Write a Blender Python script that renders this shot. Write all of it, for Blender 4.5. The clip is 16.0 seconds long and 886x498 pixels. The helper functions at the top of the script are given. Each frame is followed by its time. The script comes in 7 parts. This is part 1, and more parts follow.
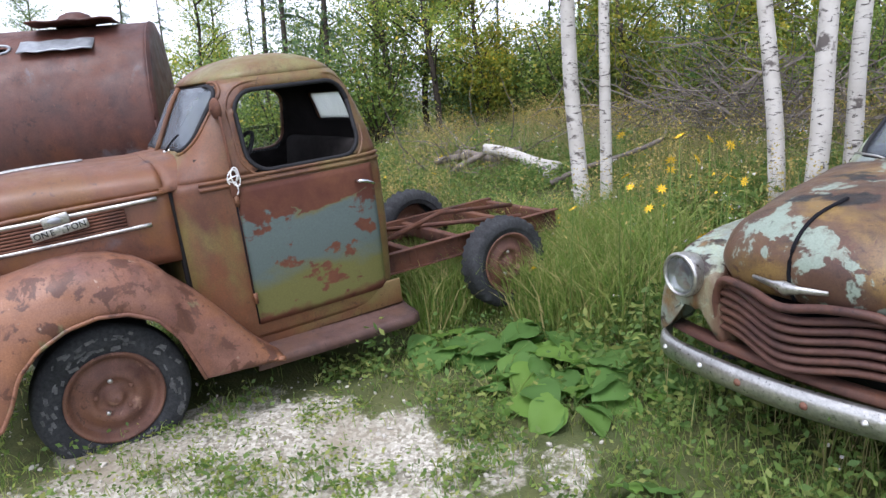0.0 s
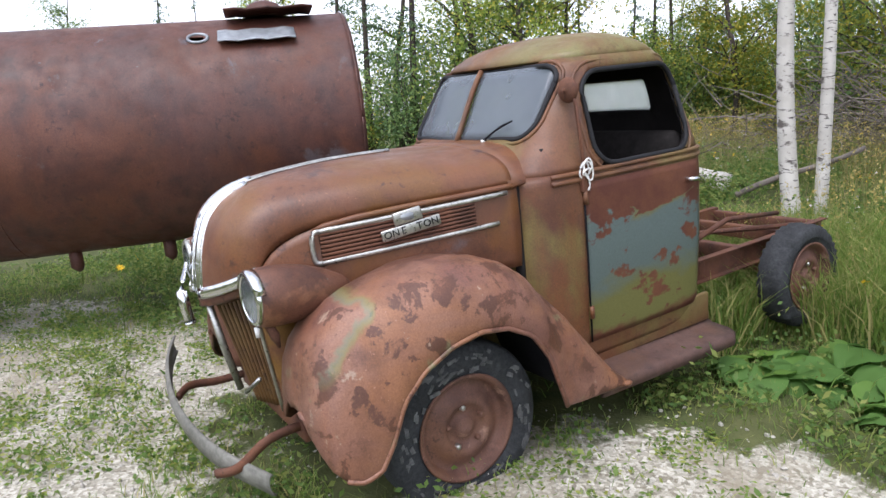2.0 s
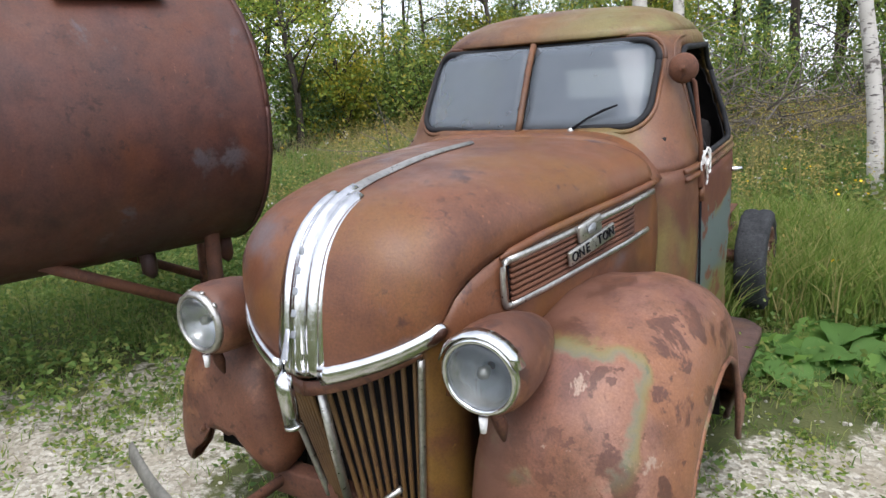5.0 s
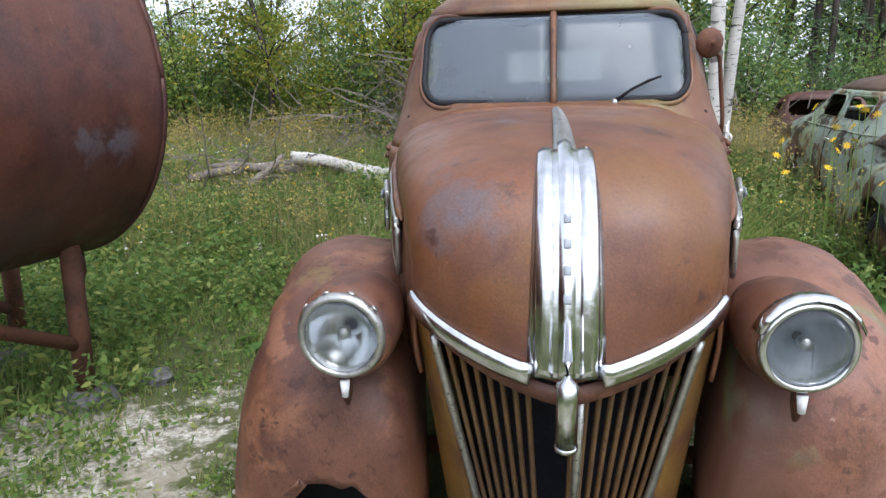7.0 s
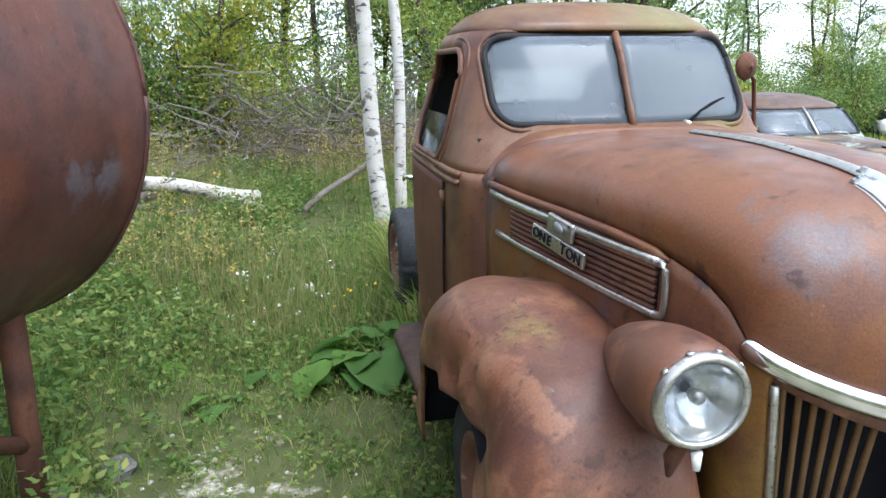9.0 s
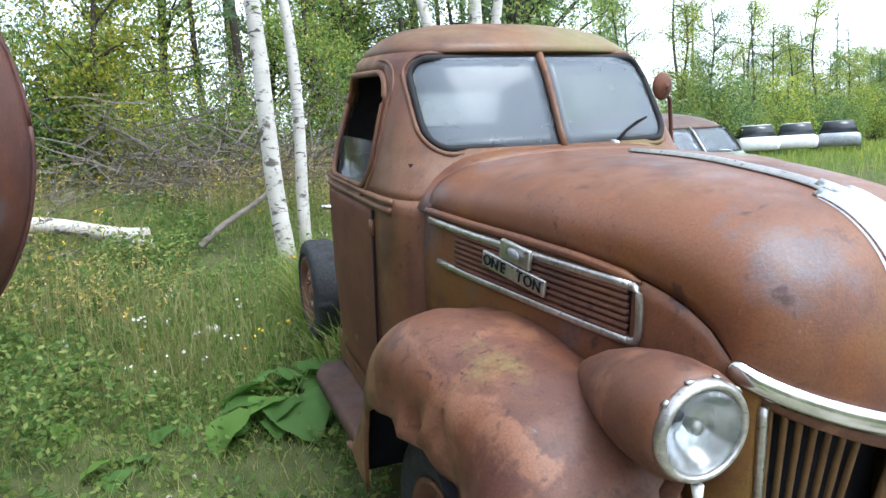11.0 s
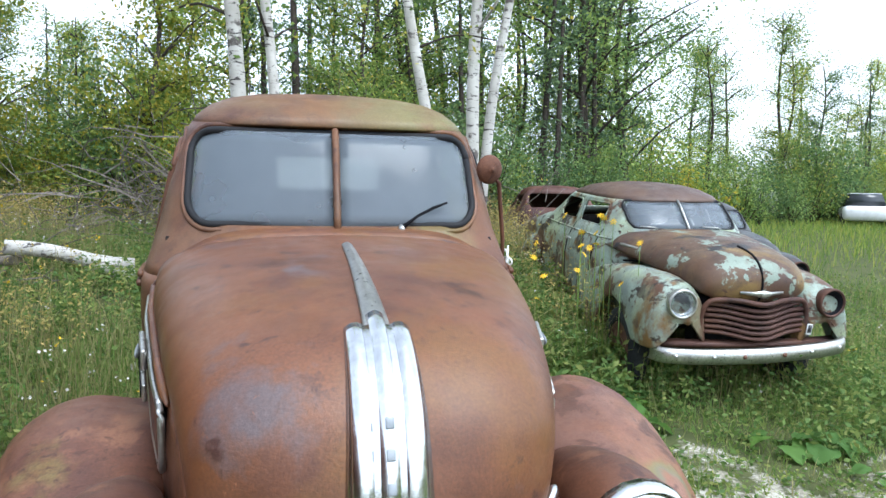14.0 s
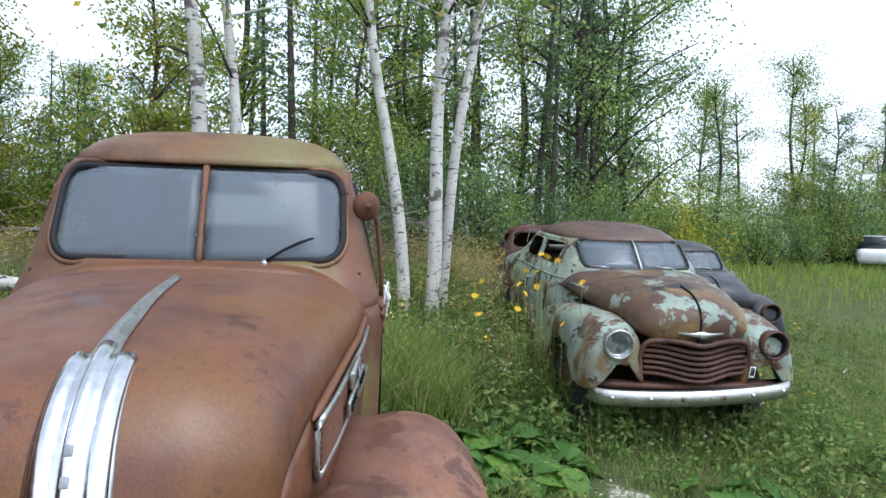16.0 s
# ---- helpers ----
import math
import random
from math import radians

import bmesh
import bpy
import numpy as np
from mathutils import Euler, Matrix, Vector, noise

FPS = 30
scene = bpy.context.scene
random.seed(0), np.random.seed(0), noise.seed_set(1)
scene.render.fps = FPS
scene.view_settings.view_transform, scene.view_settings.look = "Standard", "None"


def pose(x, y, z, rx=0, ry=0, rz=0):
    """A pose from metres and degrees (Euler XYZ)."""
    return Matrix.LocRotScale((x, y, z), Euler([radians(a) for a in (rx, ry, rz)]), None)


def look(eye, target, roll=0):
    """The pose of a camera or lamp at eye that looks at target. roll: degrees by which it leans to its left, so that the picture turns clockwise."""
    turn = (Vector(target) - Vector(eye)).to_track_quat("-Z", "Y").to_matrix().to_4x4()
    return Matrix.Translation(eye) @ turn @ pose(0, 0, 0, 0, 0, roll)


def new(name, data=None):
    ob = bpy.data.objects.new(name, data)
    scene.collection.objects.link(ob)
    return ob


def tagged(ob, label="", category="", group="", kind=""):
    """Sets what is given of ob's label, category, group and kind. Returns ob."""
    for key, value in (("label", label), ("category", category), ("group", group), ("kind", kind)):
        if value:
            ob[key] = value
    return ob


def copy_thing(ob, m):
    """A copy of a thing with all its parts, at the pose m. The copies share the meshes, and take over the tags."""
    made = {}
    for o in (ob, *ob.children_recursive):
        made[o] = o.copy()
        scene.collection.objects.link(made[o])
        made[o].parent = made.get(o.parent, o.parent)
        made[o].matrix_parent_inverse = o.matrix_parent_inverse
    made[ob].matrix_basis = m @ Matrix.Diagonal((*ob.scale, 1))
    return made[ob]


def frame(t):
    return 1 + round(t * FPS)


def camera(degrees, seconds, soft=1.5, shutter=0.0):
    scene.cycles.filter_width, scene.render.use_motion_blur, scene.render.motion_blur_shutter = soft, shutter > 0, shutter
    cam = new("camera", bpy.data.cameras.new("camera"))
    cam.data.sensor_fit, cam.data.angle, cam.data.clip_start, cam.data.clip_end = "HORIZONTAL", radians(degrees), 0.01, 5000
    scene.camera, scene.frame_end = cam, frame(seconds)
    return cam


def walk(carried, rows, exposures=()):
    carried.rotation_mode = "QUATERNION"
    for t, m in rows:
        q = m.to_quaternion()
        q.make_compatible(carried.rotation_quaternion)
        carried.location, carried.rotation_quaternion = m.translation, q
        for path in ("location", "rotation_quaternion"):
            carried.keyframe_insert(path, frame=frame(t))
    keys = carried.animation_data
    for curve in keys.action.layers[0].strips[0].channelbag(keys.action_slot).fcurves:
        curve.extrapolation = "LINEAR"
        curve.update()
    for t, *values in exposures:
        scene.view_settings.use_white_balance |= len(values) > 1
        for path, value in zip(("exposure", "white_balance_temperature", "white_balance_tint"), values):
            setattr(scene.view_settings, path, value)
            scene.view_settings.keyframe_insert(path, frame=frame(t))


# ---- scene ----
# camera and its walk: seconds, eye, target, roll in degrees
cam = camera(65.4, 16.0)
PATH = [
    (0, (4.359, -0.303, 1.651), (2.703, 0.736, 1.228), -2.4),
    (0.5, (4.221, -0.732, 1.718), (2.594, 0.362, 1.32), 0.9),
    (1, (3.822, -1.048, 1.632), (2.203, 0.068, 1.266), 0.0),
    (1.5, (3.349, -1.29, 1.566), (1.718, -0.188, 1.211), -1.3),
    (2, (2.99, -1.508, 1.526), (1.326, -0.458, 1.165), -1.7),
    (2.5, (2.645, -1.704, 1.509), (1.041, -0.57, 1.132), -1.1),
    (3, (2.313, -1.819, 1.489), (0.73, -0.657, 1.109), -1.1),
    (3.5, (2.015, -1.881, 1.496), (0.485, -0.656, 1.099), -1.6),
    (4, (1.797, -1.945, 1.541), (0.348, -0.614, 1.184), -0.6),
    (4.2, (1.719, -1.969, 1.544), (0.332, -0.572, 1.193), -0.9),
    (6.3, (0.32, -2.343, 1.369), (-0.177, -0.449, 0.967), 1.4),
    (6.5, (0.208, -2.317, 1.356), (-0.251, -0.408, 0.974), 2.0),
    (7, (-0.051, -2.222, 1.364), (-0.317, -0.273, 1.004), -1.0),
    (7.5, (-0.388, -2.178, 1.375), (-0.499, -0.21, 1.034), 1.8),
    (8, (-0.753, -2.162, 1.402), (-0.647, -0.203, 1.012), -0.9),
    (8.5, (-0.992, -2.055, 1.412), (-0.741, -0.098, 1.086), 0.9),
    (9, (-1.215, -1.92, 1.429), (-0.817, 0.011, 1.09), -1.7),
    (9.5, (-1.429, -1.848, 1.423), (-0.847, 0.041, 1.116), -2.4),
    (10, (-1.472, -1.749, 1.421), (-0.763, 0.092, 1.097), -3.5),
    (10.2, (-1.445, -1.699, 1.428), (-0.705, 0.135, 1.131), -4.4),
    (12.3, (-1.017, -1.97, 1.424), (-0.45, -0.067, 1.183), 0.9),
    (12.5, (-0.921, -2.026, 1.443), (-0.389, -0.111, 1.216), 1.0),
    (13, (-0.595, -2.186, 1.528), (-0.162, -0.242, 1.344), 0.7),
    (13.5, (-0.345, -2.129, 1.536), (0.089, -0.18, 1.418), -0.6),
    (14, (-0.149, -1.944, 1.551), (0.283, 0.002, 1.394), 0.9),
    (14.5, (0.103, -1.996, 1.523), (0.487, -0.035, 1.444), 0.1),
    (15, (0.252, -2.011, 1.569), (0.604, -0.044, 1.494), 0.4),
    (15.5, (0.345, -2.041, 1.567), (0.692, -0.072, 1.499), 1.5),
    (16, (0.408, -2.078, 1.551), (0.779, -0.113, 1.506), 1.4),
]
walk(cam, [(t, look(e, g, r)) for t, e, g, r in PATH],
     exposures=((0.0, 1.28, 5850, 17), (4.0, 1.20, 6150, 13), (6.5, 1.20, 5950, 13), (8.0, 1.55, 5700, 9), (10.0, 1.78, 5700, 8), (12.5, 1.75, 5700, 6), (13.5, 1.58, 5650, 6), (14.5, 1.33, 5600, 6), (16.0, 1.1, 5600, 8)))

# ---- world and light: bright, thin overcast ----
SUN_EL, SUN_AZ = 62.0, 150.0
world = bpy.data.worlds.new("overcast_sky")
scene.world = world
world.use_nodes = True
wn, wl = world.node_tree.nodes, world.node_tree.links
wn.clear()
sky = wn.new("ShaderNodeTexSky")
sky.sky_type, sky.sun_disc = "NISHITA", False
sky.sun_elevation, sky.sun_rotation = radians(SUN_EL), radians(SUN_AZ)
sky.air_density, sky.dust_density, sky.ozone_density = 1.0, 2.0, 1.0
pale = wn.new("ShaderNodeHueSaturation")
pale.inputs["Saturation"].default_value = 0.22
bg = wn.new("ShaderNodeBackground")
bg.inputs["Strength"].default_value = 0.165
wo = wn.new("ShaderNodeOutputWorld")
wl.new(sky.outputs[0], pale.inputs["Color"])
wl.new(pale.outputs[0], bg.inputs["Color"])
wl.new(bg.outputs[0], wo.inputs["Surface"])
sun_data = bpy.data.lights.new("sun", "SUN")
sun_data.energy, sun_data.angle, sun_data.color = 0.7, radians(30), (1.0, 0.96, 0.9)
sun = new("sun", sun_data)
az, el = radians(SUN_AZ), radians(SUN_EL)
sun.matrix_world = look((0, 0, 0), (-math.sin(az) * math.cos(el), -math.cos(az) * math.cos(el), -math.sin(el)))


# ---- materials ----
def nodes_of(name):
    m = bpy.data.materials.new(name)
    m.use_nodes = True
    return m, m.node_tree.nodes, m.node_tree.links, m.node_tree.nodes["Principled BSDF"]


def coords(n):
    return n.new("ShaderNodeTexCoord").outputs["Object"]


def noise_tex(n, l, src, scale, detail=6.0, rough=0.6, distort=0.0):
    t = n.new("ShaderNodeTexNoise")
    t.inputs["Scale"].default_value, t.inputs["Detail"].default_value = scale, detail
    t.inputs["Roughness"].default_value, t.inputs["Distortion"].default_value = rough, distort
    l.new(src, t.inputs["Vector"])
    return t.outputs["Fac"]


def ramp(n, l, fac, stops, interp="LINEAR"):
    r = n.new("ShaderNodeValToRGB")
    r.color_ramp.interpolation = interp
    el_ = r.color_ramp.elements
    while len(el_) < len(stops):
        el_.new(0.5)
    for e, (p, c) in zip(el_, stops):
        e.position = p
        e.color = (*c, 1) if len(c) == 3 else c
    l.new(fac, r.inputs["Fac"])
    return r.outputs["Color"]


def mix(n, l, fac, a, b, blend="MIX"):
    m = n.new("ShaderNodeMix")
    m.data_type, m.blend_type = "RGBA", blend
    for sock, v in ((m.inputs[0], fac), (m.inputs[6], a), (m.inputs[7], b)):
        if isinstance(v, (int, float)):
            sock.default_value = v
        elif isinstance(v, tuple):
            sock.default_value = (*v, 1)
        else:
            l.new(v, sock)
    return m.outputs[2]


def bump(n, l, p, height, strength, dist=0.01):
    b = n.new("ShaderNodeBump")
    b.inputs["Strength"].default_value, b.inputs["Distance"].default_value = strength, dist
    l.new(height, b.inputs["Height"])
    l.new(b.outputs[0], p.inputs["Normal"])


W2, B2 = (1, 1, 1), (0, 0, 0)


def mask(n, l, src, scale, lo, hi, detail=5.0, distort=0.0, rough=0.6):
    return ramp(n, l, noise_tex(n, l, src, scale, detail, rough, distort), [(lo, B2), (hi, W2)])


def stretch(n, l, src, sx, sy, sz, at=(0, 0, 0)):
    m = n.new("ShaderNodeMapping")
    m.inputs["Scale"].default_value = (sx, sy, sz)
    m.inputs["Location"].default_value = at
    l.new(src, m.inputs["Vector"])
    return m.outputs[0]


def rusty(name, base, dark, light, patches=(), rough=0.52, grain=1.0, at=(0, 0, 0), streak=0.35, sheen=0.45, left=False):
    """Weathered paint over rust: mottled base, dark stains, bleached spots and flaked patches of older paint.
    patches: (colour, scale, threshold, softness)."""
    m, n, l, p = nodes_of(name)
    src = stretch(n, l, coords(n), 1, 1, 1, at)
    col = mix(n, l, mask(n, l, src, 2.2, 0.35, 0.68), base, light)
    col = mix(n, l, mask(n, l, src, 5.5, 0.48, 0.72, 8), col, dark)
    flow = mask(n, l, stretch(n, l, src, 14, 14, 1.2), 1.0, 0.5, 0.75, 4)
    dim = n.new("ShaderNodeMath")
    dim.operation = "MULTIPLY"
    dim.inputs[1].default_value = streak
    l.new(flow, dim.inputs[0])
    col = mix(n, l, dim.outputs[0], col, dark)
    if left:
        sep = n.new("ShaderNodeSeparateXYZ")
        l.new(coords(n), sep.inputs[0])
        span = n.new("ShaderNodeMapRange")
        span.inputs["From Min"].default_value, span.inputs["From Max"].default_value = -0.05, 0.40
        l.new(sep.outputs["X"], span.inputs["Value"])
    warm = mask(n, l, stretch(n, l, src, 1, 1, 1, (11.3, 2.1, 5.5)), 1.9, 0.47, 0.64, 7, 0.6)
    col = mix(n, l, mix(n, l, 1.0, warm, (0.75, 0.75, 0.75), "MULTIPLY"), col, (base[0] * 1.3, base[1] * 1.22, base[2] * 0.8))
    cool = mask(n, l, stretch(n, l, src, 1, 1, 1, (1.3, 12.1, 8.5)), 2.3, 0.5, 0.66, 7, 0.6)
    col = mix(n, l, mix(n, l, 1.0, cool, (0.7, 0.7, 0.7), "MULTIPLY"), col, (base[0] * 0.62, base[1] * 0.58, base[2] * 0.72))
    for i, (c, sc, th, soft) in enumerate(patches):
        spot = mask(n, l, stretch(n, l, src, 1, 1, 1, (3.1 * i + 1.7, 5.3 * i, 2.9 * i)), sc, th, th + soft, 7, 0.3)
        if left and i == 0:
            spot = mix(n, l, 1.0, spot, span.outputs[0], "MULTIPLY")
        col = mix(n, l, spot, col, c)
    pits = mask(n, l, stretch(n, l, src, 1, 1, 1, (7.7, 1.3, 4.1)), 34 * grain, 0.56, 0.68, 6, 0.4)
    where = mask(n, l, src, 2.6, 0.42, 0.62, 4)
    col = mix(n, l, mix(n, l, 1.0, pits, where, "MULTIPLY"), col, dark)
    flecks = mask(n, l, stretch(n, l, src, 1, 1, 0.7, (2.2, 9.1, 6.3)), 52 * grain, 0.66, 0.72, 4)
    col = mix(n, l, mix(n, l, 1.0, flecks, mask(n, l, src, 1.9, 0.46, 0.6), "MULTIPLY"), col, tuple(min(1, 1.5 * q) for q in light))
    orange = mask(n, l, stretch(n, l, src, 9, 9, 1.5, (4, 4, 4)), 0.9, 0.54, 0.72, 5)
    soft = n.new("ShaderNodeMath")
    soft.operation = "MULTIPLY"
    soft.inputs[1].default_value = 0.45
    l.new(orange, soft.inputs[0])
    col = mix(n, l, soft.outputs[0], col, (base[0] * 1.25, base[1] * 1.05, base[2] * 0.75))
    fine = noise_tex(n, l, src, 140 * grain, 6, 0.7)
    col = mix(n, l, 0.5, col, ramp(n, l, fine, [(0.3, (0.35, 0.35, 0.35)), (0.7, (1.2, 1.17, 1.15))]), "MULTIPLY")
    l.new(col, p.inputs["Base Color"])
    l.new(ramp(n, l, noise_tex(n, l, src, 7, 6), [(0.3, (rough - 0.14,) * 3), (0.7, (rough + 0.14,) * 3)]), p.inputs["Roughness"])
    p.inputs["Specular IOR Level"].default_value = sheen
    bump(n, l, p, fine, 0.25, 0.004)
    return m


def plain(name, c, rough=0.6, metal=0.0, scale=30, vary=0.35, bumps=0.2, spec=0.3):
    m, n, l, p = nodes_of(name)
    src = coords(n)
    f = noise_tex(n, l, src, scale, 7, 0.65)
    g = noise_tex(n, l, src, scale * 0.13, 4)
    col = mix(n, l, 1.0, c, ramp(n, l, f, [(0.25, (1 - vary,) * 3), (0.75, (1 + vary * 0.6,) * 3)]), "MULTIPLY")
    col = mix(n, l, 0.6, col, ramp(n, l, g, [(0.3, (1 - vary,) * 3), (0.7, (1 + vary * 0.5,) * 3)]), "MULTIPLY")
    l.new(col, p.inputs["Base Color"])
    p.inputs["Metallic"].default_value, p.inputs["Specular IOR Level"].default_value = metal, spec
    l.new(ramp(n, l, f, [(0.3, (max(rough - 0.1, 0.02),) * 3), (0.75, (min(rough + 0.12, 1),) * 3)]), p.inputs["Roughness"])
    if bumps:
        bump(n, l, p, f, bumps, 0.006)
    return m


M = {}
M["cab"] = rusty("cab_rust_paint", (0.135, 0.056, 0.030), (0.055, 0.022, 0.014), (0.17, 0.092, 0.040),
                 [((0.16, 0.12, 0.04), 1.6, 0.48, 0.12)], left=True)
M["hood"] = rusty("hood_rust_paint", (0.136, 0.053, 0.027), (0.066, 0.024, 0.015), (0.178, 0.074, 0.036), [((0.120, 0.085, 0.084), 3.4, 0.605, 0.09), ((0.165, 0.070, 0.020), 2.2, 0.52, 0.12), ((0.062, 0.024, 0.016), 8.0, 0.62, 0.05)], streak=0.2, sheen=0.5, rough=0.45)
M["roof"] = rusty("roof_olive_rust", (0.15, 0.072, 0.036), (0.075, 0.03, 0.018), (0.16, 0.10, 0.045),
                  [((0.19, 0.172, 0.062), 1.1, 0.34, 0.14), ((0.15, 0.07, 0.036), 4.0, 0.6, 0.1)], streak=0.2, left=True)
M["fender"] = rusty("fender_pink_primer", (0.205, 0.094, 0.062), (0.085, 0.036, 0.023), (0.250, 0.128, 0.090),
                    [((0.10, 0.042, 0.026), 6.5, 0.545, 0.03), ((0.20, 0.20, 0.10), 2.4, 0.64, 0.05), ((0.33, 0.23, 0.17), 9.0, 0.66, 0.02), ((0.11, 0.045, 0.028), 16.0, 0.62, 0.03)], streak=0.1)
def fender_streak(m):
    """A slanting streak of older ochre and green paint at the front, and a darker brown towards the inner side."""
    n, l = m.node_tree.nodes, m.node_tree.links
    p = n["Principled BSDF"]
    col = p.inputs["Base Color"].links[0].from_socket
    src = coords(n)
    sep = n.new("ShaderNodeSeparateXYZ")
    l.new(src, sep.inputs[0])
    wob = noise_tex(n, l, src, 6, 6, 0.6)

    def lin(sock, k, add):
        q = n.new("ShaderNodeMath")
        q.operation = "MULTIPLY_ADD"
        q.inputs[1].default_value = k
        l.new(sock, q.inputs[0])
        if isinstance(add, float):
            q.inputs[2].default_value = add
        else:
            l.new(add, q.inputs[2])
        return q.outputs[0]

    across = lin(sep.outputs["Y"], 0.777, lin(sep.outputs["Z"], -0.631, lin(wob, 0.14, 1.311)))
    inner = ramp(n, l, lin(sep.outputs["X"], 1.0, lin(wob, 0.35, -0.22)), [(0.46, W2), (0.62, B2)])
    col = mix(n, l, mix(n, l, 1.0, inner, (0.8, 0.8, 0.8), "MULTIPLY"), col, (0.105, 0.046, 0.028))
    band = ramp(n, l, across, [(0.462, B2), (0.474, W2), (0.496, W2), (0.512, B2)])
    paint = ramp(n, l, across, [(0.462, (0.24, 0.13, 0.085)), (0.476, (0.115, 0.155, 0.10)), (0.490, (0.15, 0.165, 0.06)), (0.508, (0.20, 0.115, 0.03))])
    high = ramp(n, l, lin(sep.outputs["Z"], 1.0, lin(wob, 0.2, -0.1)), [(0.66, B2), (0.74, W2)])
    col = mix(n, l, mix(n, l, 1.0, mix(n, l, 1.0, band, high, "MULTIPLY"), (0.62, 0.62, 0.62), "MULTIPLY"), col, paint)
    l.new(col, p.inputs["Base Color"])


fender_streak(M["fender"])
M["fender_red"] = rusty("fender_rust_red", (0.118, 0.048, 0.029), (0.060, 0.024, 0.016), (0.165, 0.073, 0.044),
                        [((0.21, 0.095, 0.052), 4.0, 0.53, 0.06), ((0.075, 0.032, 0.022), 7.0, 0.6, 0.04), ((0.12, 0.115, 0.11), 5.0, 0.7, 0.02), ((0.17, 0.12, 0.04), 2.2, 0.64, 0.08)], streak=0.15)
M["ochre"] = rusty("shell_ochre_rust", (0.175, 0.086, 0.020), (0.095, 0.036, 0.014), (0.20, 0.115, 0.028), [((0.125, 0.05, 0.025), 4.0, 0.55, 0.1)])
M["tank"] = rusty("tank_rust", (0.082, 0.029, 0.020), (0.038, 0.015, 0.012), (0.105, 0.037, 0.025),
                  [((0.100, 0.078, 0.084), 2.6, 0.63, 0.06), ((0.058, 0.030, 0.028), 0.8, 0.50, 0.2), ((0.135, 0.050, 0.030), 1.3, 0.56, 0.12), ((0.11, 0.095, 0.10), 6.0, 0.70, 0.03)], rough=0.56, grain=0.6)
M["iron"] = rusty("bare_rusted_iron", (0.105, 0.042, 0.025), (0.035, 0.015, 0.011), (0.155, 0.065, 0.036), [], rough=0.8)
M["grillebar"] = rusty("grille_bar_ochre_rust", (0.125, 0.066, 0.028), (0.06, 0.028, 0.016), (0.165, 0.098, 0.036), [], rough=0.65)
M["rimrust"] = rusty("wheel_rust", (0.14, 0.066, 0.045), (0.065, 0.028, 0.02), (0.19, 0.095, 0.068), [((0.30, 0.17, 0.12), 9.0, 0.62, 0.06)], rough=0.7)
M["board"] = rusty("running_board_rust", (0.08, 0.042, 0.034), (0.035, 0.02, 0.016), (0.115, 0.065, 0.052), [], rough=0.75)
M["chrome"] = plain("worn_chrome", (0.72, 0.73, 0.74), 0.16, 1.0, 25, 0.22, 0.1, 0.5)
M["dullchrome"] = plain("pitted_chrome", (0.52, 0.51, 0.48), 0.34, 0.9, 60, 0.4, 0.25, 0.5)
M["rubber"] = plain("cracked_rubber", (0.045, 0.047, 0.050), 0.85, 0, 60, 0.6, 0.9, 0.2)
M["crack"] = plain("weathered_rubber_flakes", (0.13, 0.13, 0.13), 0.9, 0, 40, 0.7, 0.9, 0.2)
M["gasket"] = plain("window_rubber", (0.02, 0.02, 0.022), 0.7, 0, 40, 0.4, 0.2, 0.2)
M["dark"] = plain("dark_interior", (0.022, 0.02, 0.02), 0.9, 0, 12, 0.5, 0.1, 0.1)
# near black for radiator, seams and trim; also puts shade into recesses and arches
M["void"] = plain("black_trim_and_recess_shade", (0.012, 0.012, 0.015), 0.8, 0, 60, 0.5, 0.3, 0.1)
M["seat"] = plain("torn_seat_cloth", (0.028, 0.025, 0.024), 0.95, 0, 25, 0.5, 0.4, 0.1)
M["greywood"] = plain("weathered_grey_bumper", (0.19, 0.185, 0.16), 0.6, 0.2, 35, 0.5, 0.4)
M["zinc"] = plain("galvanised_flap", (0.33, 0.35, 0.37), 0.5, 0.5, 18, 0.4, 0.25)
M["white"] = plain("white_rope", (0.75, 0.74, 0.72), 0.9, 0, 80, 0.25, 0.4)
M["stone"] = plain("pale_limestone", (0.50, 0.47, 0.41), 0.9, 0, 14, 0.4, 0.9)
M["darkstone"] = plain("grey_concrete_lump", (0.16, 0.155, 0.15), 0.95, 0, 14, 0.5, 1.0)
M["deadwood"] = plain("grey_dead_wood", (0.20, 0.17, 0.145), 0.9, 0, 20, 0.5, 0.8)
M["trunk"] = plain("dark_bark", (0.075, 0.062, 0.052), 0.95, 0, 14, 0.5, 1.0, 0.1)
M["petal"] = plain("yellow_petals", (0.75, 0.48, 0.02), 0.7, 0, 20, 0.2, 0.1)
M["petal_white"] = plain("white_petals", (0.62, 0.58, 0.55), 0.8, 0, 20, 0.2, 0.1)
M["carmint"] = rusty("car_mint_flaking_paint", (0.27, 0.335, 0.28), (0.15, 0.14, 0.10), (0.35, 0.42, 0.355),
                     [((0.105, 0.05, 0.028), 2.6, 0.51, 0.03), ((0.03, 0.02, 0.016), 4.5, 0.57, 0.03), ((0.19, 0.105, 0.035), 2.0, 0.56, 0.06), ((0.10, 0.048, 0.028), 11.0, 0.6, 0.03)], streak=0.5)
M["carhood"] = rusty("car_hood_rust_and_mint", (0.095, 0.05, 0.034), (0.035, 0.02, 0.015), (0.135, 0.085, 0.04),
                     [((0.20, 0.125, 0.040), 2.2, 0.53, 0.1), ((0.24, 0.295, 0.24), 3.6, 0.55, 0.02), ((0.014, 0.012, 0.012), 2.4, 0.60, 0.03), ((0.09, 0.045, 0.028), 9.0, 0.60, 0.03)], streak=0.2)
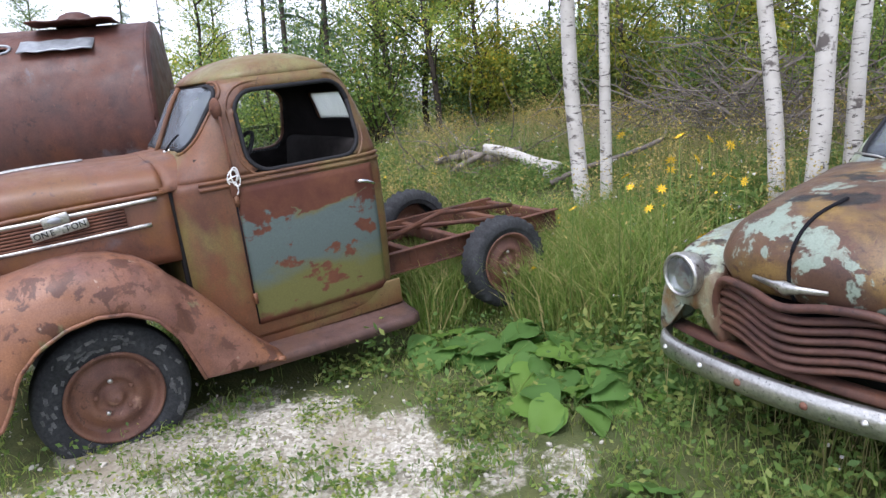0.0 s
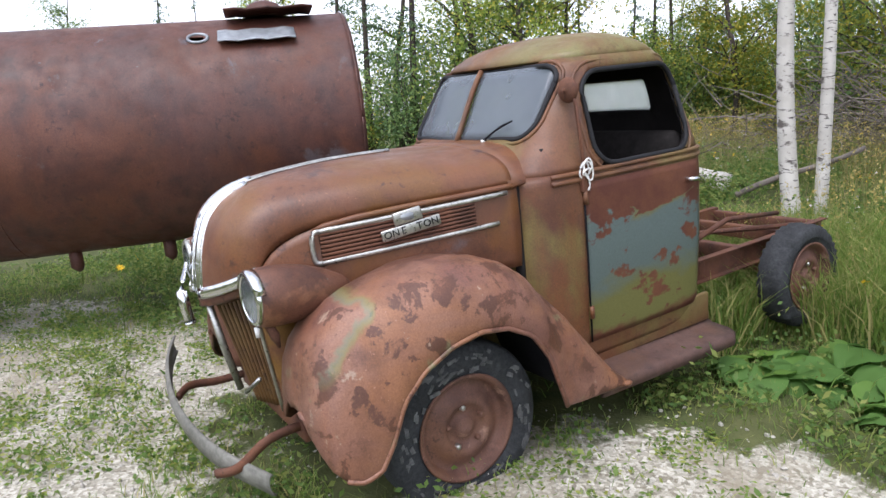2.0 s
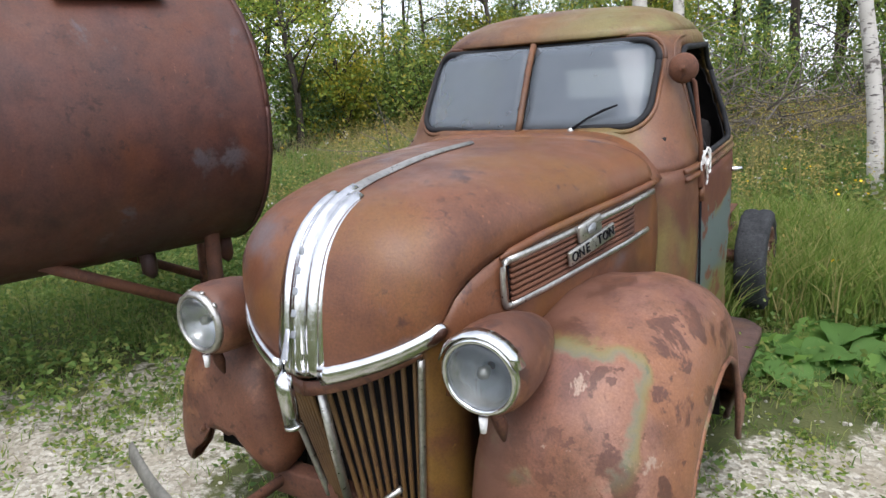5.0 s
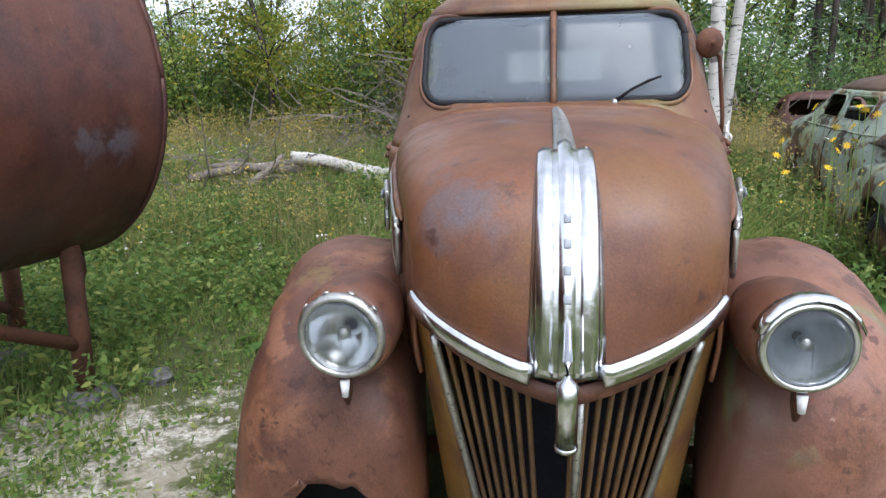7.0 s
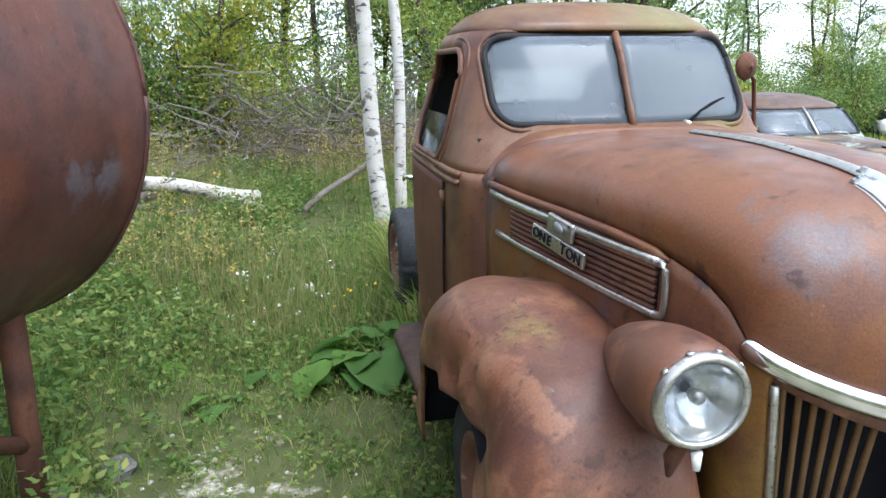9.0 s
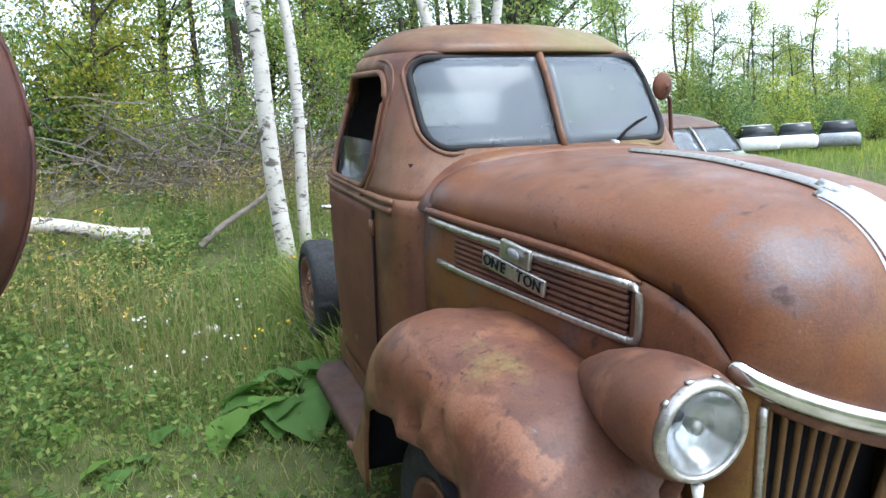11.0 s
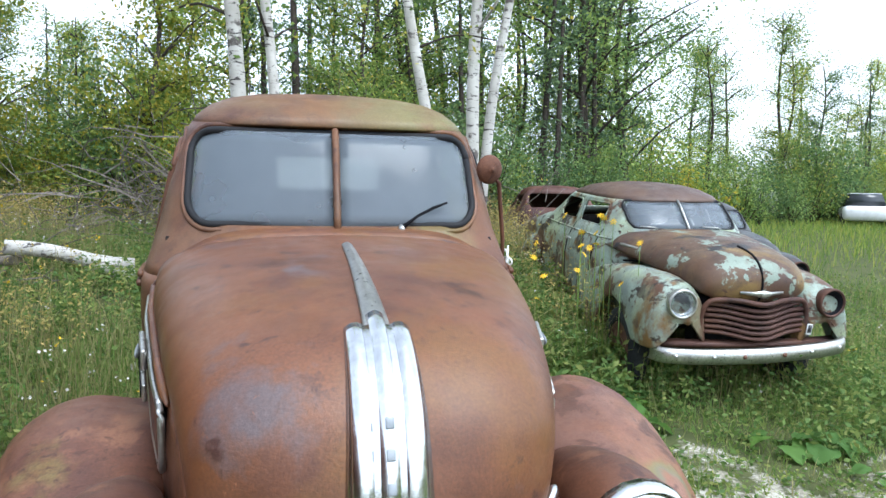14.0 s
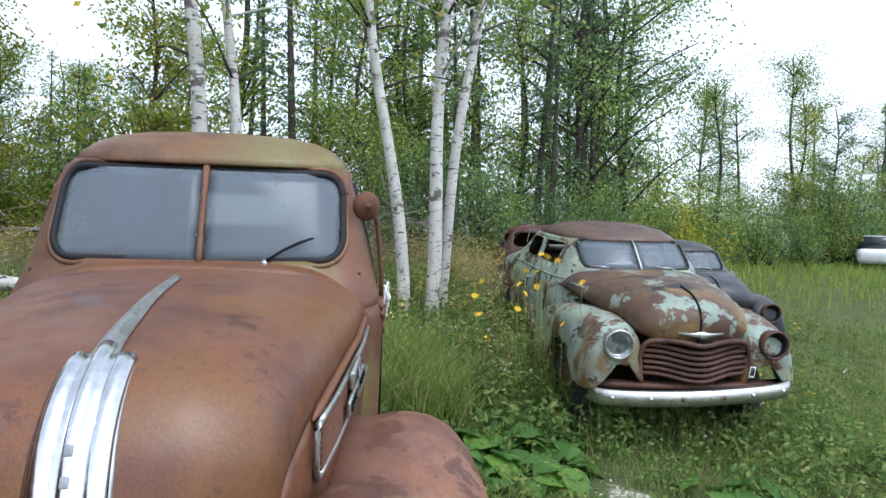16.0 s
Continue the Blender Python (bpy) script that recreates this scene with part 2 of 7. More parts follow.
M["carroof"] = rusty("car_roof_rust", (0.10, 0.058, 0.044), (0.05, 0.028, 0.022), (0.13, 0.078, 0.06), [], streak=0.2)
M["carbars"] = rusty("car_grille_rust", (0.075, 0.032, 0.023), (0.03, 0.014, 0.011), (0.11, 0.048, 0.033), [], rough=0.7)
M["darkcar"] = rusty("dark_car_paint", (0.03, 0.032, 0.038), (0.015, 0.015, 0.016), (0.05, 0.05, 0.055), [((0.10, 0.05, 0.03), 3, 0.62, 0.06)], rough=0.45)
M["whitecar"] = plain("white_car_paint", (0.72, 0.72, 0.72), 0.3, 0, 4, 0.08, 0.0, 0.5)
M["farglass"] = plain("far_dark_glass", (0.03, 0.035, 0.04), 0.1, 0, 3, 0.2, 0.0, 0.5)


def door_paint(name, at, amount):
    """Rust door with big flaked fields of blue-grey above and olive-yellow below."""
    m, n, l, p = nodes_of(name)
    src = coords(n)
    sep = n.new("ShaderNodeSeparateXYZ")
    l.new(src, sep.inputs[0])
    big = noise_tex(n, l, stretch(n, l, src, 1, 0.8, 1.5, at), 3.2, 7, 0.55, 0.3)
    mid = noise_tex(n, l, stretch(n, l, src, 1, 1, 1.2, at), 9.0, 6, 0.6)
    add = n.new("ShaderNodeMath")
    add.operation = "ADD"
    l.new(sep.outputs["Z"], add.inputs[0])
    mul = n.new("ShaderNodeMath")
    mul.operation = "MULTIPLY_ADD"
    mul.inputs[1].default_value, mul.inputs[2].default_value = 0.35, -0.17
    l.new(big, mul.inputs[0])
    l.new(mul.outputs[0], add.inputs[1])
    old = ramp(n, l, add.outputs[0], [(0.60, (0.135, 0.13, 0.042)), (0.72, (0.100, 0.128, 0.118)), (0.97, (0.105, 0.135, 0.128)), (1.02, (0.145, 0.13, 0.052))])
    rust = mix(n, l, mask(n, l, src, 5, 0.4, 0.7), (0.10, 0.036, 0.024), (0.15, 0.06, 0.032))
    left = ramp(n, l, mix(n, l, 0.4, big, mid), [(amount, B2), (amount + 0.025, W2)])
    # bare rust along the panel's upper part and rear and front edges
    zr = ramp(n, l, add.outputs[0], [(0.42, B2), (0.46, W2), (1.01, W2), (1.05, B2)])
    col = mix(n, l, mix(n, l, 1.0, left, zr, "MULTIPLY"), rust, old)
    fine = noise_tex(n, l, src, 120, 6, 0.7)
    col = mix(n, l, 0.3, col, ramp(n, l, fine, [(0.3, (0.4,) * 3), (0.7, (1.15,) * 3)]), "MULTIPLY")
    l.new(col, p.inputs["Base Color"])
    p.inputs["Roughness"].default_value, p.inputs["Specular IOR Level"].default_value = 0.62, 0.25
    bump(n, l, p, left, 0.25, 0.002)
    return m


M["door_l"] = door_paint("door_teal_olive_flakes", (0.3, 0.1, 0.0), 0.445)
M["door_r"] = door_paint("door_mostly_rust", (2.3, 1.1, 0.7), 0.585)


def glass_mat(name, dust_haze, tint, rough=0.10):
    """Clear dusty pane: its grey-blue film also paints in sky haze; a sky gloss grows at grazing angles."""
    m, n, l, p = nodes_of(name)
    out = n["Material Output"]
    n.remove(p)
    clear = n.new("ShaderNodeBsdfTransparent")
    clear.inputs[0].default_value = (*tint, 1)
    gloss = n.new("ShaderNodeBsdfGlossy")
    gloss.inputs["Roughness"].default_value = rough
    film = n.new("ShaderNodeBsdfDiffuse")
    # grey-blue diffuse colour puts reflected sky haze into the dusty film
    film.inputs[0].default_value = (0.138, 0.158, 0.180, 1)
    face = n.new("ShaderNodeFresnel")
    face.inputs[0].default_value = 1.45
    src = coords(n)
    d = ramp(n, l, noise_tex(n, l, src, 2.6, 3.0), [(0.3, (dust_haze * 0.88,) * 3), (0.75, (dust_haze * 1.14,) * 3)])
    a, b = n.new("ShaderNodeMixShader"), n.new("ShaderNodeMixShader")
    l.new(d, a.inputs[0])
    l.new(clear.outputs[0], a.inputs[1])
    l.new(film.outputs[0], a.inputs[2])
    dull = n.new("ShaderNodeMath")
    dull.operation = "MULTIPLY"
    dull.inputs[1].default_value = 0.5
    l.new(face.outputs[0], dull.inputs[0])
    l.new(dull.outputs[0], b.inputs[0])
    l.new(a.outputs[0], b.inputs[1])
    l.new(gloss.outputs[0], b.inputs[2])
    l.new(b.outputs[0], out.inputs["Surface"])
    return m


M["glass"] = glass_mat("dusty_hazed_windshield_glass", 0.70, (0.98, 0.985, 0.99))
M["clear"] = glass_mat("clear_inner_glass", 0.0, (0.97, 0.98, 0.98))
M["sideglass"] = glass_mat("old_side_glass", 0.07, (0.92, 0.94, 0.94))


def frosted_mat(name):
    """Grimy rear window: daylight from behind lights up the dust on it."""
    m, n, l, p = nodes_of(name)
    out = n["Material Output"]
    n.remove(p)
    clear, dust_haze, ms = n.new("ShaderNodeBsdfTransparent"), n.new("ShaderNodeBsdfTranslucent"), n.new("ShaderNodeMixShader")
    src = coords(n)
    l.new(ramp(n, l, noise_tex(n, l, src, 9, 6), [(0.3, (0.84, 0.88, 0.84)), (0.7, (0.93, 0.95, 0.93))]), dust_haze.inputs[0])
    l.new(ramp(n, l, noise_tex(n, l, src, 3, 3), [(0.35, (0.70,) * 3), (0.65, (0.92,) * 3)]), ms.inputs[0])
    l.new(clear.outputs[0], ms.inputs[1])
    l.new(dust_haze.outputs[0], ms.inputs[2])
    l.new(ms.outputs[0], out.inputs["Surface"])
    return m


M["rearglass"] = frosted_mat("grimy_rear_glass")
M["lens"] = glass_mat("ribbed_lamp_glass", 0.10, (0.93, 0.94, 0.94))


def leaf_mat(name, stops, rough=0.6):
    m, n, l, p = nodes_of(name)
    geo = n.new("ShaderNodeNewGeometry")
    info = n.new("ShaderNodeObjectInfo")
    c1 = ramp(n, l, geo.outputs["Random Per Island"], stops)
    c2 = ramp(n, l, info.outputs["Random"], [(0.0, (0.7, 0.75, 0.7)), (0.5, (1.0, 1.0, 1.0)), (1.0, (1.3, 1.2, 0.85))])
    col = mix(n, l, 1.0, c1, c2, "MULTIPLY")
    l.new(col, p.inputs["Base Color"])
    p.inputs["Roughness"].default_value, p.inputs["Specular IOR Level"].default_value = rough, 0.25
    thin = n.new("ShaderNodeBsdfTranslucent")
    l.new(col, thin.inputs[0])
    ms = n.new("ShaderNodeMixShader")
    ms.inputs[0].default_value = 0.45
    l.new(p.outputs[0], ms.inputs[1])
    l.new(thin.outputs[0], ms.inputs[2])
    l.new(ms.outputs[0], n["Material Output"].inputs["Surface"])
    return m


M["leaf"] = leaf_mat("deciduous_leaves", [(0.0, (0.099, 0.168, 0.041)), (0.5, (0.206, 0.296, 0.066)), (0.9, (0.329, 0.384, 0.093)), (1.0, (0.592, 0.465, 0.077))])
M["leafdark"] = leaf_mat("dark_green_leaves", [(0.0, (0.079, 0.143, 0.060)), (0.6, (0.166, 0.259, 0.092)), (1.0, (0.271, 0.357, 0.121))])
M["leafyellow"] = leaf_mat("autumn_yellow_leaves", [(0.0, (0.13, 0.19, 0.03)), (0.6, (0.24, 0.27, 0.04)), (1.0, (0.42, 0.34, 0.04))])
M["needle"] = leaf_mat("spruce_needles", [(0.0, (0.064, 0.104, 0.069)), (0.6, (0.122, 0.191, 0.103)), (1.0, (0.188, 0.268, 0.129))])
M["grass"] = leaf_mat("meadow_grass", [(0.0, (0.108, 0.192, 0.041)), (0.45, (0.188, 0.274, 0.063)), (0.75, (0.282, 0.331, 0.104)), (1.0, (0.430, 0.370, 0.181))])
M["drygrass"] = leaf_mat("dry_seed_grass", [(0.0, (0.220, 0.213, 0.077)), (0.5, (0.352, 0.303, 0.132)), (1.0, (0.440, 0.359, 0.187))])
M["weed"] = leaf_mat("low_weeds", [(0.0, (0.092, 0.166, 0.045)), (0.6, (0.175, 0.258, 0.063)), (1.0, (0.316, 0.334, 0.097))])
M["burdock"] = leaf_mat("burdock_leaves", [(0.0, (0.088, 0.178, 0.042)), (0.7, (0.132, 0.248, 0.060)), (1.0, (0.205, 0.290, 0.068))])


def birch_mat():
    m, n, l, p = nodes_of("white_birch_bark")
    src = coords(n)
    bands = mask(n, l, stretch(n, l, src, 6, 6, 22), 1.4, 0.575, 0.63, 6, 1.2)
    blots = mask(n, l, stretch(n, l, src, 4, 4, 5), 1.3, 0.57, 0.63, 5)
    col = mix(n, l, mask(n, l, src, 3, 0.35, 0.7), (0.56, 0.535, 0.49), (0.38, 0.35, 0.31))
    col = mix(n, l, bands, col, (0.06, 0.05, 0.045))
    col = mix(n, l, blots, col, (0.10, 0.085, 0.075))
    l.new(col, p.inputs["Base Color"])
    p.inputs["Roughness"].default_value = 0.75
    bump(n, l, p, bands, 0.4, 0.01)
    return m


M["birch"] = birch_mat()


def ground_mat():
    """Crushed pale limestone that gives way to soil and thatch under the grass."""
    m, n, l, p = nodes_of("gravel_and_turf")
    src = coords(n)
    vor = n.new("ShaderNodeTexVoronoi")
    vor.inputs["Scale"].default_value = 58
    l.new(src, vor.inputs["Vector"])
    vor2 = n.new("ShaderNodeTexVoronoi")
    vor2.inputs["Scale"].default_value = 130
    l.new(src, vor2.inputs["Vector"])
    sepc = n.new("ShaderNodeSeparateColor")
    l.new(vor.outputs["Color"], sepc.inputs[0])
    peb = ramp(n, l, sepc.outputs[0], [(0.0, (0.25, 0.225, 0.17)), (0.5, (0.44, 0.41, 0.335)), (1.0, (0.64, 0.605, 0.52))])
    peb = mix(n, l, 0.5, peb, ramp(n, l, vor2.outputs["Distance"], [(0.0, (1.1,) * 3), (0.6, (0.55,) * 3)]), "MULTIPLY")
    peb = mix(n, l, mask(n, l, src, 1.6, 0.48, 0.68, 9), peb, (0.27, 0.235, 0.175))
    soil = mix(n, l, mask(n, l, src, 9, 0.4, 0.65, 8), (0.055, 0.048, 0.028), (0.115, 0.10, 0.05))
    green = mix(n, l, mask(n, l, src, 3, 0.4, 0.6, 6), (0.058, 0.085, 0.026), (0.105, 0.125, 0.045))
    soil = mix(n, l, 0.6, soil, green)
    att = n.new("ShaderNodeAttribute")
    att.attribute_name = "turf"
    edge = n.new("ShaderNodeMath")
    edge.operation = "MULTIPLY_ADD"
    edge.inputs[1].default_value, edge.inputs[2].default_value = 1.7, -0.85
    l.new(noise_tex(n, l, src, 4.5, 9, 0.68), edge.inputs[0])
    tot = n.new("ShaderNodeMath")
    tot.operation = "ADD"
    l.new(att.outputs["Fac"], tot.inputs[0])
    l.new(edge.outputs[0], tot.inputs[1])
    l.new(mix(n, l, ramp(n, l, tot.outputs[0], [(0.42, B2), (0.58, W2)]), peb, soil), p.inputs["Base Color"])
    p.inputs["Roughness"].default_value, p.inputs["Specular IOR Level"].default_value = 0.95, 0.1
    bump(n, l, p, vor.outputs["Distance"], 0.5, 0.008)
    return m


M["ground"] = ground_mat()


# ---- building helpers ----
def mesh_of(bm, material, smooth=True):
    bmesh.ops.recalc_face_normals(bm, faces=bm.faces)
    me = bpy.data.meshes.new("mesh")
    bm.to_mesh(me)
    bm.free()
    me.materials.append(material)
    for f in me.polygons:
        f.use_smooth = smooth
    return me


def part(name, bm, material, parent, label="", thick=0.0, smooth=True, bevel=0.0):
    """One bmesh as ONE mesh object under a thing or a part."""
    ob = new(name, mesh_of(bm, material, smooth))
    ob.parent = parent
    if label:
        tagged(ob, label)
    if thick:
        s = ob.modifiers.new("thick", "SOLIDIFY")
        s.thickness, s.offset = thick, -1
    if bevel:
        b = ob.modifiers.new("edge", "BEVEL")
        b.width, b.segments, b.limit_method = bevel, 2, "ANGLE"
    return ob


def thing(name, at, label, category, group="", kind=""):
    e = new(name)
    e.empty_display_size = 0.2
    e.matrix_world = at
    return tagged(e, label, category, group, kind)


def loft(rows, closed=False, cap=False):
    bm = bmesh.new()
    vs = [[bm.verts.new(p) for p in r] for r in rows]
    for a, b in zip(vs, vs[1:]):
        k = len(a)
        for i in range(k if closed else k - 1):
            j = (i + 1) % k
            q = [a[i], a[j], b[j], b[i]]
            bm.faces.new(q)
    if cap:
        bm.faces.new(vs[0])
        bm.faces.new(vs[-1])
    return bm


def box(sx, sy, sz, at=(0, 0, 0), m=None):
    bm = bmesh.new()
    bmesh.ops.create_cube(bm, size=1.0, matrix=(m or Matrix.Translation(at)) @ Matrix.Diagonal((sx, sy, sz, 1)))
    return bm


def tube(path, radius, sides=8, flat=1.0, up=(0, 0, 1)):
    """A round or flattened bar along a path. radius: one number or one a point."""
    pts = [Vector(p) for p in path]
    rows = []
    for i, p in enumerate(pts):
        d = (pts[min(i + 1, len(pts) - 1)] - pts[max(i - 1, 0)]).normalized()
        u = Vector(up)
        if abs(d.dot(u)) > 0.95:
            u = Vector((0, 1, 0)) if abs(d.y) < 0.9 else Vector((1, 0, 0))
        s = d.cross(u).normalized()
        v = s.cross(d).normalized()
        r = radius[i] if isinstance(radius, (list, tuple)) else radius
        rows.append([p + s * (math.cos(a) * r * flat) + v * (math.sin(a) * r) for a in [2 * math.pi * k / sides for k in range(sides)]])
    return loft(rows, True, True)


def smooth_path(pts, n=8, closed=False):
    """Catmull-Rom through the points."""
    p = [Vector(q) for q in pts]
    k = len(p)
    out = []
    for i in range(k if closed else k - 1):
        g = (lambda j: p[j % k]) if closed else (lambda j: p[min(max(j, 0), k - 1)])
        a, b, c, d = g(i - 1), g(i), g(i + 1), g(i + 2)
        for s in range(n):
            t = s / n
            out.append(0.5 * (2 * b + (c - a) * t + (2 * a - 5 * b + 4 * c - d) * t * t + (3 * b - a - 3 * c + d) * t ** 3))
    if not closed:
        out.append(p[-1])
    return out


def curve1(table, x):
    """Smooth interpolation in a short table of rows (x, a, b, ...)."""
    if x <= table[0][0]:
        return table[0][1:]
    for a, b in zip(table, table[1:]):
        if x <= b[0]:
            t = (x - a[0]) / (b[0] - a[0])
            return tuple(u + (v - u) * t for u, v in zip(a[1:], b[1:]))
    return table[-1][1:]


def spin(profile, sides=40, axis="X", squash=None):
    """A turned form: profile rows (along, radius)."""
    rows = []
    for a, r in profile:
        row = []
        for k in range(sides):
            t = 2 * math.pi * k / sides
            c, s = r * math.cos(t), r * math.sin(t)
            row.append({"X": (a, c, s), "Y": (c, a, s), "Z": (c, s, a)}[axis])
        rows.append(row)
    return loft(rows, True)


def rounded_sd(px, pz, cx, cz, hx, hz, r):
    qx, qz = abs(px - cx) - hx + r, abs(pz - cz) - hz + r
    return math.hypot(max(qx, 0), max(qz, 0)) + min(max(qx, qz), 0) - r


def rounded_loop(cx, cz, hx, hz, r, n=6):
    out = []
    for k, (sx, sz) in enumerate(((1, 1), (-1, 1), (-1, -1), (1, -1))):
        for i in range(n + 1):
            a = math.pi / 2 * (k + i / n)
            out.append((cx + sx * (hx - r) + r * math.cos(a), cz + sz * (hz - r) + r * math.sin(a)))
    return out


def cut_holes(bm, holes):
    """Open holes (use(v), plane axes (i, j), box) in a dense shell and draw their rims to the outline."""
    for use, (i, j), bx in holes:
        sd = lambda v: rounded_sd(v.co[i], v.co[j], *bx)
        gone = [f for f in bm.faces if all(use(v.co) for v in f.verts) and sum(sd(v) < 0 for v in f.verts) >= len(f.verts) / 2]
        rim = {v for f in gone for v in f.verts}
        bmesh.ops.delete(bm, geom=gone, context="FACES")
        for v in rim:
            if v.is_valid and v.link_faces:
                for _ in range(3):
                    d = sd(v)
                    e = 1e-4
                    a, b = v.co[i], v.co[j]
                    gx = (rounded_sd(a + e, b, *bx) - d) / e
                    gz = (rounded_sd(a, b + e, *bx) - d) / e
                    v.co[i] -= d * gx
                    v.co[j] -= d * gz
    loose = [v for v in bm.verts if not v.link_faces]
    bmesh.ops.delete(bm, geom=loose, context="VERTS")


def text_mesh(body, size, depth, m):
    cu = bpy.data.curves.new("letters", "FONT")
    cu.body, cu.size, cu.extrude, cu.align_x, cu.align_y = body, size, depth, "CENTER", "CENTER"
    ob = bpy.data.objects.new("letters", cu)
    scene.collection.objects.link(ob)
    dg = bpy.context.evaluated_depsgraph_get()
    bm = bmesh.new()
    me = ob.evaluated_get(dg).to_mesh()
    bm.from_mesh(me)
    ob.evaluated_get(dg).to_mesh_clear()
    bpy.data.objects.remove(ob)
    bpy.data.curves.remove(cu)
    bmesh.ops.transform(bm, matrix=m, verts=bm.verts)
    return bm


# ---- ground: one sheet, gravel by the truck, rising gently to the wood ----
PROFILE = [(-400, 0.0), (-6, -0.05), (0, 0.0), (1.5, 0.03), (2.7, 0.15), (4, 0.50), (5, 0.74), (6.5, 0.88), (10, 1.03), (16, 1.12), (30, 1.2), (90, 1.28), (500, 1.32)]


def ground_z(x, y):
    z = curve1(PROFILE, y)[0] * 0.5 + (curve1(PROFILE, y - 0.5)[0] + curve1(PROFILE, y + 0.5)[0]) * 0.25
    z *= 1 - 0.6 * max(0.0, min(1.0, (x - 2.0) / 3.6)) if y > 0 else 1.0
    near = max(0.0, 1 - math.hypot(x, y) / 40)
    return z + 0.035 * near * noise.noise((x * 0.7, y * 0.7, 0)) + 0.012 * near * noise.noise((x * 3, y * 3, 4))


# clearings of bare gravel: centre, radii, strength
BARE = [(-1.95, 0.1, 0.8, 0.75, 0.62), (-2.0, -0.6, 1.2, 0.7, 0.85), (1.75, 0.35, 1.15, 1.0, 1.0), (-1.0, -1.9, 1.9, 1.3, 0.9), (-2.7, -1.4, 1.7, 0.9, 0.8), (3.6, 0.9, 0.8, 0.5, 0.8), (4.4, 0.3, 1.2, 0.7, 0.8),
        (-1.6, 0.75, 0.5, 0.6, 0.4), (2.2, 1.45, 0.35, 0.45, 0.5), (1.0, -2.4, 2.5, 0.9, 0.8)]


def turf(x, y):
    """0 bare gravel, 1 full grass."""
    b = 0.0
    for cx, cy, rx, ry, s in BARE:
        d = math.hypot((x - cx) / rx, (y - cy) / ry)
        b = max(b, s * max(0.0, min(1.0, 1.7 - 1.2 * d)))
    return max(0.0, min(1.0, 1 - b))


def ground_lines(near, step, far):
    v = list(np.arange(near[0], near[1] + step, step))
    w = step
    while v[-1] < far:
        w *= 1.35
        v.append(v[-1] + w)
    w = step
    while v[0] > -far:
        w *= 1.35
        v.insert(0, v[0] - w)
    return v


gx, gy = ground_lines((-7, 8), 0.12, 400), ground_lines((-4, 10), 0.12, 400)
verts = [(x, y, ground_z(x, y)) for y in gy for x in gx]
nx = len(gx)
faces = [(j * nx + i, j * nx + i + 1, (j + 1) * nx + i + 1, (j + 1) * nx + i) for j in range(len(gy) - 1) for i in range(nx - 1)]
gm = bpy.data.meshes.new("ground")
gm.from_pydata(verts, [], faces)
gm.materials.append(M["ground"])
for f in gm.polygons:
    f.use_smooth = True
att = gm.attributes.new("turf", "FLOAT", "POINT")
att.data.foreach_set("value", [turf(x, y) for x, y, _ in verts])
ground = tagged(new("ground", gm), "pale limestone gravel giving way to rough meadow turf", "ground", kind="structure")

# ---- the pickup truck, nose down on a flat front tyre ----
HUB = 0.292
TRUCK = pose(0, 0.35, HUB, 0, 0, 0) @ pose(0, -0.35, 0) @ pose(0, 0, 0, 5.2, 0, 0) @ pose(0.012, 0, -HUB) @ Matrix.Diagonal((0.96, 1, 1, 1))
truck = thing("pickup_truck", TRUCK, "rusty old one ton pickup truck with no bed on gravel", "pickup truck")

# hood: centre line, base line and half width by station
HOOD = [(0.46, 1.375, 0.46, 1.212, 0.600), (0.20, 1.385, 0.20, 1.206, 0.560), (-0.10, 1.388, -0.05, 1.20, 0.505), (-0.30, 1.378, -0.25, 1.19, 0.46),
        (-0.49, 1.358, -0.40, 1.172, 0.42), (-0.62, 1.322, -0.49, 1.148, 0.395), (-0.715, 1.25, -0.55, 1.12, 0.375), (-0.77, 1.15, -0.59, 1.09, 0.362),
        (-0.802, 1.03, -0.615, 1.062, 0.355), (-0.82, 0.915, -0.63, 1.042, 0.35)]


def hood_point(v, a, lift=0.0):
    """v 0 (cowl) to 1 (nose), a 0 to pi across from the truck's left to its right."""
    k = v * (len(HOOD) - 1)
    i = min(int(k), len(HOOD) - 2)
    t = k - i
    q = [HOOD[min(max(j, 0), len(HOOD) - 1)] for j in (i - 1, i, i + 1, i + 2)]
    yc, zc, yb, zb, w = [0.5 * (2 * b + (c - a_) * t + (2 * a_ - 5 * b + 4 * c - d) * t * t + (3 * b - a_ - 3 * c + d) * t ** 3) for a_, b, c, d in zip(*q)]
    e = 2 / (2.7 - 1.3 * max(0.0, (v - 0.7) / 0.3))
    c, s = math.cos(a), math.sin(a)
    x = math.copysign(abs(c) ** e, c) * (w + lift)
    h = abs(s) ** e
    return Vector((x, yb + (yc - yb) * h - lift * v * h, zb + (zc - zb) * h + lift * h))


part("hood", loft([[hood_point(i / 54, math.pi * k / 48) for k in range(49)] for i in range(55)]), M["hood"], truck, "rusty brown rounded alligator hood", 0.012)


def side_base(y):
    """x of the hood's lower edge at y."""
    return curve1([(-0.63, 0.35), (-0.55, 0.375), (-0.40, 0.42), (-0.25, 0.46), (-0.05, 0.505), (0.2, 0.56), (0.46, 0.60), (0.7, 0.64)], y)[0]


def base_z(y):
    return curve1([(-0.63, 1.042), (-0.59, 1.09), (-0.55, 1.12), (-0.49, 1.148), (-0.40, 1.172), (-0.25, 1.19), (-0.05, 1.20), (0.2, 1.206), (0.46, 1.212), (0.8, 1.222)], y)[0]


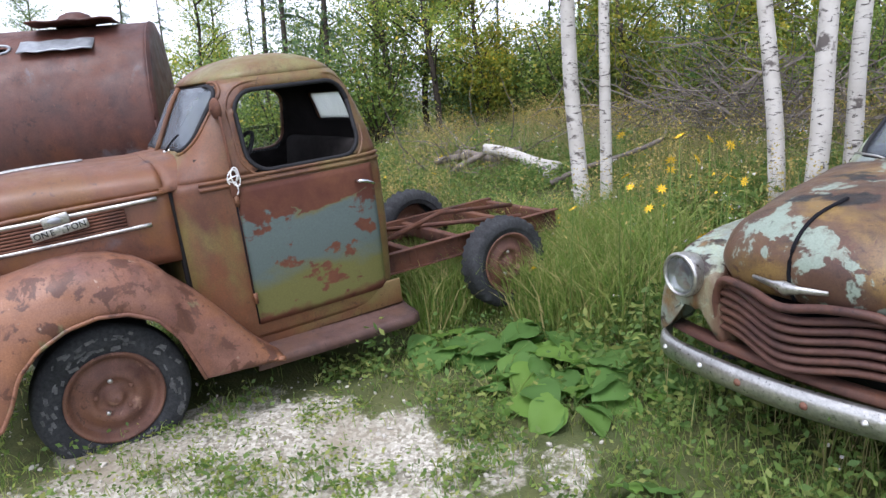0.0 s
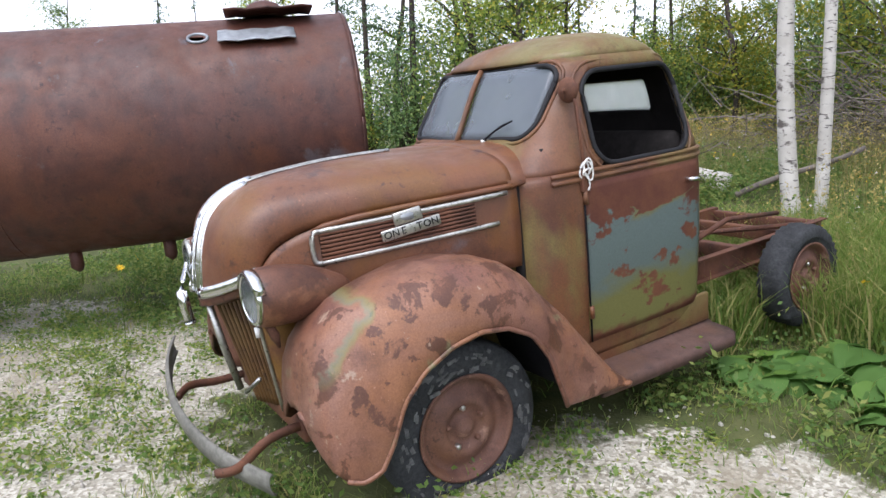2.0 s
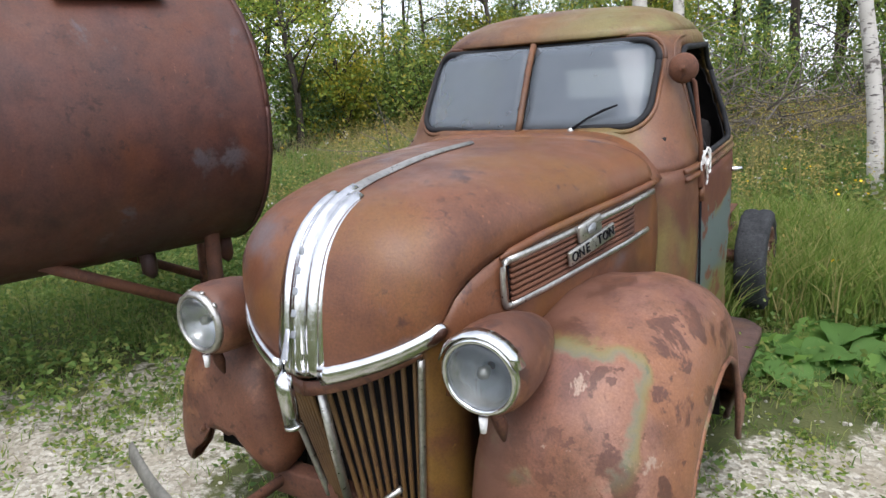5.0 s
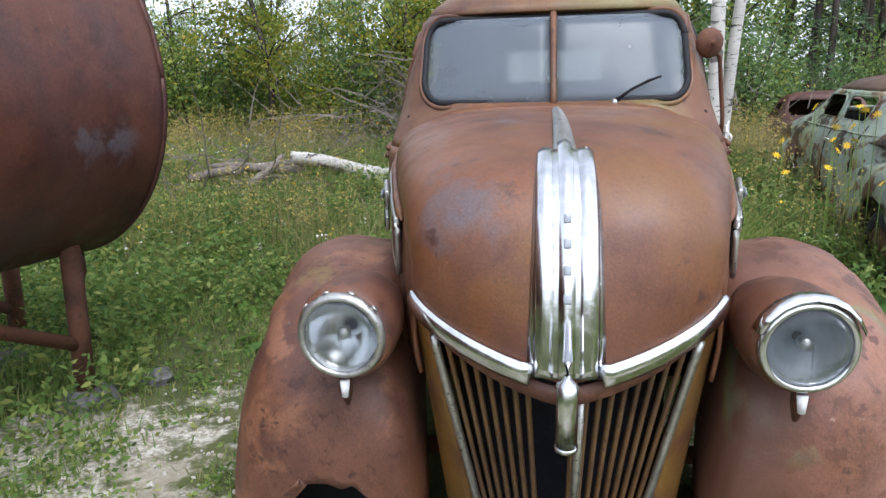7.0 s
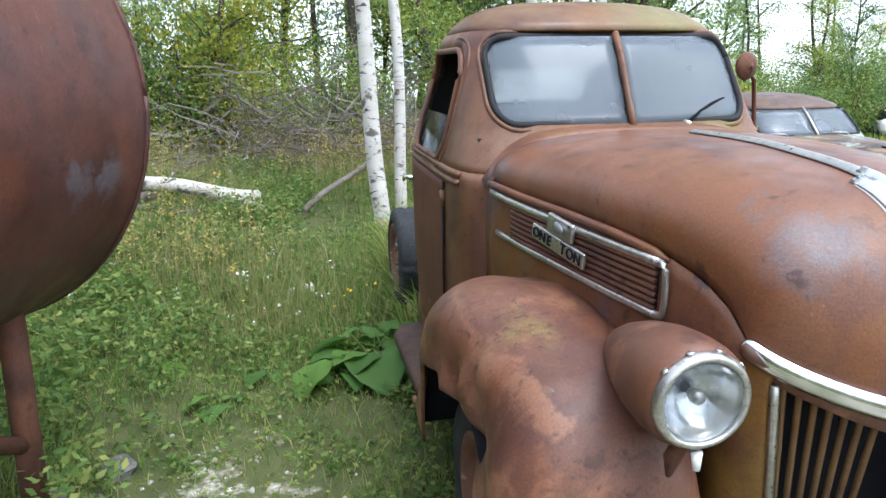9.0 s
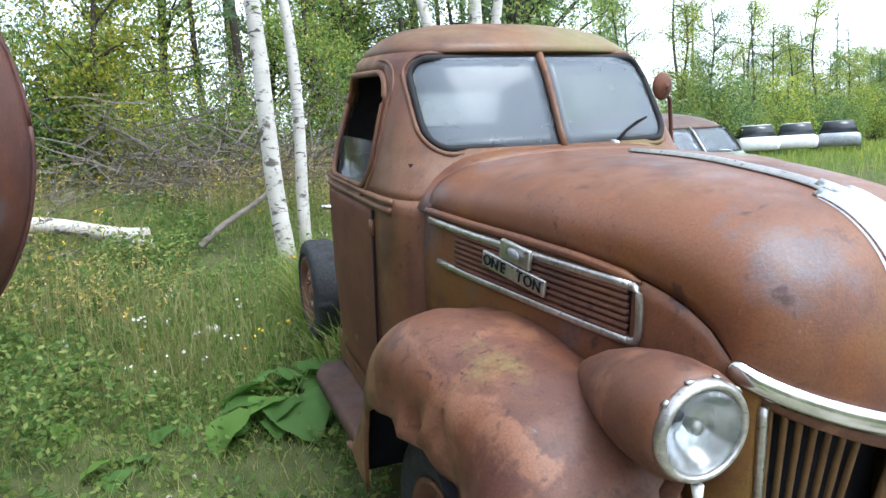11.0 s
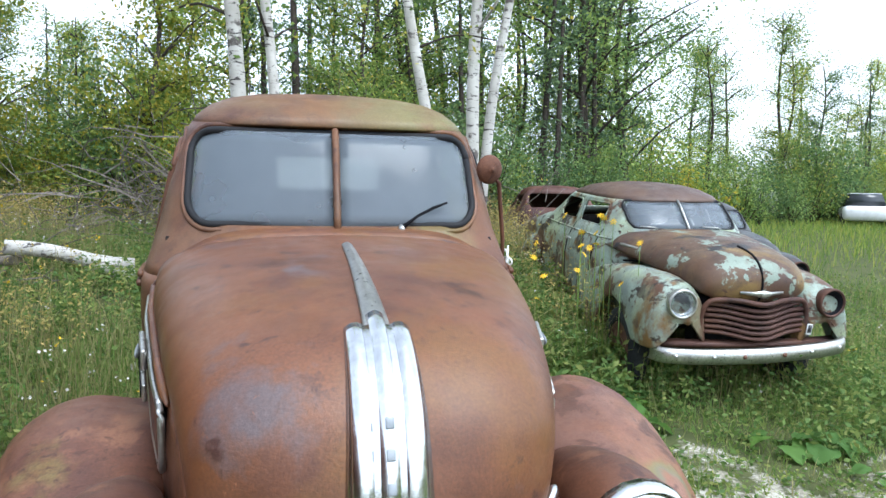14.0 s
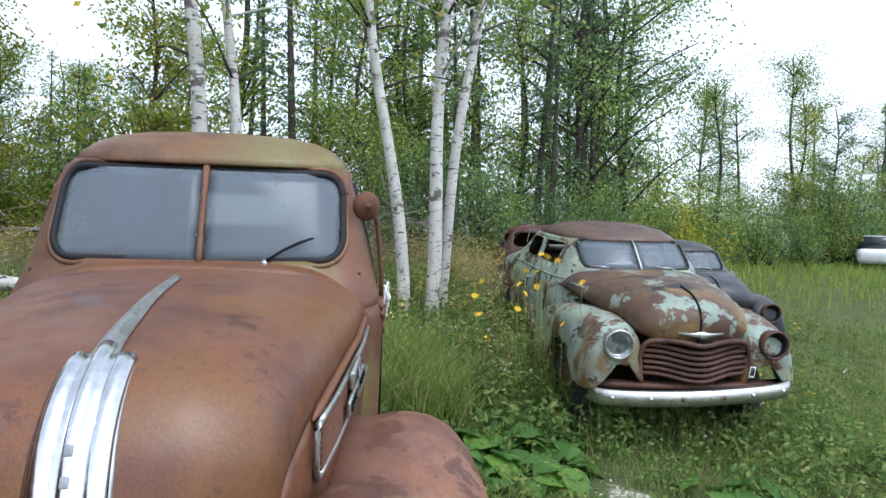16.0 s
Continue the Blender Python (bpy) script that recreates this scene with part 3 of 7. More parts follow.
for s, nm in ((1, "l"), (-1, "r")):
    ys = [-0.63 + 1.11 * i / 22 for i in range(23)]
    part("hood_side", loft([[(s * (side_base(y) + 0.012 * math.sin(math.pi * j / 8)), y, base_z(y) - 0.004 - (base_z(y) - 0.84) * j / 8) for j in range(9)] for y in ys]),
         M["hood"], truck, "", 0.01)
    # belt bead
    part("belt_moulding", tube([(s * (side_base(y) + 0.006), y, base_z(y) - 0.006) for y in [-0.42 + 0.88 * i / 20 for i in range(21)]], [0.004] + [0.013] * 20, 8), M["hood"], truck)
    # louvre panel: near-black sheet for the recess shade, slats and bright strips
    zt = lambda y: 1.148 + (y + 0.424) * 0.036
    zb_ = lambda y: 1.026 + (y + 0.424) * 0.042
    lay = lambda y, d: s * (side_base(y) + 0.013 + d)
    rec = [-0.40 + 0.66 * i / 10 for i in range(11)]
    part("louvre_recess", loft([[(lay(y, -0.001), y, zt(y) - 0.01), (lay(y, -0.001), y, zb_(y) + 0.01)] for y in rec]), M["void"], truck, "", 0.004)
    for k in range(7):
        f = (k + 0.6) / 7.2
        part("louvre", tube([(lay(y, 0.006), y, zb_(y) + (zt(y) - zb_(y)) * f) for y in rec], 0.0075, 6), M["iron"], truck)
    up = [-0.41 + 0.83 * i / 14 for i in range(15)]
    part("chrome_strip", tube([(lay(y, 0.008), y, zt(y) + 0.004) for y in up], 0.011, 8, 0.7), M["dullchrome"], truck, "thin pitted chrome strip")
    part("chrome_strip", tube([(lay(y, 0.008), y, zb_(y) - 0.004) for y in [-0.41 + 0.78 * i / 14 for i in range(15)]], 0.011, 8, 0.7), M["dullchrome"], truck)
    fr = smooth_path([(lay(-0.405, 0.008), -0.405, zb_(-0.41) - 0.004), (lay(-0.428, 0.008), -0.43, zb_(-0.42) + 0.012), (lay(-0.428, 0.008), -0.43, zt(-0.42) - 0.01), (lay(-0.405, 0.008), -0.405, zt(-0.41) + 0.004)], 4)
    part("chrome_strip", tube(fr, 0.011, 8, 0.7), M["dullchrome"], truck)
    # badge plates
    yb1, yb2 = -0.16, 0.085
    ang = math.atan2(side_base(yb2) - side_base(yb1), yb2 - yb1)
    yc = (yb1 + yb2) / 2
    frame_m = Matrix.Translation((lay(yc, 0.026), yc, 1.108)) @ pose(0, 0, 0, 0, 0, -s * math.degrees(ang)) @ pose(0, 0, 0, 8, 0, 0)
    part("name_plate", box(0.012, 0.262, 0.046, m=frame_m), M["dullchrome"], truck, "pitted chrome plate lettered one ton", bevel=0.004)
    face = frame_m @ Matrix.Translation((s * 0.0075, 0, 0)) @ pose(0, 0, 0, 90, 0, 90 * s)
    for k, ch in enumerate("ONE TON"):
        if ch != " ":
            part("letter", text_mesh(ch, 0.043, 0.002, face @ Matrix.Translation(((k - 3) * 0.035, 0, 0))), M["void"], truck)
    part("badge", box(0.016, 0.125, 0.055, m=Matrix.Translation((lay(yc - 0.01, 0.024), yc - 0.01, 1.160)) @ pose(0, 0, 0, 8, 0, -s * math.degrees(ang))), M["dullchrome"], truck, "worn chrome maker's badge", bevel=0.006)
    part("badge_emblem", spin([(-0.002, 0.0), (0.0, 0.016), (0.003, 0.016), (0.004, 0.0)], 20), M["zinc"], truck).matrix_local = \
        Matrix.Translation((lay(yc - 0.01, 0.034), yc - 0.01, 1.160)) @ Matrix.Diagonal((s, 2.4, 1, 1))

# chrome down the nose: a broad ribbed shield, then a thin spear up the hood
def nose_strip(v0, v1, wid0, wid1, lift, n=26, rib=0.0, off=0.0):
    rows = []
    for i in range(n + 1):
        v = v0 + (v1 - v0) * i / n
        w = wid0 + (wid1 - wid0) * i / n
        row = []
        for k in range(9):
            x = off + w * (k / 4 - 1)
            p = hood_point(v, math.pi / 2, lift + rib * (1 - (k / 4 - 1) ** 2))
            row.append((x, p.y + 0.2 * abs(x) * v * v, p.z - 0.25 * abs(x) * (1 - v)))
        rows.append(row)
    return loft(rows)


part("nose_shield", nose_strip(0.49, 1.0, 0.066, 0.084, 0.008, rib=0.006), M["chrome"], truck, "bright ribbed chrome shield down the nose", 0.006)
for o in (-0.046, 0.0, 0.046):
    part("shield_rib", nose_strip(0.485 - (0.03 if o == 0 else 0), 1.0, 0.020, 0.024, 0.010, rib=0.010, off=o), M["chrome"], truck, "", 0.004)
part("hood_spear", nose_strip(0.12, 0.5, 0.016, 0.028, 0.008, rib=0.006), M["dullchrome"], truck, "dull metal spear along the hood", 0.004)
for k in range(5):
    p = hood_point(0.70 + 0.05 * k, math.pi / 2, 0.0205)
    part("shield_letter_block", box(0.016, 0.005, 0.020, m=Matrix.Translation(p) @ pose(0, 0, 0, -28, 0, 0)), M["zinc"], truck, bevel=0.003)
part("hood_handle", tube([(0.0, -0.838, 1.06), (0.0, -0.866, 0.985), (0.0, -0.878, 0.945), (0.0, -0.88, 0.94), (0.0, -0.868, 0.80)], [0.006, 0.010, 0.014, 0.023, 0.023], 16), M["chrome"], truck, "bright round hood latch handle")
part("handle_cap", tube([(0.0, -0.868, 0.806), (0.0, -0.867, 0.796)], [0.025, 0.025], 16), M["chrome"], truck)
for s in (1, -1):
    pts = [hood_point(1.0, math.pi / 2 - s * (0.34 + 1.23 * i / 16), 0.012) + Vector((0, -0.004, -0.005)) for i in range(17)]
    part("nose_bar", tube(pts, [0.025] * 15 + [0.020, 0.010], 10, 0.55), M["chrome"], truck, "chrome bar under the hood edge")

# grille shell and grille
def shell_half(s, z):
    """outer grille edge (x, y), shell edge (x, y) at height z."""
    t = (z - 0.38) / (0.96 - 0.38)
    return (0.195 + 0.11 * t, -0.585 - 0.085 * t, 0.30 + 0.055 * t, -0.52 - 0.09 * t, -0.665 - 0.125 * t)


zs = [0.36 + 0.68 * i / 16 for i in range(17)]
for s in (1, -1):
    rows = []
    for z in zs:
        gxx, gyy, sx, sy, py = shell_half(s, min(z, 0.99))
        gz = z + (0.0)
        rows.append([(s * (gxx + 0.004), gyy + 0.05, gz), (s * (gxx + 0.004), gyy - 0.004, gz), (s * (gxx + 0.35 * (sx - gxx)), gyy + 0.2 * (sy - gyy) - 0.008, gz),
                     (s * (gxx + 0.75 * (sx - gxx)), gyy + 0.6 * (sy - gyy), gz), (s * sx, sy, gz), (s * (sx + 0.012), sy + 0.10, gz)])
    part("grille_shell", loft(rows), M["ochre"], truck, "ochre and rust painted grille surround", 0.01)
    # header under the chrome bar
    hdr = []
    for i in range(13):
        f = i / 12
        a, b = hood_point(1.0, math.pi / 2 - s * 1.5707 * f, -0.004), None
        gxx, gyy, sx, sy, py = shell_half(s, 0.955)
        yy = py + (gyy - py) * f
        hdr.append([(a.x, a.y + 0.004, a.z - 0.01), (a.x * 0.98, a.y + 0.0, a.z - 0.05), (a.x * 0.97, a.y + 0.06, a.z - 0.06)])
    part("grille_header", loft(hdr), M["fender_red"], truck, "", 0.008)
    for k in range(9):
        f = (k + 0.75) / 9.6
        if s < 0 and k in (0, 1):
            continue
        line = []
        for z in zs[:15]:
            gxx, gyy, sx, sy, py = shell_half(s, z)
            top = hood_point(1.0, math.pi / 2 - s * 1.5 * f).z - 0.03
            zz = 0.37 + (top - 0.37) * (z - zs[0]) / (zs[14] - zs[0])
            gxx, gyy, sx, sy, py = shell_half(s, zz)
            line.append((s * gxx * f, py + (gyy - py) * f + 0.012, zz))
        part("grille_bar", tube(line, 0.0085, 8, 0.8), M["grillebar"], truck)
    edge = []
    for z in zs[:15]:
        gxx, gyy, sx, sy, py = shell_half(s, z)
        edge.append((s * gxx, gyy - 0.006, z))
    part("grille_edge", tube(edge, 0.011, 8), M["dullchrome"], truck, "thin pitted chrome grille edge")
part("grille_edge", tube([(0.035, -0.79, 0.90), (0.03, -0.755, 0.66), (0.02, -0.715, 0.45)], [0.015, 0.017, 0.015], 8, 0.6), M["dullchrome"], truck, "loose chrome centre strip")
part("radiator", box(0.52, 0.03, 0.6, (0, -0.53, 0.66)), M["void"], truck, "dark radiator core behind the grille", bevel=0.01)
part("loose_trim", tube([(0.08, -0.71, 0.45), (0.13, -0.685, 0.49), (0.18, -0.665, 0.53)], 0.010, 6), M["dullchrome"], truck)

# front fenders: y, crown z, lip z, inner z, inner x, outer x
FEND = [(-0.838, 0.54, 0.53, 0.53, 0.52, 0.64), (-0.83, 0.61, 0.46, 0.46, 0.46, 0.70), (-0.815, 0.67, 0.40, 0.42, 0.415, 0.775), (-0.78, 0.745, 0.345, 0.40, 0.385, 0.825), (-0.72, 0.81, 0.31, 0.40, 0.365, 0.862), (-0.62, 0.868, 0.295, 0.42, 0.355, 0.888),
        (-0.50, 0.915, 0.32, 0.45, 0.36, 0.902), (-0.42, 0.935, 0.42, 0.50, 0.37, 0.906), (-0.36, 0.955, 0.555, 0.60, 0.385, 0.908), (-0.26, 0.974, 0.65, 0.78, 0.40, 0.91), (-0.13, 0.998, 0.71, 0.88, 0.43, 0.912), (0.0, 1.0, 0.73, 0.91, 0.46, 0.912),
        (0.13, 0.98, 0.71, 0.90, 0.49, 0.912), (0.25, 0.928, 0.645, 0.86, 0.515, 0.912), (0.33, 0.868, 0.53, 0.81, 0.53, 0.91), (0.385, 0.79, 0.36, 0.77, 0.54, 0.91), (0.41, 0.765, 0.275, 0.75, 0.55, 0.91), (0.52, 0.65, 0.262, 0.65, 0.57, 0.905),
        (0.62, 0.52, 0.25, 0.53, 0.59, 0.895), (0.70, 0.41, 0.238, 0.42, 0.60, 0.885), (0.78, 0.31, 0.225, 0.32, 0.61, 0.872), (0.84, 0.255, 0.215, 0.25, 0.61, 0.86)]


# the nose of the fender is short and tucks up under itself
FEND = [(y, a, b, c, i, o + 0.03) if y > -0.45 else (-0.45 + (y + 0.45) * 0.55, a, b + 0.01 * min(1, (a - b) / 0.3), c + 0.01 * min(1, (a - c) / 0.3), i, o + 0.03) for y, a, b, c, i, o in FEND]


def fender(s, mat, dent):
    rows = []
    yy = []
    for a, b in zip(FEND, FEND[1:]):
        k = 3
        yy += [a[0] + (b[0] - a[0]) * i / k for i in range(k)]
    yy.append(FEND[-1][0])
    for y in yy:
        zt, zl, zi, xi, xo = curve1(FEND, y)
        w = xo - xi
        pts = [(xi, y, zi), (xi + 0.10 * w, y, zi + 0.75 * (zt - zi)), (xi + 0.28 * w, y, zt - 0.012), (xi + 0.52 * w, y, zt), (xi + 0.76 * w, y, zt - 0.035 * min(1, (zt - zl) * 3)),
               (xi + 0.93 * w, y, zt - 0.36 * (zt - zl)), (xo, y, zl + 0.30 * (zt - zl)), (xo + 0.004, y, zl + 0.02), (xo - 0.012, y, zl)]
        row = []
        for p in smooth_path(pts, 4):
            q = Vector((p.x, p.y, p.z))
            if dent:
                d = math.exp(-(((p.y + 0.20) / 0.20) ** 2 + ((p.z - 0.62) / 0.24) ** 2)) * max(0, (p.x - 0.55) / 0.35)
                fold = 1 - abs(noise.noise((p.y * 7, p.z * 5, 2))) * 2.2
                q.x -= d * (0.07 + 0.10 * fold)
                q.y += d * 0.05 * noise.noise((p.y * 10, p.z * 10, 7))
                q.z += d * 0.03 * noise.noise((p.y * 8, p.z * 8, 17))
            if dent:
                q.x -= 0.07 * max(0.0, min(1.0, (p.y - 0.05) / 0.4)) * max(0.0, (p.x - 0.55) / 0.4)
            q.x += 0.003 * noise.noise((p.x * 6, p.y * 6, p.z * 6))
            row.append((s * q.x, q.y, q.z))
        rows.append(row)
    bm = loft(rows)
    return bm


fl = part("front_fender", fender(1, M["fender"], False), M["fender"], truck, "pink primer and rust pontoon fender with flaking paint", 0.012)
fr_ = part("front_fender", fender(-1, M["fender_red"], True), M["fender_red"], truck, "rust red pontoon fender with a crumpled edge", 0.012)
for s, f in ((1, fl), (-1, fr_)):
    rim = [(s * (curve1(FEND, y)[4] + 0.0), y, curve1(FEND, y)[1] + 0.004) for y in [-0.60 + 1.01 * i / 40 for i in range(41)]]
    if s > 0:
        part("fender_lip", tube(rim, 0.011, 6), f.data.materials[0], f)
    # near-black sheet: the wheel arch's shade is put into its colour
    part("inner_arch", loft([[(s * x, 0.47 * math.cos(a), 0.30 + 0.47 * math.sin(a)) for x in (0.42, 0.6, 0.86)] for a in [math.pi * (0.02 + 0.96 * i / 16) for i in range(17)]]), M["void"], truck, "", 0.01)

# headlamps
for s in (1, -1):
    lamp_at = Matrix.Translation((s * 0.512, -0.715, 0.968)) @ pose(0, 0, 0, 0, 0, s * 2) @ Matrix.Diagonal((0.97, 0.95, 0.93, 1))
    bucket = part("headlamp", loft([[(r * math.cos(a), y, r * math.sin(a) * (1 + 0.1 * k / 8) - 0.05 * (k / 8) ** 2) for a in [2 * math.pi * i / 32 for i in range(32)]]
                                    for k, (y, r) in enumerate([(-0.012, 0.098), (0.0, 0.115), (0.03, 0.121), (0.08, 0.122), (0.15, 0.116), (0.23, 0.100), (0.31, 0.075), (0.38, 0.045), (0.42, 0.01)])], True), M["fender_red"], truck,
                  "headlamp in a rusty teardrop housing", 0.005)
    bucket.matrix_local = lamp_at
    prof = [(0.0, 0.108), (-0.012, 0.110), (-0.022, 0.106), (-0.028, 0.098), (-0.024, 0.091), (-0.012, 0.090)]
    ring = part("lamp_rim", spin(prof, 48, "Y"), M["chrome"] if s > 0 else M["dullchrome"], bucket, "chrome lamp rim", 0.004)
    refl = part("reflector", spin([(0.055, 0.012), (0.05, 0.035), (0.03, 0.065), (0.0, 0.085), (-0.016, 0.092)], 40, "Y"), M["chrome"] if s < 0 else M["zinc"], bucket, "silvered reflector", 0.002)
    part("bulb_shield", spin([(-0.006, 0.0), (-0.004, 0.014), (0.01, 0.018), (0.03, 0.012)], 20, "Y"), M["dullchrome"], bucket)
    lens = bmesh.new()
    rows = []
    for j in range(13):
        r = 0.0925 * j / 12
        rows.append([(r * math.cos(a), -0.017 - 0.018 * math.sqrt(max(0, 1 - (r / 0.0925) ** 2)) - 0.0012 * math.cos(r * math.cos(a) * 560), r * math.sin(a)) for a in [2 * math.pi * i / 64 for i in range(64)]])
    part("lens", loft(rows, True), M["lens"], bucket, "ribbed clear glass lens", 0.003).visible_shadow = False
    part("parking_lamp", tube([(0, -0.01, -0.118), (0.0, -0.014, -0.16)], [0.013, 0.008], 10), M["white"], bucket, "small pale parking lamp stub")
    part("lamp_bracket", tube([(0.01 * s, 0.03, -0.11), (0.02 * s, 0.05, -0.17), (0.02 * s, 0.06, -0.22)], [0.018, 0.02, 0.006], 8), M["iron"], bucket)
    if s > 0:
        rows = []
        for i in range(9):
            ph = math.pi * (0.10 + 0.80 * i / 8)
            rows.append([(0.123 * math.cos(ph) * q, y, 0.123 * math.sin(ph) * q) for y, q in ((0.012, 1.0), (-0.012, 1.005), (-0.03, 0.93))])
        part("lamp_brow", loft(rows), M["chrome"], bucket, "bright chrome brow over the lamp", 0.003)
    else:
        for i in range(4):
            ph = math.pi * (0.22 + 0.56 * i / 3)
            part("rim_clip", box(0.016, 0.014, 0.004, m=Matrix.Translation((0.112 * math.cos(ph), -0.006, 0.112 * math.sin(ph))) @ pose(0, 0, 0, 0, -math.degrees(ph) + 90, 0)), M["dullchrome"], bucket)

# wheels
def wheel(name, x, y, z, s, rad, flat, lugs, label):
    w = thing(name, pose(x, y, z), label, "wheel")
    w.parent = truck
    for key in ("category",):
        del w[key]
    prof = [(-0.085, 0.225), (-0.10, 0.26), (-0.108, rad - 0.07), (-0.098, rad - 0.025), (-0.07, rad - 0.004), (0.0, rad), (0.07, rad - 0.004), (0.098, rad - 0.025), (0.108, rad - 0.07), (0.10, 0.26), (0.085, 0.225)]
    fine = smooth_path([(a, r, 0) for a, r in prof], 3)
    bm = spin([(p.x, p.y) for p in fine], 72)
    for v in bm.verts:
        r = math.hypot(v.co.y, v.co.z)
        a = math.atan2(v.co.z, v.co.y)
        if lugs and r > rad - 0.03 and abs(v.co.x) > 0.02:
            k = 0.012 * (1 if math.sin(a * 34 + (1.5 if v.co.x > 0 else 0)) > 0 else -0.6)
            v.co.y *= 1 + k / r
            v.co.z *= 1 + k / r
        rough_ = 0.006 * noise.noise((v.co.x * 14, v.co.y * 14, v.co.z * 14))
        v.co.x += rough_
        low = -z + 0.012
        if flat and v.co.z < low:
            v.co.x *= 1 + 1.2 * (low - v.co.z) / rad
            v.co.z = low + 0.05 * (v.co.z - low)
    part("tyre", bm, M["rubber"], w, "cracked flat black tyre" if flat else "worn black tyre", 0.01)
    d = part("rim", spin([(0.085 * s, 0.232), (0.10 * s, 0.236), (0.102 * s, 0.226), (0.09 * s, 0.212), (0.06 * s, 0.203), (0.045 * s, 0.19), (0.055 * s, 0.165), (0.075 * s, 0.14), (0.085 * s, 0.115), (0.078 * s, 0.095), (0.06 * s, 0.085),
                          (0.058 * s, 0.05), (0.075 * s, 0.045), (0.082 * s, 0.03), (0.082 * s, 0.0)], 56), M["rimrust"], w, "pressed steel wheel rusted pink brown", 0.006)
    for k in range(5):
        a = 2 * math.pi * (k + 0.3) / 5
        b = part("lug_nut", spin([(0.0, 0.013), (0.018 * s, 0.012), (0.022 * s, 0.008), (0.022 * s, 0.0)], 10), M["dullchrome"] if k % 2 else M["rimrust"], d)
        b.location = (0.066 * s, 0.088 * math.cos(a), 0.088 * math.sin(a))
    if flat and s > 0:
        # peeling sidewall rubber
        for k in range(90):
            a = 2 * math.pi * random.random()
            r = 0.250 + 0.085 * random.random()
            if r * math.sin(a) < -z + 0.02:
                continue
            l_ = 0.018 + 0.03 * random.random()
            bm = box(0.006, l_, 0.008 + 0.012 * random.random(), m=Matrix.Translation((0.106 * s, r * math.cos(a), r * math.sin(a))) @ pose(0, 0, 0, math.degrees(a) + 90 + random.uniform(-25, 25), random.uniform(-12, 12), random.uniform(-10, 10)))
            part("rubber_flake", bm, M["crack"], w, smooth=False)
    return w


wheel("wheel", 0.675, 0.0, HUB - 0.025, 1, 0.372, True, False, "front wheel with a flat cracked tyre")
wheel("wheel", -0.675, 0.0, HUB - 0.025, -1, 0.372, True, False, "front wheel with a flat cracked tyre")
wheel("wheel", 0.70, 2.50, 0.33, 1, 0.345, False, True, "rear wheel sunk in long grass").scale = (0.88, 0.88, 0.88)
wheel("wheel", -0.58, 2.50, 0.40, -1, 0.335, False, True, "rear wheel with a lugged tyre").scale = (0.92, 0.92, 0.92)
part("front_axle", tube([(-0.66, 0, 0.27), (0, 0.0, 0.24), (0.66, 0, 0.27)], 0.03, 8), M["iron"], truck)
part("rear_axle", tube([(-0.58, 2.50, 0.40), (0.68, 2.50, 0.33)], 0.045, 10), M["iron"], truck)

# cab: z, half width, front y, rear y, squareness
CAB = [(0.30, 0.655, 0.47, 1.70, 7), (0.42, 0.675, 0.46, 1.73, 7), (0.80, 0.695, 0.46, 1.745, 7), (1.10, 0.700, 0.46, 1.745, 7), (1.20, 0.695, 0.462, 1.74, 7), (1.28, 0.678, 0.53, 1.735, 6), (1.36, 0.660, 0.60, 1.725, 5.5), (1.50, 0.632, 0.675, 1.69, 5),
       (1.62, 0.604, 0.74, 1.65, 4.6), (1.70, 0.578, 0.79, 1.61, 4.3), (1.76, 0.540, 0.85, 1.56, 3.8), (1.80, 0.492, 0.91, 1.50, 3.3), (1.83, 0.42, 0.99, 1.43, 2.9), (1.85, 0.31, 1.08, 1.35, 2.5), (1.858, 0.16, 1.15, 1.28, 2.2), (1.86, 0.02, 1.21, 1.22, 2)]


def cab_point(z, u, grow=0.0):
    """u 0..1 round the cab from the front centre by the truck's left side."""
    w, yf, yr, n = curve1(CAB, z)
    a = 2 * math.pi * u
    # even spacing along the outline of a squarish plan
    c, s = math.cos(a), math.sin(a)
    m = (abs(c) ** n + abs(s) ** n) ** (-1 / n)
    ym, hy = (yf + yr) / 2, (yr - yf) / 2
    bow = 0.05 * (1 - min(1, (m * s) ** 2)) * (1 if c > 0.3 else 0.5 if c < -0.3 else 0) if z > 1.25 else 0
    return Vector(((w + grow) * m * s, ym - (hy + grow) * m * c - (bow if c > 0 else -bow) * 0.6, z))


zz = []
for a, b in zip(CAB, CAB[1:]):
    k = max(2, int((b[0] - a[0]) / 0.022)) if a[0] < 1.78 else 4
    zz += [a[0] + (b[0] - a[0]) * i / k for i in range(k)]
zz.append(CAB[-1][0])
NU = 208
SIDE_WIN = (1.235, 1.445, 0.335, 0.215, 0.12)      # cy, cz, half sizes, corner
WIND = (0.0, 1.545, 0.530, 0.158, 0.085)
BACK = (0.03, 1.50, 0.275, 0.092, 0.035)


def cab_shell(z0, z1, mat, name, label):
    rows = [[cab_point(z, k / NU) for k in range(NU)] for z in zz if z0 - 1e-6 <= z <= z1 + 1e-6]
    bm = loft(rows, True)
    cut_holes(bm, [(lambda p: p.x > 0.45 and 0.8 < p.y < 1.62, (1, 2), SIDE_WIN), (lambda p: p.x < -0.45 and 0.8 < p.y < 1.62, (1, 2), SIDE_WIN),
                   (lambda p: p.y < 0.98 and p.z > 1.3, (0, 2), WIND), (lambda p: p.y > 1.5, (0, 2), BACK)])
    return part(name, bm, mat, truck, label, 0.014)


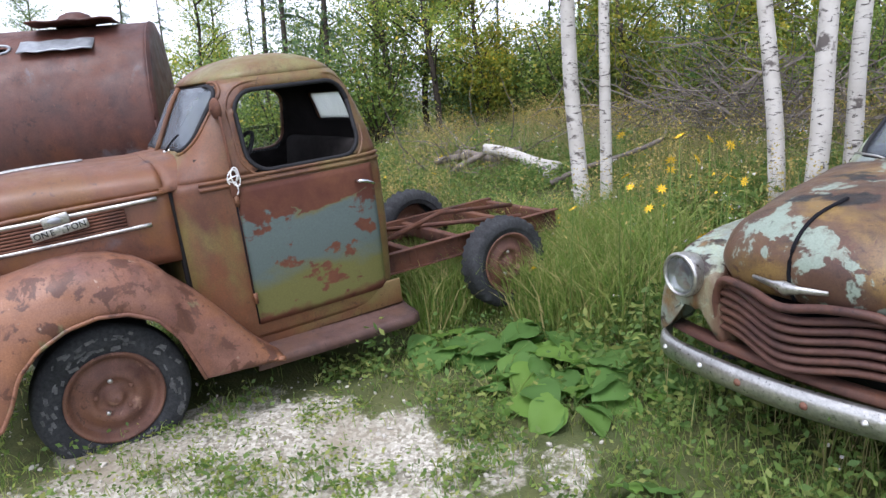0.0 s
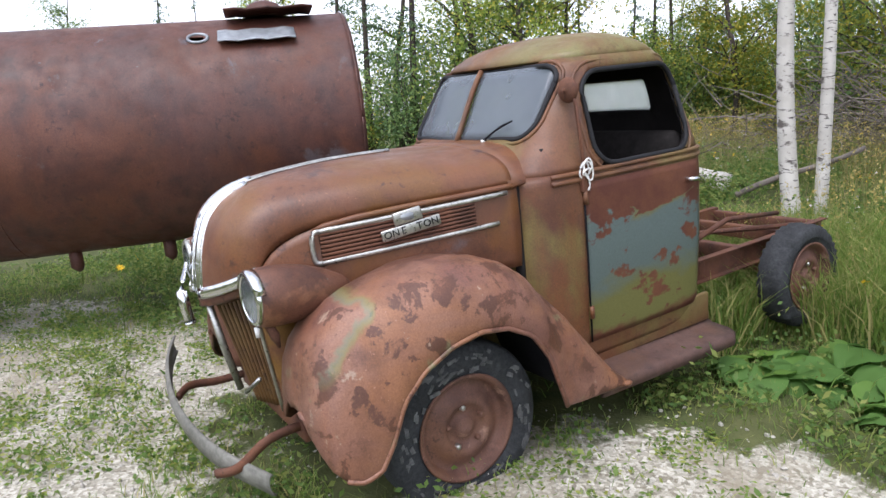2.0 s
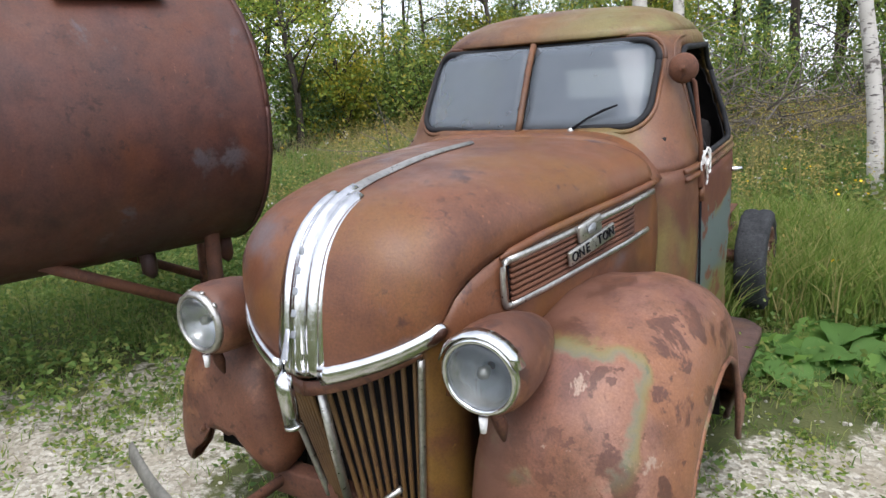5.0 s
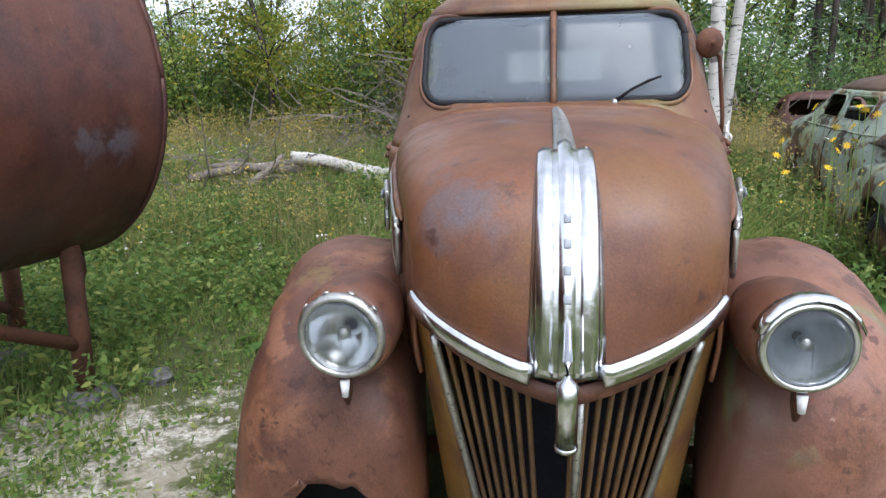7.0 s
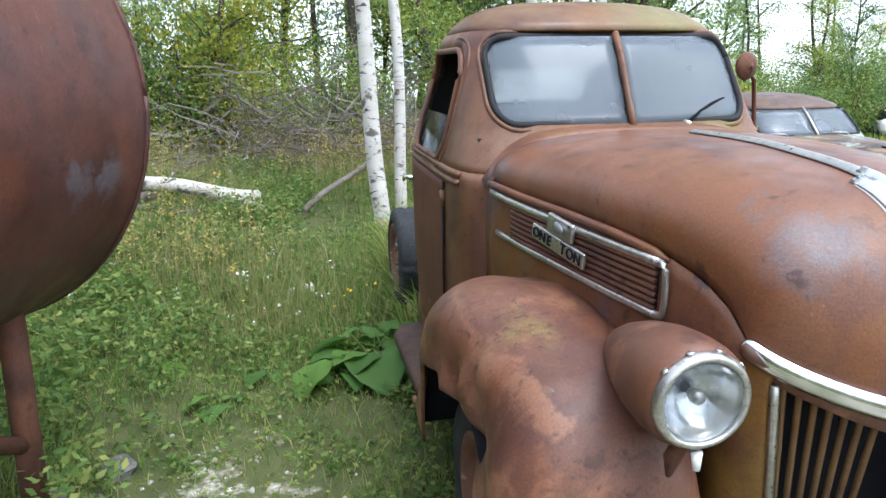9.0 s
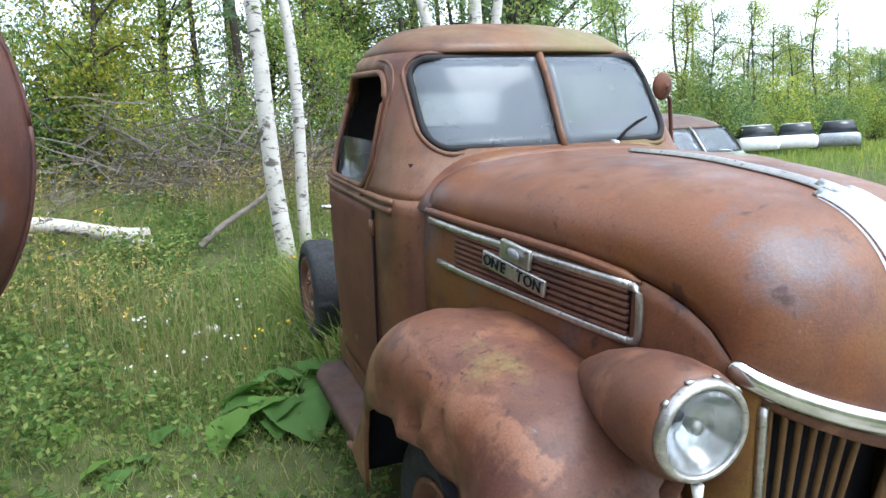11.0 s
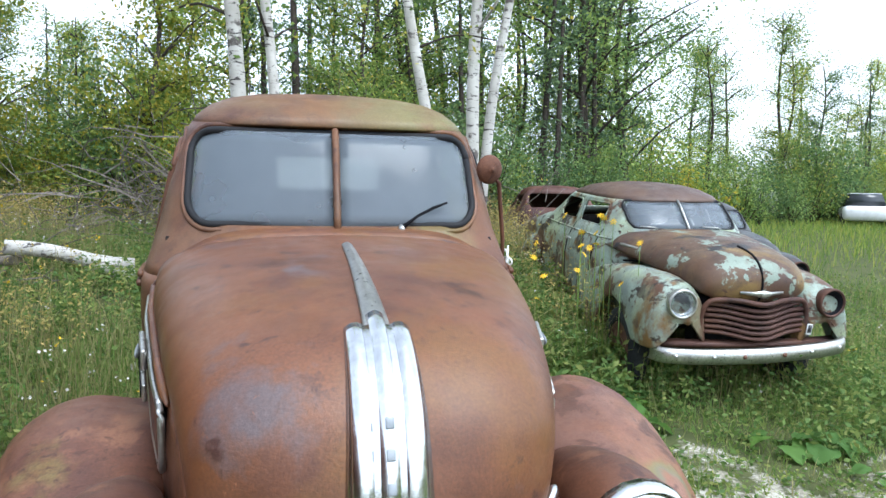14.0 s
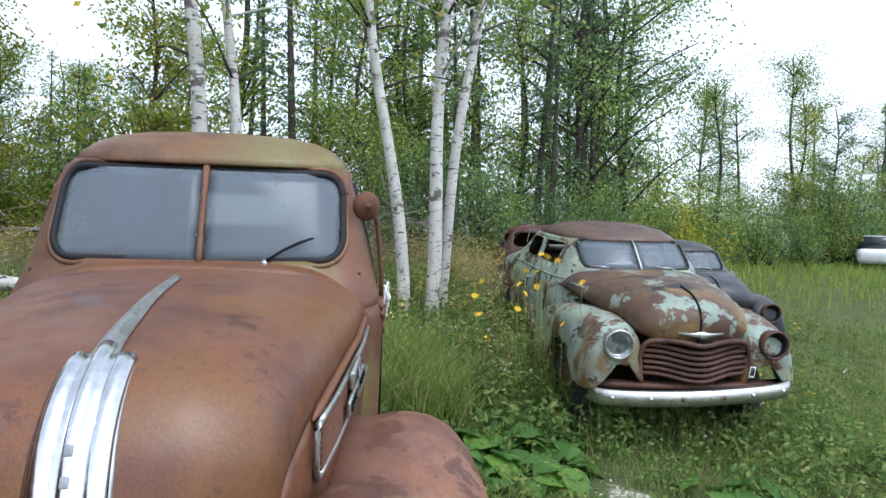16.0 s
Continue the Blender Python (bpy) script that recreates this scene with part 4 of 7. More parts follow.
split = min(zz, key=lambda q: abs(q - 1.22))
split2 = min(zz, key=lambda q: abs(q - 1.72))
cab_shell(0, split, M["cab"], "cab_body", "rust brown cab body with flaked paint")
cab_shell(split, split2, M["cab"], "cab_upper", "rusty cab pillars and window frames")
cab_shell(split2, 2, M["roof"], "cab_roof", "olive and rust domed cab roof")
part("cowl_top", loft([[(x, y, 1.375 - 0.01 * (abs(x) / 0.6) ** 2 - (0.16 * (abs(x) / 0.62) ** 5) + (y - 0.45) * 0.06) for x in [-0.62 + 1.24 * k / 30 for k in range(31)]] for y in (0.44, 0.52, 0.60, 0.68)]), M["hood"], truck, "", 0.01)


def cab_rim(loop, axis, side, r, mat, name, off=0.0):
    """A seal along a window's edge, laid on the cab's surface."""
    pts = []
    for a, b in loop:
        w, yf, yr, n = curve1(CAB, b)
        if axis == "side":
            t = min(0.999, abs((a - (yf + yr) / 2) / ((yr - yf) / 2)))
            pts.append((side * (w * (1 - t ** n) ** (1 / n) + off), a, b))
        else:
            t = min(0.999, abs(a / w))
            ym, hy = (yf + yr) / 2, (yr - yf) / 2
            bow = 0.05 * (1 - t * t) * 0.6
            y = hy * (1 - t ** n) ** (1 / n)
            pts.append((a, ym - y - bow - off, b) if axis == "front" else (a, ym + y + 0.5 * bow + off, b))
    return part(name, tube(pts + pts[:1], r, 8), mat, truck)


cab_rim(rounded_loop(*WIND), "front", 0, 0.013, M["gasket"], "windshield_seal", 0.0)
cab_rim(rounded_loop(0.0, 1.545, 0.548, 0.176, 0.10), "front", 0, 0.010, M["cab"], "windshield_frame", -0.001)
cab_rim(rounded_loop(*BACK), "back", 0, 0.010, M["gasket"], "rear_window_seal")
for s in (1, -1):
    cab_rim(rounded_loop(*SIDE_WIN), "side", s, 0.013, M["gasket"] if s > 0 else M["cab"], "door_window_edge")
    cab_rim(rounded_loop(1.235, 1.45, 0.375, 0.255, 0.15), "side", s, 0.008, M["cab"], "door_top_bead", 0.0)


def inner_clear(p):
    """Only the outer face of a pane carries the dusty film with its painted haze."""
    p.data.materials.append(M["clear"])
    p.modifiers["thick"].material_offset = p.modifiers["thick"].material_offset_rim = 1
    p.visible_shadow = False


def pane(loop_box, axis, half, mat, name, inset):
    cx, cz, hx, hz, r = loop_box
    rows = []
    xs = np.linspace(*half, 13)
    for x in xs:
        row = []
        for z in np.linspace(cz - hz, cz + hz, 9):
            w, yf, yr, n = curve1(CAB, z)
            t = min(0.999, abs(x / w))
            ym, hy = (yf + yr) / 2, (yr - yf) / 2
            y = hy * (1 - t ** n) ** (1 / n)
            bow = 0.03 * (1 - t * t)
            row.append((x, ym - y - bow + inset, z) if axis == "front" else (x, ym + y + 0.5 * bow - inset, z))
        rows.append(row)
    p = part(name, loft(rows), mat, truck, "dusty hazy glass pane", 0.004)
    inner_clear(p)
    return p


pane(WIND, "front", (0.012, 0.53), M["glass"], "windshield_pane", 0.008)
pane(WIND, "front", (-0.53, -0.012), M["glass"], "windshield_pane", 0.008)
pane(BACK, "back", (-0.245, 0.305), M["rearglass"], "rear_window_pane", 0.008)
cp = []
for z in np.linspace(1.375, 1.715, 8):
    w, yf, yr, n = curve1(CAB, z)
    cp.append((0, yf - 0.036, z))
part("windshield_post", tube(cp, 0.015, 8, 0.9), M["cab"], truck, "rusty windshield centre post")
gl = loft([[( -0.655 + 0.24 * (z - 1.23) * -0.55 + 0.02, y, z) for z in (1.22, 1.30, 1.40)] for y in (0.93, 1.2, 1.53)])
for v in gl.verts:
    v.co.x = -0.655 + (v.co.z - 1.22) * 0.16
part("door_glass", gl, M["sideglass"], truck, "half wound down door glass", 0.004).visible_shadow = False

# doors, belts, handles, hinges
for s, key in ((1, "door_l"), (-1, "door_r")):
    rows = []
    for i in range(31):
        y = 0.80 + 0.82 * i / 30
        row = []
        for j in range(25):
            z = 0.385 + (1.165 - 0.385) * j / 24
            if i > 22 and j < 4:
                z += 0.0
            w, yf, yr, n = curve1(CAB, z)
            t = abs((y - (yf + yr) / 2) / ((yr - yf) / 2))
            row.append((s * (w * (1 - min(t, 0.99) ** n) ** (1 / n) + 0.007), y, z))
        rows.append(row)
    d = part("door", loft(rows), M[key], truck, "flaking blue grey and olive door" if s > 0 else "rust brown door with traces of olive paint", 0.012)
    for z, r in ((1.185, 0.012), (1.215, 0.011)):
        part("belt_moulding", tube([(s * (curve1(CAB, z)[0] * (1 - min(abs((y - 1.1) / 0.64), 0.99) ** 7) ** (1 / 7) + 0.004), y, z) for y in [0.62 + 1.08 * k / 30 for k in range(31)]], r, 8), M["cab"], truck)
    h = part("door_handle", tube(smooth_path([(s * 0.70, 1.50, 1.075), (s * 0.735, 1.51, 1.075), (s * 0.742, 1.545, 1.07), (s * 0.738, 1.60, 1.045)], 4), [0.012] * 8 + [0.011, 0.010, 0.009, 0.008, 0.006], 8), M["chrome"], d, "chrome door handle")
    for z in (0.55, 1.10):
        part("hinge", tube([(s * 0.708, 0.795, z - 0.03), (s * 0.708, 0.795, z + 0.03)], 0.012, 8), M["cab"], d)
    for z, y in ((1.11, 0.655), (0.95, 0.66)):
        part("cowl_bolt_hole", spin([(0, 0.0), (0.001, 0.012)], 10), M["void"], truck).matrix_local = Matrix.Translation((s * 0.672, y, z)) @ Matrix.Diagonal((s, 1, 1, 1))
    # seam between cowl and fender
    part("cowl_seam", tube([(s * 0.702, 0.79, 0.40), (s * 0.707, 0.79, 0.8), (s * 0.705, 0.79, 1.165)], 0.005, 5), M["void"], truck)
    # running board
    rows = []
    for y in [0.70 + 1.04 * k / 16 for k in range(17)]:
        zt = 0.250 - 0.035 * (y - 0.70) / 1.08
        out_ = (0.855 if s > 0 else 0.80) - 0.10 * max(0, (y - 1.66) / 0.12) ** 2
        rows.append([(s * 0.58, y, zt + 0.05), (s * 0.66, y, zt + 0.012), (s * 0.76, y, zt + 0.006), (s * (out_ - 0.025), y, zt), (s * out_, y, zt - 0.012), (s * (out_ + 0.002), y, zt - 0.06), (s * (out_ - 0.02), y, zt - 0.065)])
    part("running_board", loft(rows), M["board"], truck, "brown weathered steel running board", 0.012)
    part("rocker_panel", box(0.03, 1.0, 0.16, (s * 0.64, 1.22, 0.33)), M["cab"], truck, bevel=0.01)

# mirror, rope, wiper
mir = part("mirror", spin([(-0.03, 0.0), (-0.026, 0.025), (-0.012, 0.05), (0.0, 0.058), (0.006, 0.054), (0.006, 0.0)], 28, "Y"), M["iron"], truck, "round rusty mirror on a long arm", 0.002)
mir.matrix_local = Matrix.Translation((0.628, 0.80, 1.585)) @ pose(0, 0, 0, 0, 0, 10)
part("mirror_arm", tube([(0.628, 0.815, 1.585), (0.672, 0.80, 1.53), (0.70, 0.80, 1.30), (0.70, 0.80, 1.20)], 0.009, 8), M["iron"], truck)
part("mirror_bracket", box(0.035, 0.05, 0.09, (0.70, 0.80, 1.17)), M["iron"], truck, bevel=0.006)
rp = []
for k in range(44):
    a = k * 0.6
    tilt = 0.5 * math.sin(k * 0.29)
    rp.append((0.722 + 0.012 * math.cos(a * 0.7), 0.80 + 0.024 * math.cos(a) + 0.02 * tilt, 1.225 + 0.052 * math.sin(a) * (0.6 + 0.4 * math.cos(k * 0.21)) + 0.015 * tilt))
rp += [(0.724, 0.805, 1.20), (0.727, 0.81, 1.16), (0.725, 0.80, 1.135)]
part("rope", tube(smooth_path(rp, 3), 0.0042, 5), M["white"], truck, "white rope knotted on the mirror arm")
part("wiper", tube([(0.235, 0.578, 1.383), (0.30, 0.60, 1.425), (0.36, 0.615, 1.452), (0.415, 0.628, 1.47)], [0.007, 0.005, 0.006, 0.004], 6), M["void"], truck, "thin black wiper arm")
part("wiper_pivot", spin([(-0.02, 0.0), (-0.02, 0.010), (0.015, 0.014)], 12, "Y"), M["dullchrome"], truck).location = (0.235, 0.585, 1.38)

# inside of the cab
part("bench_seat", box(1.16, 0.36, 0.30, (0, 1.42, 0.78)), M["seat"], truck, "dark torn bench seat", bevel=0.05)
part("seat_back", box(1.16, 0.12, 0.42, m=Matrix.Translation((0, 1.58, 1.10)) @ pose(0, 0, 0, -8, 0, 0)), M["seat"], truck, "dark torn seat back", bevel=0.05)
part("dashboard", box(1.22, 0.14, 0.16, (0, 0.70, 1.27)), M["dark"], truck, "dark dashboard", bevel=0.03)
part("steering_wheel", tube([(0.3 + 0.19 * math.cos(a), 0.93 + 0.12 * math.sin(a), 1.27 + 0.15 * math.sin(a)) for a in [2 * math.pi * k / 36 for k in range(37)]], 0.012, 8), M["gasket"], truck, "thin black steering wheel")
# added inner shell, coloured near black to carry the cab's interior shade
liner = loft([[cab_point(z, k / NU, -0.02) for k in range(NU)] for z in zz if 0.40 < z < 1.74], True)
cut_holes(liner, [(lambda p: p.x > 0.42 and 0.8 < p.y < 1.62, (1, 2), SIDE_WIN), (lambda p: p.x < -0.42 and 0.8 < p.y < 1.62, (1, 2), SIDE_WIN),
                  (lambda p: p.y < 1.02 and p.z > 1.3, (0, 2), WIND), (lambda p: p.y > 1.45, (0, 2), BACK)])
part("cab_shade_liner", liner, M["dark"], truck, "near-black inner shell with the cab's shade in its colour", 0.004)
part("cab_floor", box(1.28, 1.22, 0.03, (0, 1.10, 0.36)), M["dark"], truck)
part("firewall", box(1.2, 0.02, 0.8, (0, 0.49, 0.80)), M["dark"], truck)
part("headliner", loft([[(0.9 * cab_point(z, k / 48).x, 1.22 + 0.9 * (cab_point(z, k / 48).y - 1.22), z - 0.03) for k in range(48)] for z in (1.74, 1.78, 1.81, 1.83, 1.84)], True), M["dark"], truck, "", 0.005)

# chassis behind the cab
for s in (1, -1):
    x0 = 0.42
    c = loft([[(s * (x0 + 0.05), y, 0.52), (s * x0, y, 0.52), (s * x0, y, 0.38), (s * (x0 + 0.05), y, 0.38)] for y in (0.5, 1.7, 2.6, 3.22)])
    part("frame_rail", c, M["iron"], truck, "rusted steel channel frame rail", 0.008, smooth=False)
for y in (1.95, 2.35, 2.85, 3.19):
    part("cross_member", box(0.86, 0.06, 0.09, (0, y, 0.455)), M["iron"], truck, bevel=0.008)
part("brace", tube([(-0.42, 2.0, 0.50), (0.42, 2.9, 0.53)], 0.018, 6), M["iron"], truck)
part("loose_bar", tube([(0.45, 1.76, 0.62), (0.42, 2.2, 0.70), (0.30, 2.9, 0.60)], 0.016, 6), M["iron"], truck)

# bent bumper and its irons
bp = smooth_path([(-0.90, -0.82, 0.46), (-0.6, -0.92, 0.42), (-0.2, -0.97, 0.35), (0.2, -0.92, 0.28), (0.52, -0.78, 0.215)], 6)
rows = []
for i, p in enumerate(bp):
    rows.append([(p.x, p.y + 0.014, p.z + 0.048), (p.x, p.y - 0.002, p.z + 0.040), (p.x, p.y - 0.010, p.z), (p.x, p.y - 0.002, p.z - 0.040), (p.x, p.y + 0.014, p.z - 0.048)])
bmp = part("bumper", loft(rows), M["greywood"], truck, "bent drooping bumper weathered pale grey", 0.008)
for s in (1, -1):
    part("bumper_iron", tube(smooth_path([(s * 0.40, -0.50, 0.36), (s * 0.41, -0.72, 0.36), (s * 0.38, -0.86, 0.33 - 0.06 * s), (s * 0.30, -0.935, 0.31 - 0.07 * s)], 5), 0.022, 6, 0.5), M["iron"], bmp, "curved rusted bumper iron")
part("front_cross_member", box(0.9, 0.07, 0.10, (0, -0.56, 0.35)), M["iron"], truck, bevel=0.01)

# ---- the rusty tank on legs ----
TA = Vector((0.309, 0.949, 0.062)).normalized()
TE = Vector((-2.55, 1.09, 1.585))
TS = Vector((0.951, -0.309, 0)).normalized()
TU = TS.cross(TA).normalized() * (1 if TS.cross(TA).z > 0 else -1)
tank_m = Matrix((TS, TA, TU)).transposed().to_4x4()
tank_m.translation = TE
tank = thing("storage_tank", tank_m, "huge rust red cylindrical steel tank on pipe legs", "storage tank")
TR = 0.860


def tank_row(y, r, n=96):
    return [(r * math.cos(a), y, r * math.sin(a)) for a in [2 * math.pi * k / n for k in range(n)]]


hole_at = math.radians(51)
bm = loft([tank_row(-7.2 + 7.2 * i / 120, TR) for i in range(121)], True)
gone = [f for f in bm.faces if math.hypot((f.calc_center_median().y + 1.12) / 0.06, (math.atan2(f.calc_center_median().z, f.calc_center_median().x) - hole_at) * TR / 0.05) < 1]
bmesh.ops.delete(bm, geom=gone, context="FACES")
part("shell", bm, M["tank"], tank, "rust red steel shell with grey weathering", 0.012)
part("end_plate", loft([tank_row(0.0 + 0.04 * (1 - q * q), TR * q) for q in (1.0, 0.9, 0.7, 0.4, 0.02)], True), M["tank"], tank, "", 0.01)
part("end_plate", loft([tank_row(-7.2 - 0.04 * (1 - q * q), TR * q) for q in (1.0, 0.9, 0.7, 0.4, 0.02)], True), M["tank"], tank, "", 0.01)
part("end_seam", tube([(TR * math.cos(a), -0.02, TR * math.sin(a)) for a in [2 * math.pi * k / 96 for k in range(97)]], 0.009, 6), M["tank"], tank)
for y in (-2.6, -4.6):
    part("weld_seam", tube([(TR * math.cos(a), y, TR * math.sin(a)) for a in [2 * math.pi * k / 96 for k in range(97)]], 0.006, 6), M["tank"], tank)
hole_c = Vector((TR * math.cos(hole_at), -1.12, TR * math.sin(hole_at)))
part("hole_rim", tube([hole_c * 1.002 + Vector((-0.055 * math.sin(hole_at) * math.sin(a), 0.07 * math.cos(a), 0.055 * math.cos(hole_at) * math.sin(a))) for a in [2 * math.pi * k / 24 for k in range(25)]], 0.012, 6), M["zinc"], tank, "bright torn edge of a hole")
# lifted lid plate, grey flap and dome on top
def tank_patch(y0, y1, a0, a1, lift, curl):
    return [[((TR + lift + curl * (i / 8) ** 2) * math.cos(a0 + (a1 - a0) * i / 8), y0 + (y1 - y0) * j / 8, (TR + lift + curl * (i / 8) ** 2) * math.sin(a0 + (a1 - a0) * i / 8) + 0.006 * math.sin(j * 2.1)) for j in range(9)] for i in range(9)]


part("lid_plate", loft(tank_patch(-0.92, -0.26, math.radians(84), math.radians(60), 0.02, 0.13)), M["tank"], tank, "lifted rusty steel plate", 0.012)
part("flap", loft(tank_patch(-0.98, -0.42, math.radians(56), math.radians(43), 0.012, 0.05)), M["zinc"], tank, "bent galvanised grey metal flap", 0.01)
dome = part("dome", spin([(0.0, 0.16), (0.05, 0.155), (0.10, 0.12), (0.125, 0.06), (0.13, 0.0)], 28, "Z"), M["tank"], tank, "rusty domed filler cap")
dome.location = (0.10, -0.62, TR - 0.01)
part("vent_pipe", tube([(0.05, -5.2, TR - 0.02), (0.05, -5.2, TR + 0.10)], 0.02, 8), M["iron"], tank)
inv = tank_m.inverted()
for wx, wy in ((-2.26, 0.76), (-3.10, 1.36)):
    for back in (0.0, 5.0):
        g = Vector((wx, wy, 0)) - Vector((TA.x, TA.y, 0)) * back
        z0 = ground_z(g.x, g.y)
        top = Vector((g.x, g.y, TE.z - 0.50 - 0.07 * back))
        part("leg", tube([inv @ Vector((g.x, g.y, z0 - 0.05)), inv @ top], 0.048, 14), M["iron"], tank, "rusty pipe leg")
        part("foot", spin([(-0.06, 0.0), (-0.05, 0.17), (0.02, 0.14), (0.05, 0.08), (0.06, 0.0)], 14, "Z"), M["darkstone"], tank, "rubble and concrete round the foot").location = inv @ Vector((g.x, g.y, z0 + 0.02))
    g = Vector((wx, wy, 0))
    part("brace", tube([inv @ Vector((wx, wy, 0.32)), inv @ (Vector((wx, wy, 0.90)) - Vector((TA.x, TA.y, 0)) * 1.25)], 0.035, 10), M["iron"], tank, "rusty diagonal brace pipe")
for y in (-0.12, -0.62, -1.6, -2.3):
    part("drain_stub", tube([(0.18, y, -TR + 0.06), (0.18, y, -TR - 0.09), (0.18, y + 0.02, -TR - 0.13)], [0.05, 0.05, 0.02], 12), M["tank"], tank)


# ---- old rounded sedans ----
def shell_point(tab, z, u, bow0):
    w, yf, yr, n = curve1(tab, z)
    a = 2 * math.pi * u
    c, s = math.cos(a), math.sin(a)
    m = (abs(c) ** n + abs(s) ** n) ** (-1 / n)
    ym, hy = (yf + yr) / 2, (yr - yf) / 2
    bow = bow0 * (1 - min(1, (m * s) ** 2)) if c > 0.2 else 0
    return Vector((w * m * s, ym - hy * m * c - bow, z))


CARC = [(0.33, 0.74, 1.18, 4.25, 8), (0.5, 0.79, 1.16, 4.35, 7), (0.85, 0.80, 1.15, 4.35, 6), (1.0, 0.775, 1.15, 4.2, 5.5), (1.08, 0.735, 1.16, 3.9, 5), (1.16, 0.685, 1.22, 3.55, 4.6), (1.25, 0.655, 1.31, 3.35, 4.4), (1.40, 0.60, 1.47, 3.1, 4),
        (1.47, 0.555, 1.58, 2.95, 3.6), (1.52, 0.48, 1.72, 2.8, 3.1), (1.55, 0.37, 1.88, 2.65, 2.7), (1.568, 0.2, 2.05, 2.5, 2.3), (1.572, 0.02, 2.26, 2.28, 2)]
CHOOD = [(1.30, 1.205, 1.25, 1.03, 0.70), (0.95, 1.205, 0.95, 0.985, 0.62), (0.62, 1.19, 0.65, 0.95, 0.55), (0.38, 1.16, 0.45, 0.92, 0.49), (0.22, 1.13, 0.32, 0.895, 0.47), (0.11, 1.065, 0.24, 0.87, 0.44), (0.055, 0.97, 0.18, 0.845, 0.41), (0.06, 0.85, 0.15, 0.82, 0.35), (0.10, 0.79, 0.16, 0.79, 0.33)]
CFEND = [(0.098, 0.63, 0.62, 0.62, 0.50, 0.62), (0.102, 0.75, 0.50, 0.52, 0.43, 0.71), (0.115, 0.82, 0.445, 0.46, 0.38, 0.775), (0.16, 0.872, 0.43, 0.44, 0.36, 0.81), (0.25, 0.915, 0.425, 0.48, 0.35, 0.83), (0.40, 0.945, 0.43, 0.60, 0.36, 0.842), (0.50, 0.955, 0.54, 0.74, 0.40, 0.846), (0.62, 0.958, 0.645, 0.86, 0.44, 0.848),
         (0.80, 0.952, 0.69, 0.90, 0.48, 0.848), (0.98, 0.935, 0.645, 0.90, 0.52, 0.848), (1.10, 0.915, 0.53, 0.89, 0.55, 0.846), (1.16, 0.90, 0.38, 0.88, 0.57, 0.845), (1.30, 0.87, 0.34, 0.86, 0.62, 0.84), (1.6, 0.78, 0.34, 0.77, 0.68, 0.825), (1.9, 0.62, 0.34, 0.60, 0.72, 0.81)]


def pontoon(tab, s, shift=0.0):
    rows, yy = [], []
    for a, b in zip(tab, tab[1:]):
        yy += [a[0] + (b[0] - a[0]) * i / 3 for i in range(3)]
    yy.append(tab[-1][0])
    for y in yy:
        zt, zl, zi, xi, xo = curve1(tab, y)
        w = xo - xi
        pts = [(xi, y, zi), (xi + 0.10 * w, y, zi + 0.75 * (zt - zi)), (xi + 0.28 * w, y, zt - 0.012), (xi + 0.52 * w, y, zt), (xi + 0.76 * w, y, zt - 0.035 * min(1, (zt - zl) * 3)),
               (xi + 0.93 * w, y, zt - 0.36 * (zt - zl)), (xo, y, zl + 0.30 * (zt - zl)), (xo + 0.004, y, zl + 0.02), (xo - 0.012, y, zl)]
        rows.append([(s * p.x, p.y + shift, p.z) for p in smooth_path(pts, 4)])
    return loft(rows)


